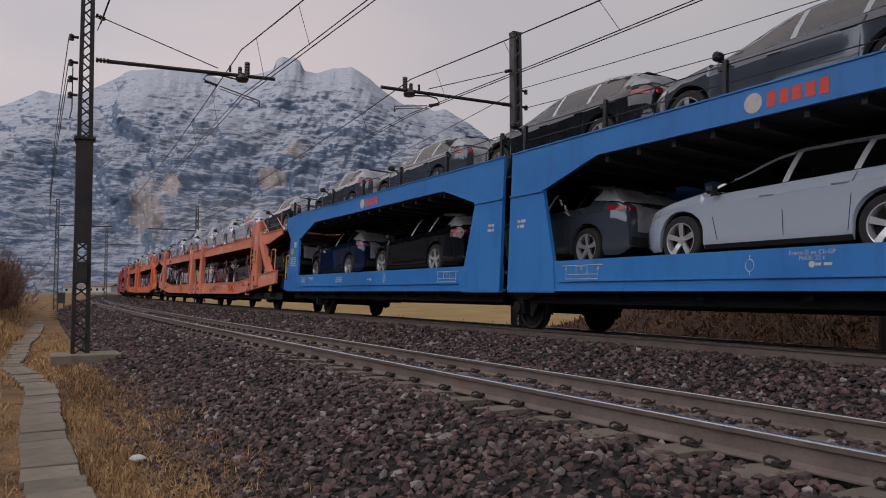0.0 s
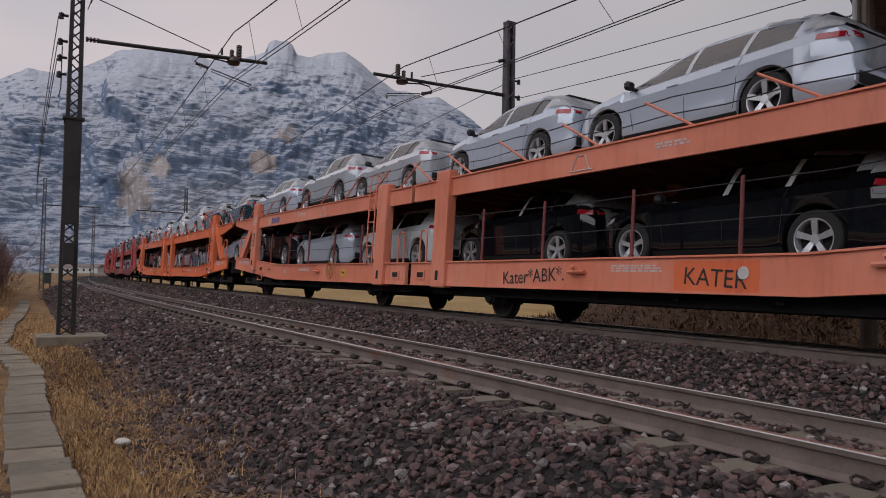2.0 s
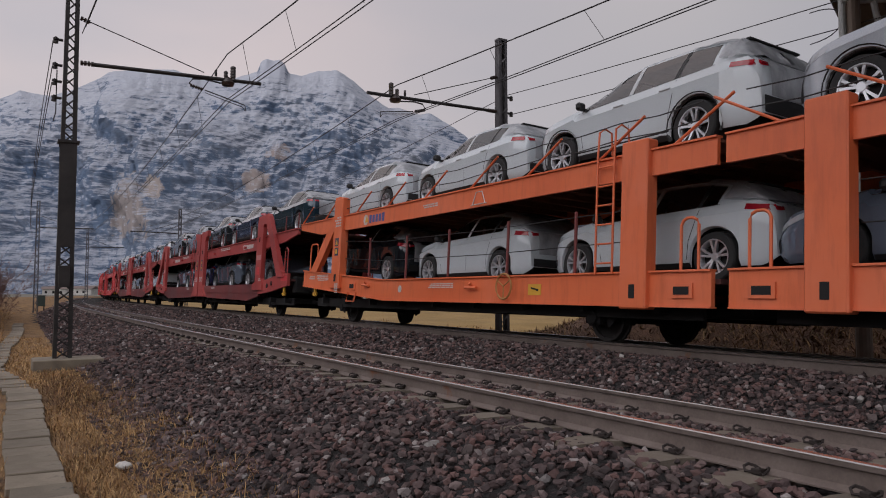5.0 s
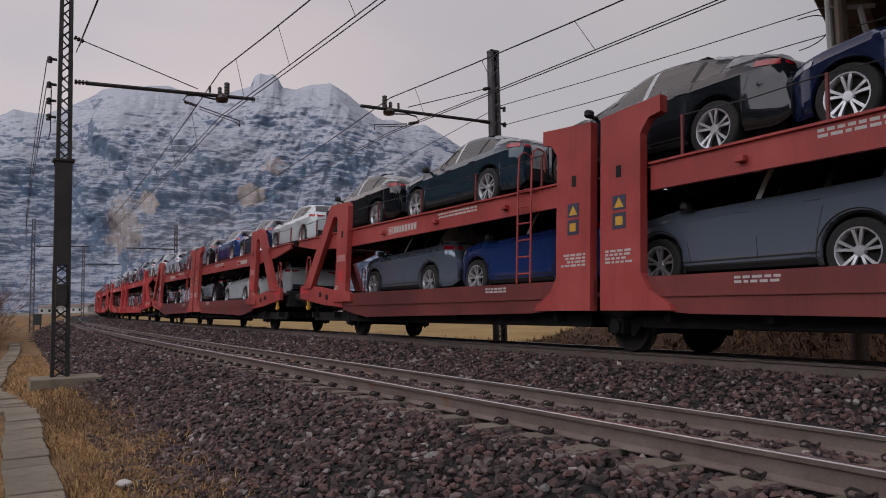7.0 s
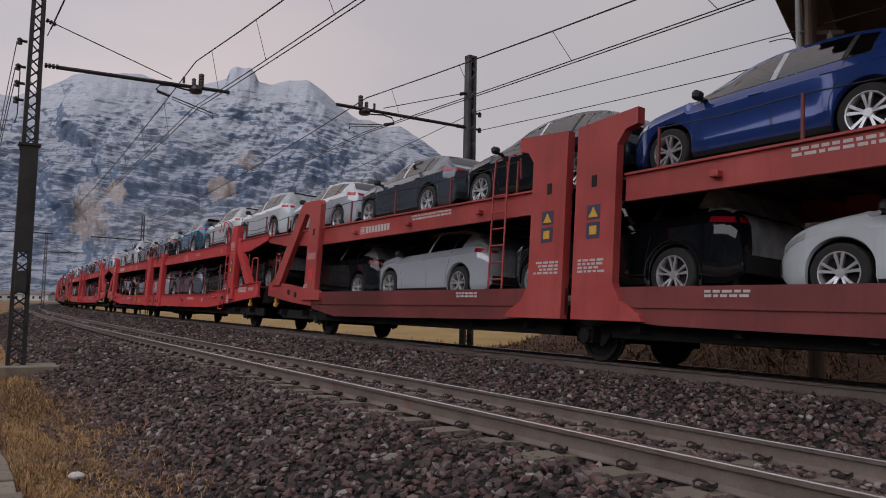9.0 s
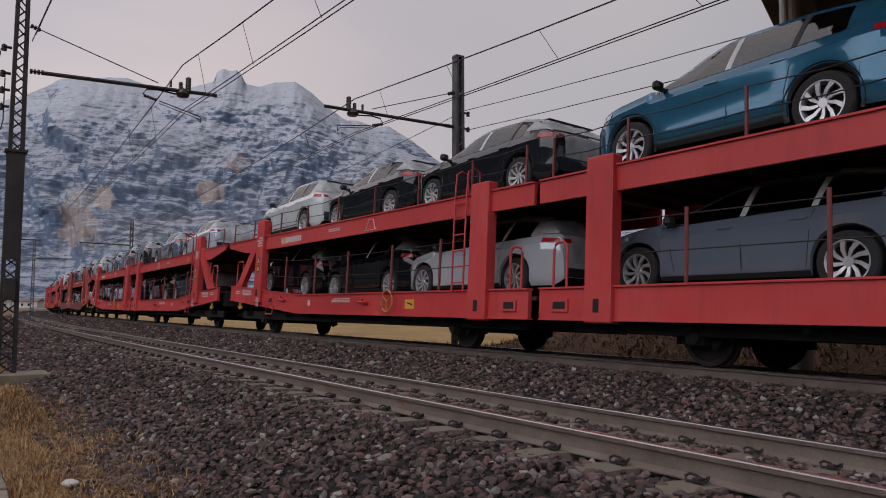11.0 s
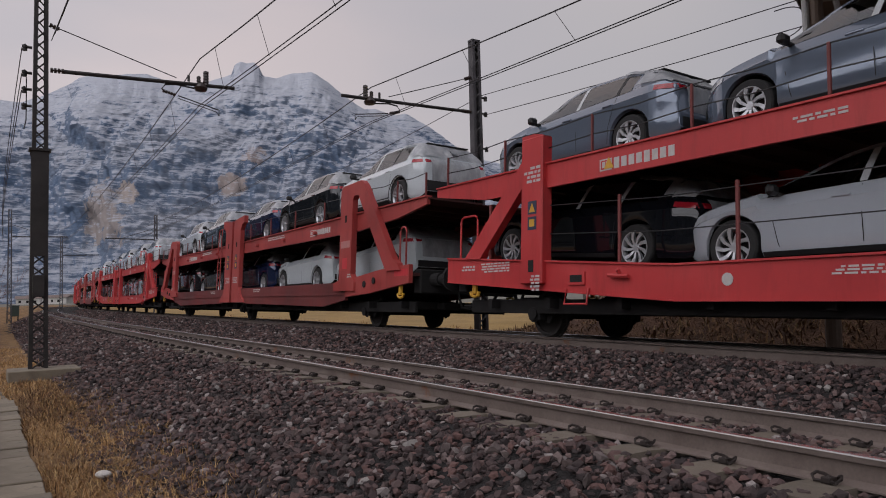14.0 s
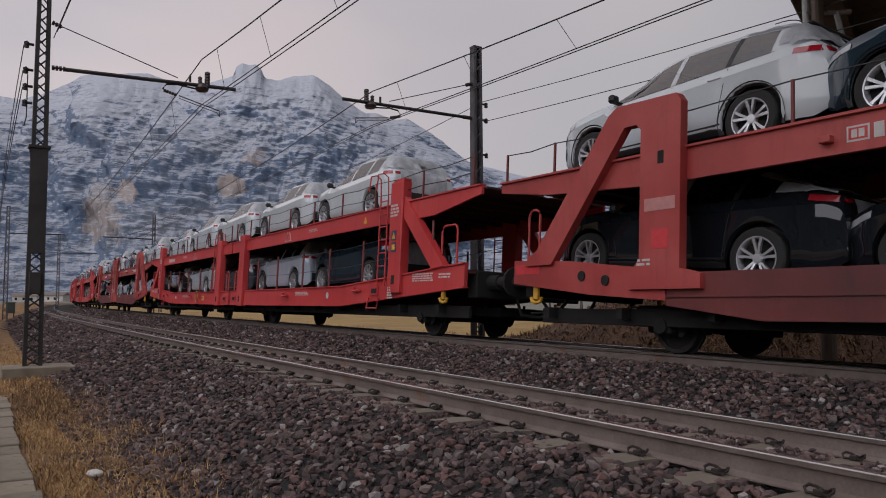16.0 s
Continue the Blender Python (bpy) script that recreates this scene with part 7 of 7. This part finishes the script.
# ---- road bridge over the line ----
M_BRIDGE = surface("stained_bridge_concrete", (0.07, 0.06, 0.052), (0.14, 0.12, 0.105), 0.8, 0.9, 0, 25, 0.3, 0.01, spots=((0.04, 0.03, 0.025), 0.7, 0.57))
M_ABUT = surface("pale_abutment_concrete", (0.26, 0.26, 0.26), (0.36, 0.36, 0.355), 0.8, 0.9, 0, 30, 0.25, 0.006, spots=((0.15, 0.14, 0.13), 0.9, 0.6))
bridge = new("road_bridge")
bridge.matrix_basis = pose(10.0, 17.1, 0, 0, 0, math.degrees(math.atan2(0.8, 0.6)))
bm = bmesh.new()
box(bm, -15, -7.0, 7.25, 14, 0.0, 7.9, 0.03)
part("deck", bm, M_BRIDGE, bridge)
for y in (-0.75, -2.6, -4.5, -6.4):
    bm = bmesh.new()
    prism(bm, [(-15, 6.85), (3.8, 6.85), (3.8, 7.25), (-15, 7.25)], y - 0.28, y + 0.28)
    part("girder", bm, M_BRIDGE, bridge)
bm = bmesh.new()
box(bm, -15, -0.22, 7.9, 14, 0.0, 8.9, 0.03)
part("parapet", bm, M_BRIDGE, bridge)
bm = bmesh.new()
box(bm, 3.9, -7.0, 1.5, 4.9, -0.3, 6.39, 0.03)
part("abutment", bm, M_ABUT, bridge, "pale concrete abutment wall")
bm = bmesh.new()
box(bm, 3.3, -7.0, 6.4, 5.2, -0.2, 6.84, 0.03)
part("bearing_shelf", bm, M_BRIDGE, bridge)
tagged(bridge, "stained concrete road bridge over the tracks with an abutment", "bridge")


# ---- thicket, bare trees, fence, far buildings ----
M_TWIG = island_material("reddish_twigs", [(0.0, (0.06, 0.028, 0.022)), (0.5, (0.12, 0.055, 0.042)), (1.0, (0.17, 0.10, 0.07))], 0.9, 20, 0.1)
M_BARK = surface("grey_bark", (0.05, 0.042, 0.038), (0.10, 0.085, 0.075), 6, 0.9, 0, 40, 0.4, 0.01)


def shrub_mesh(gen, stems, height, spread):
    vs, fs = [], []

    def strip(p, q, w):
        d = np.cross(q - p, gen.normal(size=3))
        d = d / (np.linalg.norm(d) + 1e-9) * w
        k = len(vs)
        vs.extend([p - d, p + d, q + d * 0.5, q - d * 0.5])
        fs.append((k, k + 1, k + 2, k + 3))

    for _ in range(stems):
        p = np.array([gen.normal(0, spread * 0.5), gen.normal(0, spread * 0.5), 0.0])
        v = np.array([gen.normal(0, 0.25), gen.normal(0, 0.25), 1.0])
        h = height * gen.uniform(0.5, 1.1)
        for k in range(5):
            q = p + v / np.linalg.norm(v) * h / 5
            strip(p, q, 0.018 * (1 - k / 6))
            for _ in range(3):
                b = p + (q - p) * gen.uniform()
                w = v + gen.normal(0, 0.7, 3)
                e = b + w / np.linalg.norm(w) * h * gen.uniform(0.1, 0.28)
                strip(b, e, 0.008)
                for _ in range(2):
                    w2 = w + gen.normal(0, 0.6, 3)
                    b2 = b + (e - b) * gen.uniform(0.3, 1)
                    strip(b2, b2 + w2 / np.linalg.norm(w2) * h * gen.uniform(0.05, 0.14), 0.005)
            p = q
            v = v + gen.normal(0, 0.18, 3) * np.array([1, 1, 0.3])
    return [tuple(x) for x in vs], fs


def build_thicket():
    gen = np.random.default_rng(21)
    protos = []
    for k in range(3):
        root = new("shrub")
        v, f = shrub_mesh(gen, 60, 2.5, 1.3)
        mesh_object("crown", v, f, M_TWIG, root)
        tagged(root, "leafless reddish-brown shrub in dry grass", "shrub", "thicket beside the line")
        protos.append(root)
    n = 0
    for k in range(110):
        d = gen.uniform(24, 52)
        tx = gen.uniform(-0.68, -0.525)
        x, y = tx * d, d
        j = int(np.argmin((LINE_X - x) ** 2 + (LINE_Y - y) ** 2))
        o = (x - LINE_X[j]) * math.cos(HEADING[j]) + (y - LINE_Y[j]) * math.sin(HEADING[j])
        if o > -5.5:
            continue
        z = float(ground_profile(np.array([S_AXIS[j]]), np.array([o]))[0])
        m = pose(x, y, z - 0.05, 0, 0, gen.uniform(0, 360))
        if n < 3:
            protos[n].matrix_basis = m
        else:
            copy_thing(protos[n % 3], m)
        n += 1


build_thicket()


def bare_tree(x, y, z, height, seed):
    gen = np.random.default_rng(seed)
    root = new("bare_tree")
    root.matrix_basis = pose(x, y, z)
    bm = bmesh.new()
    pts = [Vector((0, 0, 0))]
    for k in range(1, 7):
        pts.append(Vector((gen.normal(0, 0.08) * k * 0.4, gen.normal(0, 0.08) * k * 0.4, height * k / 7)))
    for k in range(6):
        tube(bm, [pts[k], pts[k + 1]], 0.11 * (1 - k / 7), 6)
    part("trunk", bm, M_BARK, root)
    bm = bmesh.new()
    for k in range(34):
        t = gen.uniform(0.25, 1.0)
        i = min(5, int(t * 6))
        p = pts[i].lerp(pts[i + 1], t * 6 - i)
        a = gen.uniform(0, 6.28)
        ln = height * 0.42 * (1.15 - t)
        v = Vector((math.cos(a), math.sin(a), gen.uniform(0.5, 1.2))).normalized()
        q = p + v * ln
        tube(bm, [p, p.lerp(q, 0.5) + Vector((0, 0, 0.05)), q], 0.025, 4)
        for _ in range(5):
            b = p.lerp(q, gen.uniform(0.3, 1))
            w = (v + Vector(gen.normal(0, 0.5, 3))).normalized()
            tube(bm, [b, b + w * ln * gen.uniform(0.2, 0.45)], 0.010, 3)
    part("crown", bm, M_BARK, root)
    return tagged(root, "leafless grey tree with fine bare twigs", "tree", "bare trees beyond the line")


for k, (tx, d, hgt) in enumerate(((0.245, 44, 7.0), (0.30, 38, 7.5), (0.275, 52, 8.0), (0.20, 60, 8.0))):
    bare_tree(tx * d, d, -0.9, hgt, 40 + k)

# a trackside cabinet and its rail
c0 = Vector((-30.4, 58.5, -0.7))
cab = new("trackside_cabinet")
cab.matrix_basis = pose(c0.x, c0.y, c0.z, 0, 0, mast_axis_yaw(33))
bm = bmesh.new()
box(bm, -0.3, -0.25, 0.55, 0.3, 0.25, 1.35, 0.03)
box(bm, -0.34, -0.29, 1.35, 0.34, 0.29, 1.41, 0.02)
part("housing", bm, plain("dull_green_paint", (0.035, 0.05, 0.04), 0.6), cab)
for sx in (-0.22, 0.22):
    bm = bmesh.new()
    box(bm, sx - 0.04, -0.15, -0.1, sx + 0.04, 0.15, 0.55, 0.005)
    part("leg", bm, M_MAST, cab)
tagged(cab, "dull green trackside cabinet on two legs", "cabinet")
M_HOUSE = surface("pale_far_wall", (0.40, 0.38, 0.36), (0.55, 0.53, 0.5), 0.2, 0.9, 0, 2, 0.1, 0.02)
M_ROOF = surface("far_roof", (0.13, 0.10, 0.09), (0.2, 0.15, 0.13), 0.3, 0.9, 0, 3, 0.1, 0.02)
for k, (tx, d, wd, hg) in enumerate(((-0.475, 620, 34, 8), (-0.44, 680, 22, 9), (-0.50, 560, 16, 7), (-0.41, 720, 40, 8), (-0.30, 600, 26, 8))):
    house = new("far_house")
    house.matrix_basis = pose(tx * d, d, -0.9, 0, 0, 10 * k)
    bm = bmesh.new()
    box(bm, -wd / 2, -6, 0, wd / 2, 6, hg * 0.7)
    part("wall", bm, M_HOUSE, house)
    bm = bmesh.new()
    a = [bm.verts.new(p) for p in ((-wd / 2 - 1, -7, hg * 0.7), (wd / 2 + 1, -7, hg * 0.7), (wd / 2 + 1, 7, hg * 0.7), (-wd / 2 - 1, 7, hg * 0.7), (-wd / 2 - 1, 0, hg), (wd / 2 + 1, 0, hg))]
    for idx in ((0, 1, 5, 4), (2, 3, 4, 5), (0, 4, 3), (1, 2, 5), (0, 3, 2, 1)):
        bm.faces.new([a[i] for i in idx])
    part("roof", bm, M_ROOF, house)
    for w in range(int(wd // 5)):
        bm = bmesh.new()
        x = -wd / 2 + 2.5 + w * 5
        box(bm, x - 0.8, -6.05, hg * 0.25, x + 0.8, -5.95, hg * 0.5)
        part("window", bm, M_UNDER, house)
    tagged(house, "pale low building across the valley floor", "building", "far buildings")


# ---- spray paint on one wagon ----
def graffiti():
    for ob, u, reach, flip, local in MOVING:
        if local is not None or not flip:
            continue
        if abs(u - 34.9) < 0.1:
            # the flipped half shows its other side, so the letters turn with it
            for words, size, x, z, mat, back in (("KATER", 0.30, 7.6, 0.62, M_GRAFFITI, (P_ORANGE_NEW, 1.2)), ("Kater*ABK*.", 0.30, 4.15, 0.62, M_GRAFFITI, None), ("OTER", 0.2, 10.0, 0.86, M_LETTER, None)):
                me = text_mesh(words, size)
                me.materials.clear()
                me.materials.append(mat)
                g = new("graffiti", me)
                g.parent = ob
                g.matrix_basis = pose(x, -HALF_W - 0.009, z, 90, 0, 0) @ pose(0, 0, 0, 0, 0, 3 if words[-1] == "." else -3)
                g["label"] = "sprayed graffiti letters"
                if back:
                    bm = bmesh.new()
                    side_plate(bm, x - back[1] / 2, x + back[1] / 2, z - 0.06, z + 0.30, -1, 0.004)
                    part("paint_patch", bm, back[0], ob)


graffiti()

# a pale stone lying in the verge
bm = bmesh.new()
bmesh.ops.create_icosphere(bm, subdivisions=2, radius=0.047)
for v in bm.verts:
    v.co = Vector((v.co.x * 1.5, v.co.y, v.co.z * 0.75)) * (1 + 0.25 * noise.noise(v.co * 18))
pale = finish("pale_stone", bm, surface("pale_limestone", (0.42, 0.40, 0.37), (0.58, 0.55, 0.51), 20, 0.9, 0, 60, 0.3, 0.004))
pale.matrix_basis = pose(-2.7, 6.56, -0.66, 0, 0, 30)
tagged(pale, "pale limestone lump in dry grass beside the ballast", "stone")
motions()
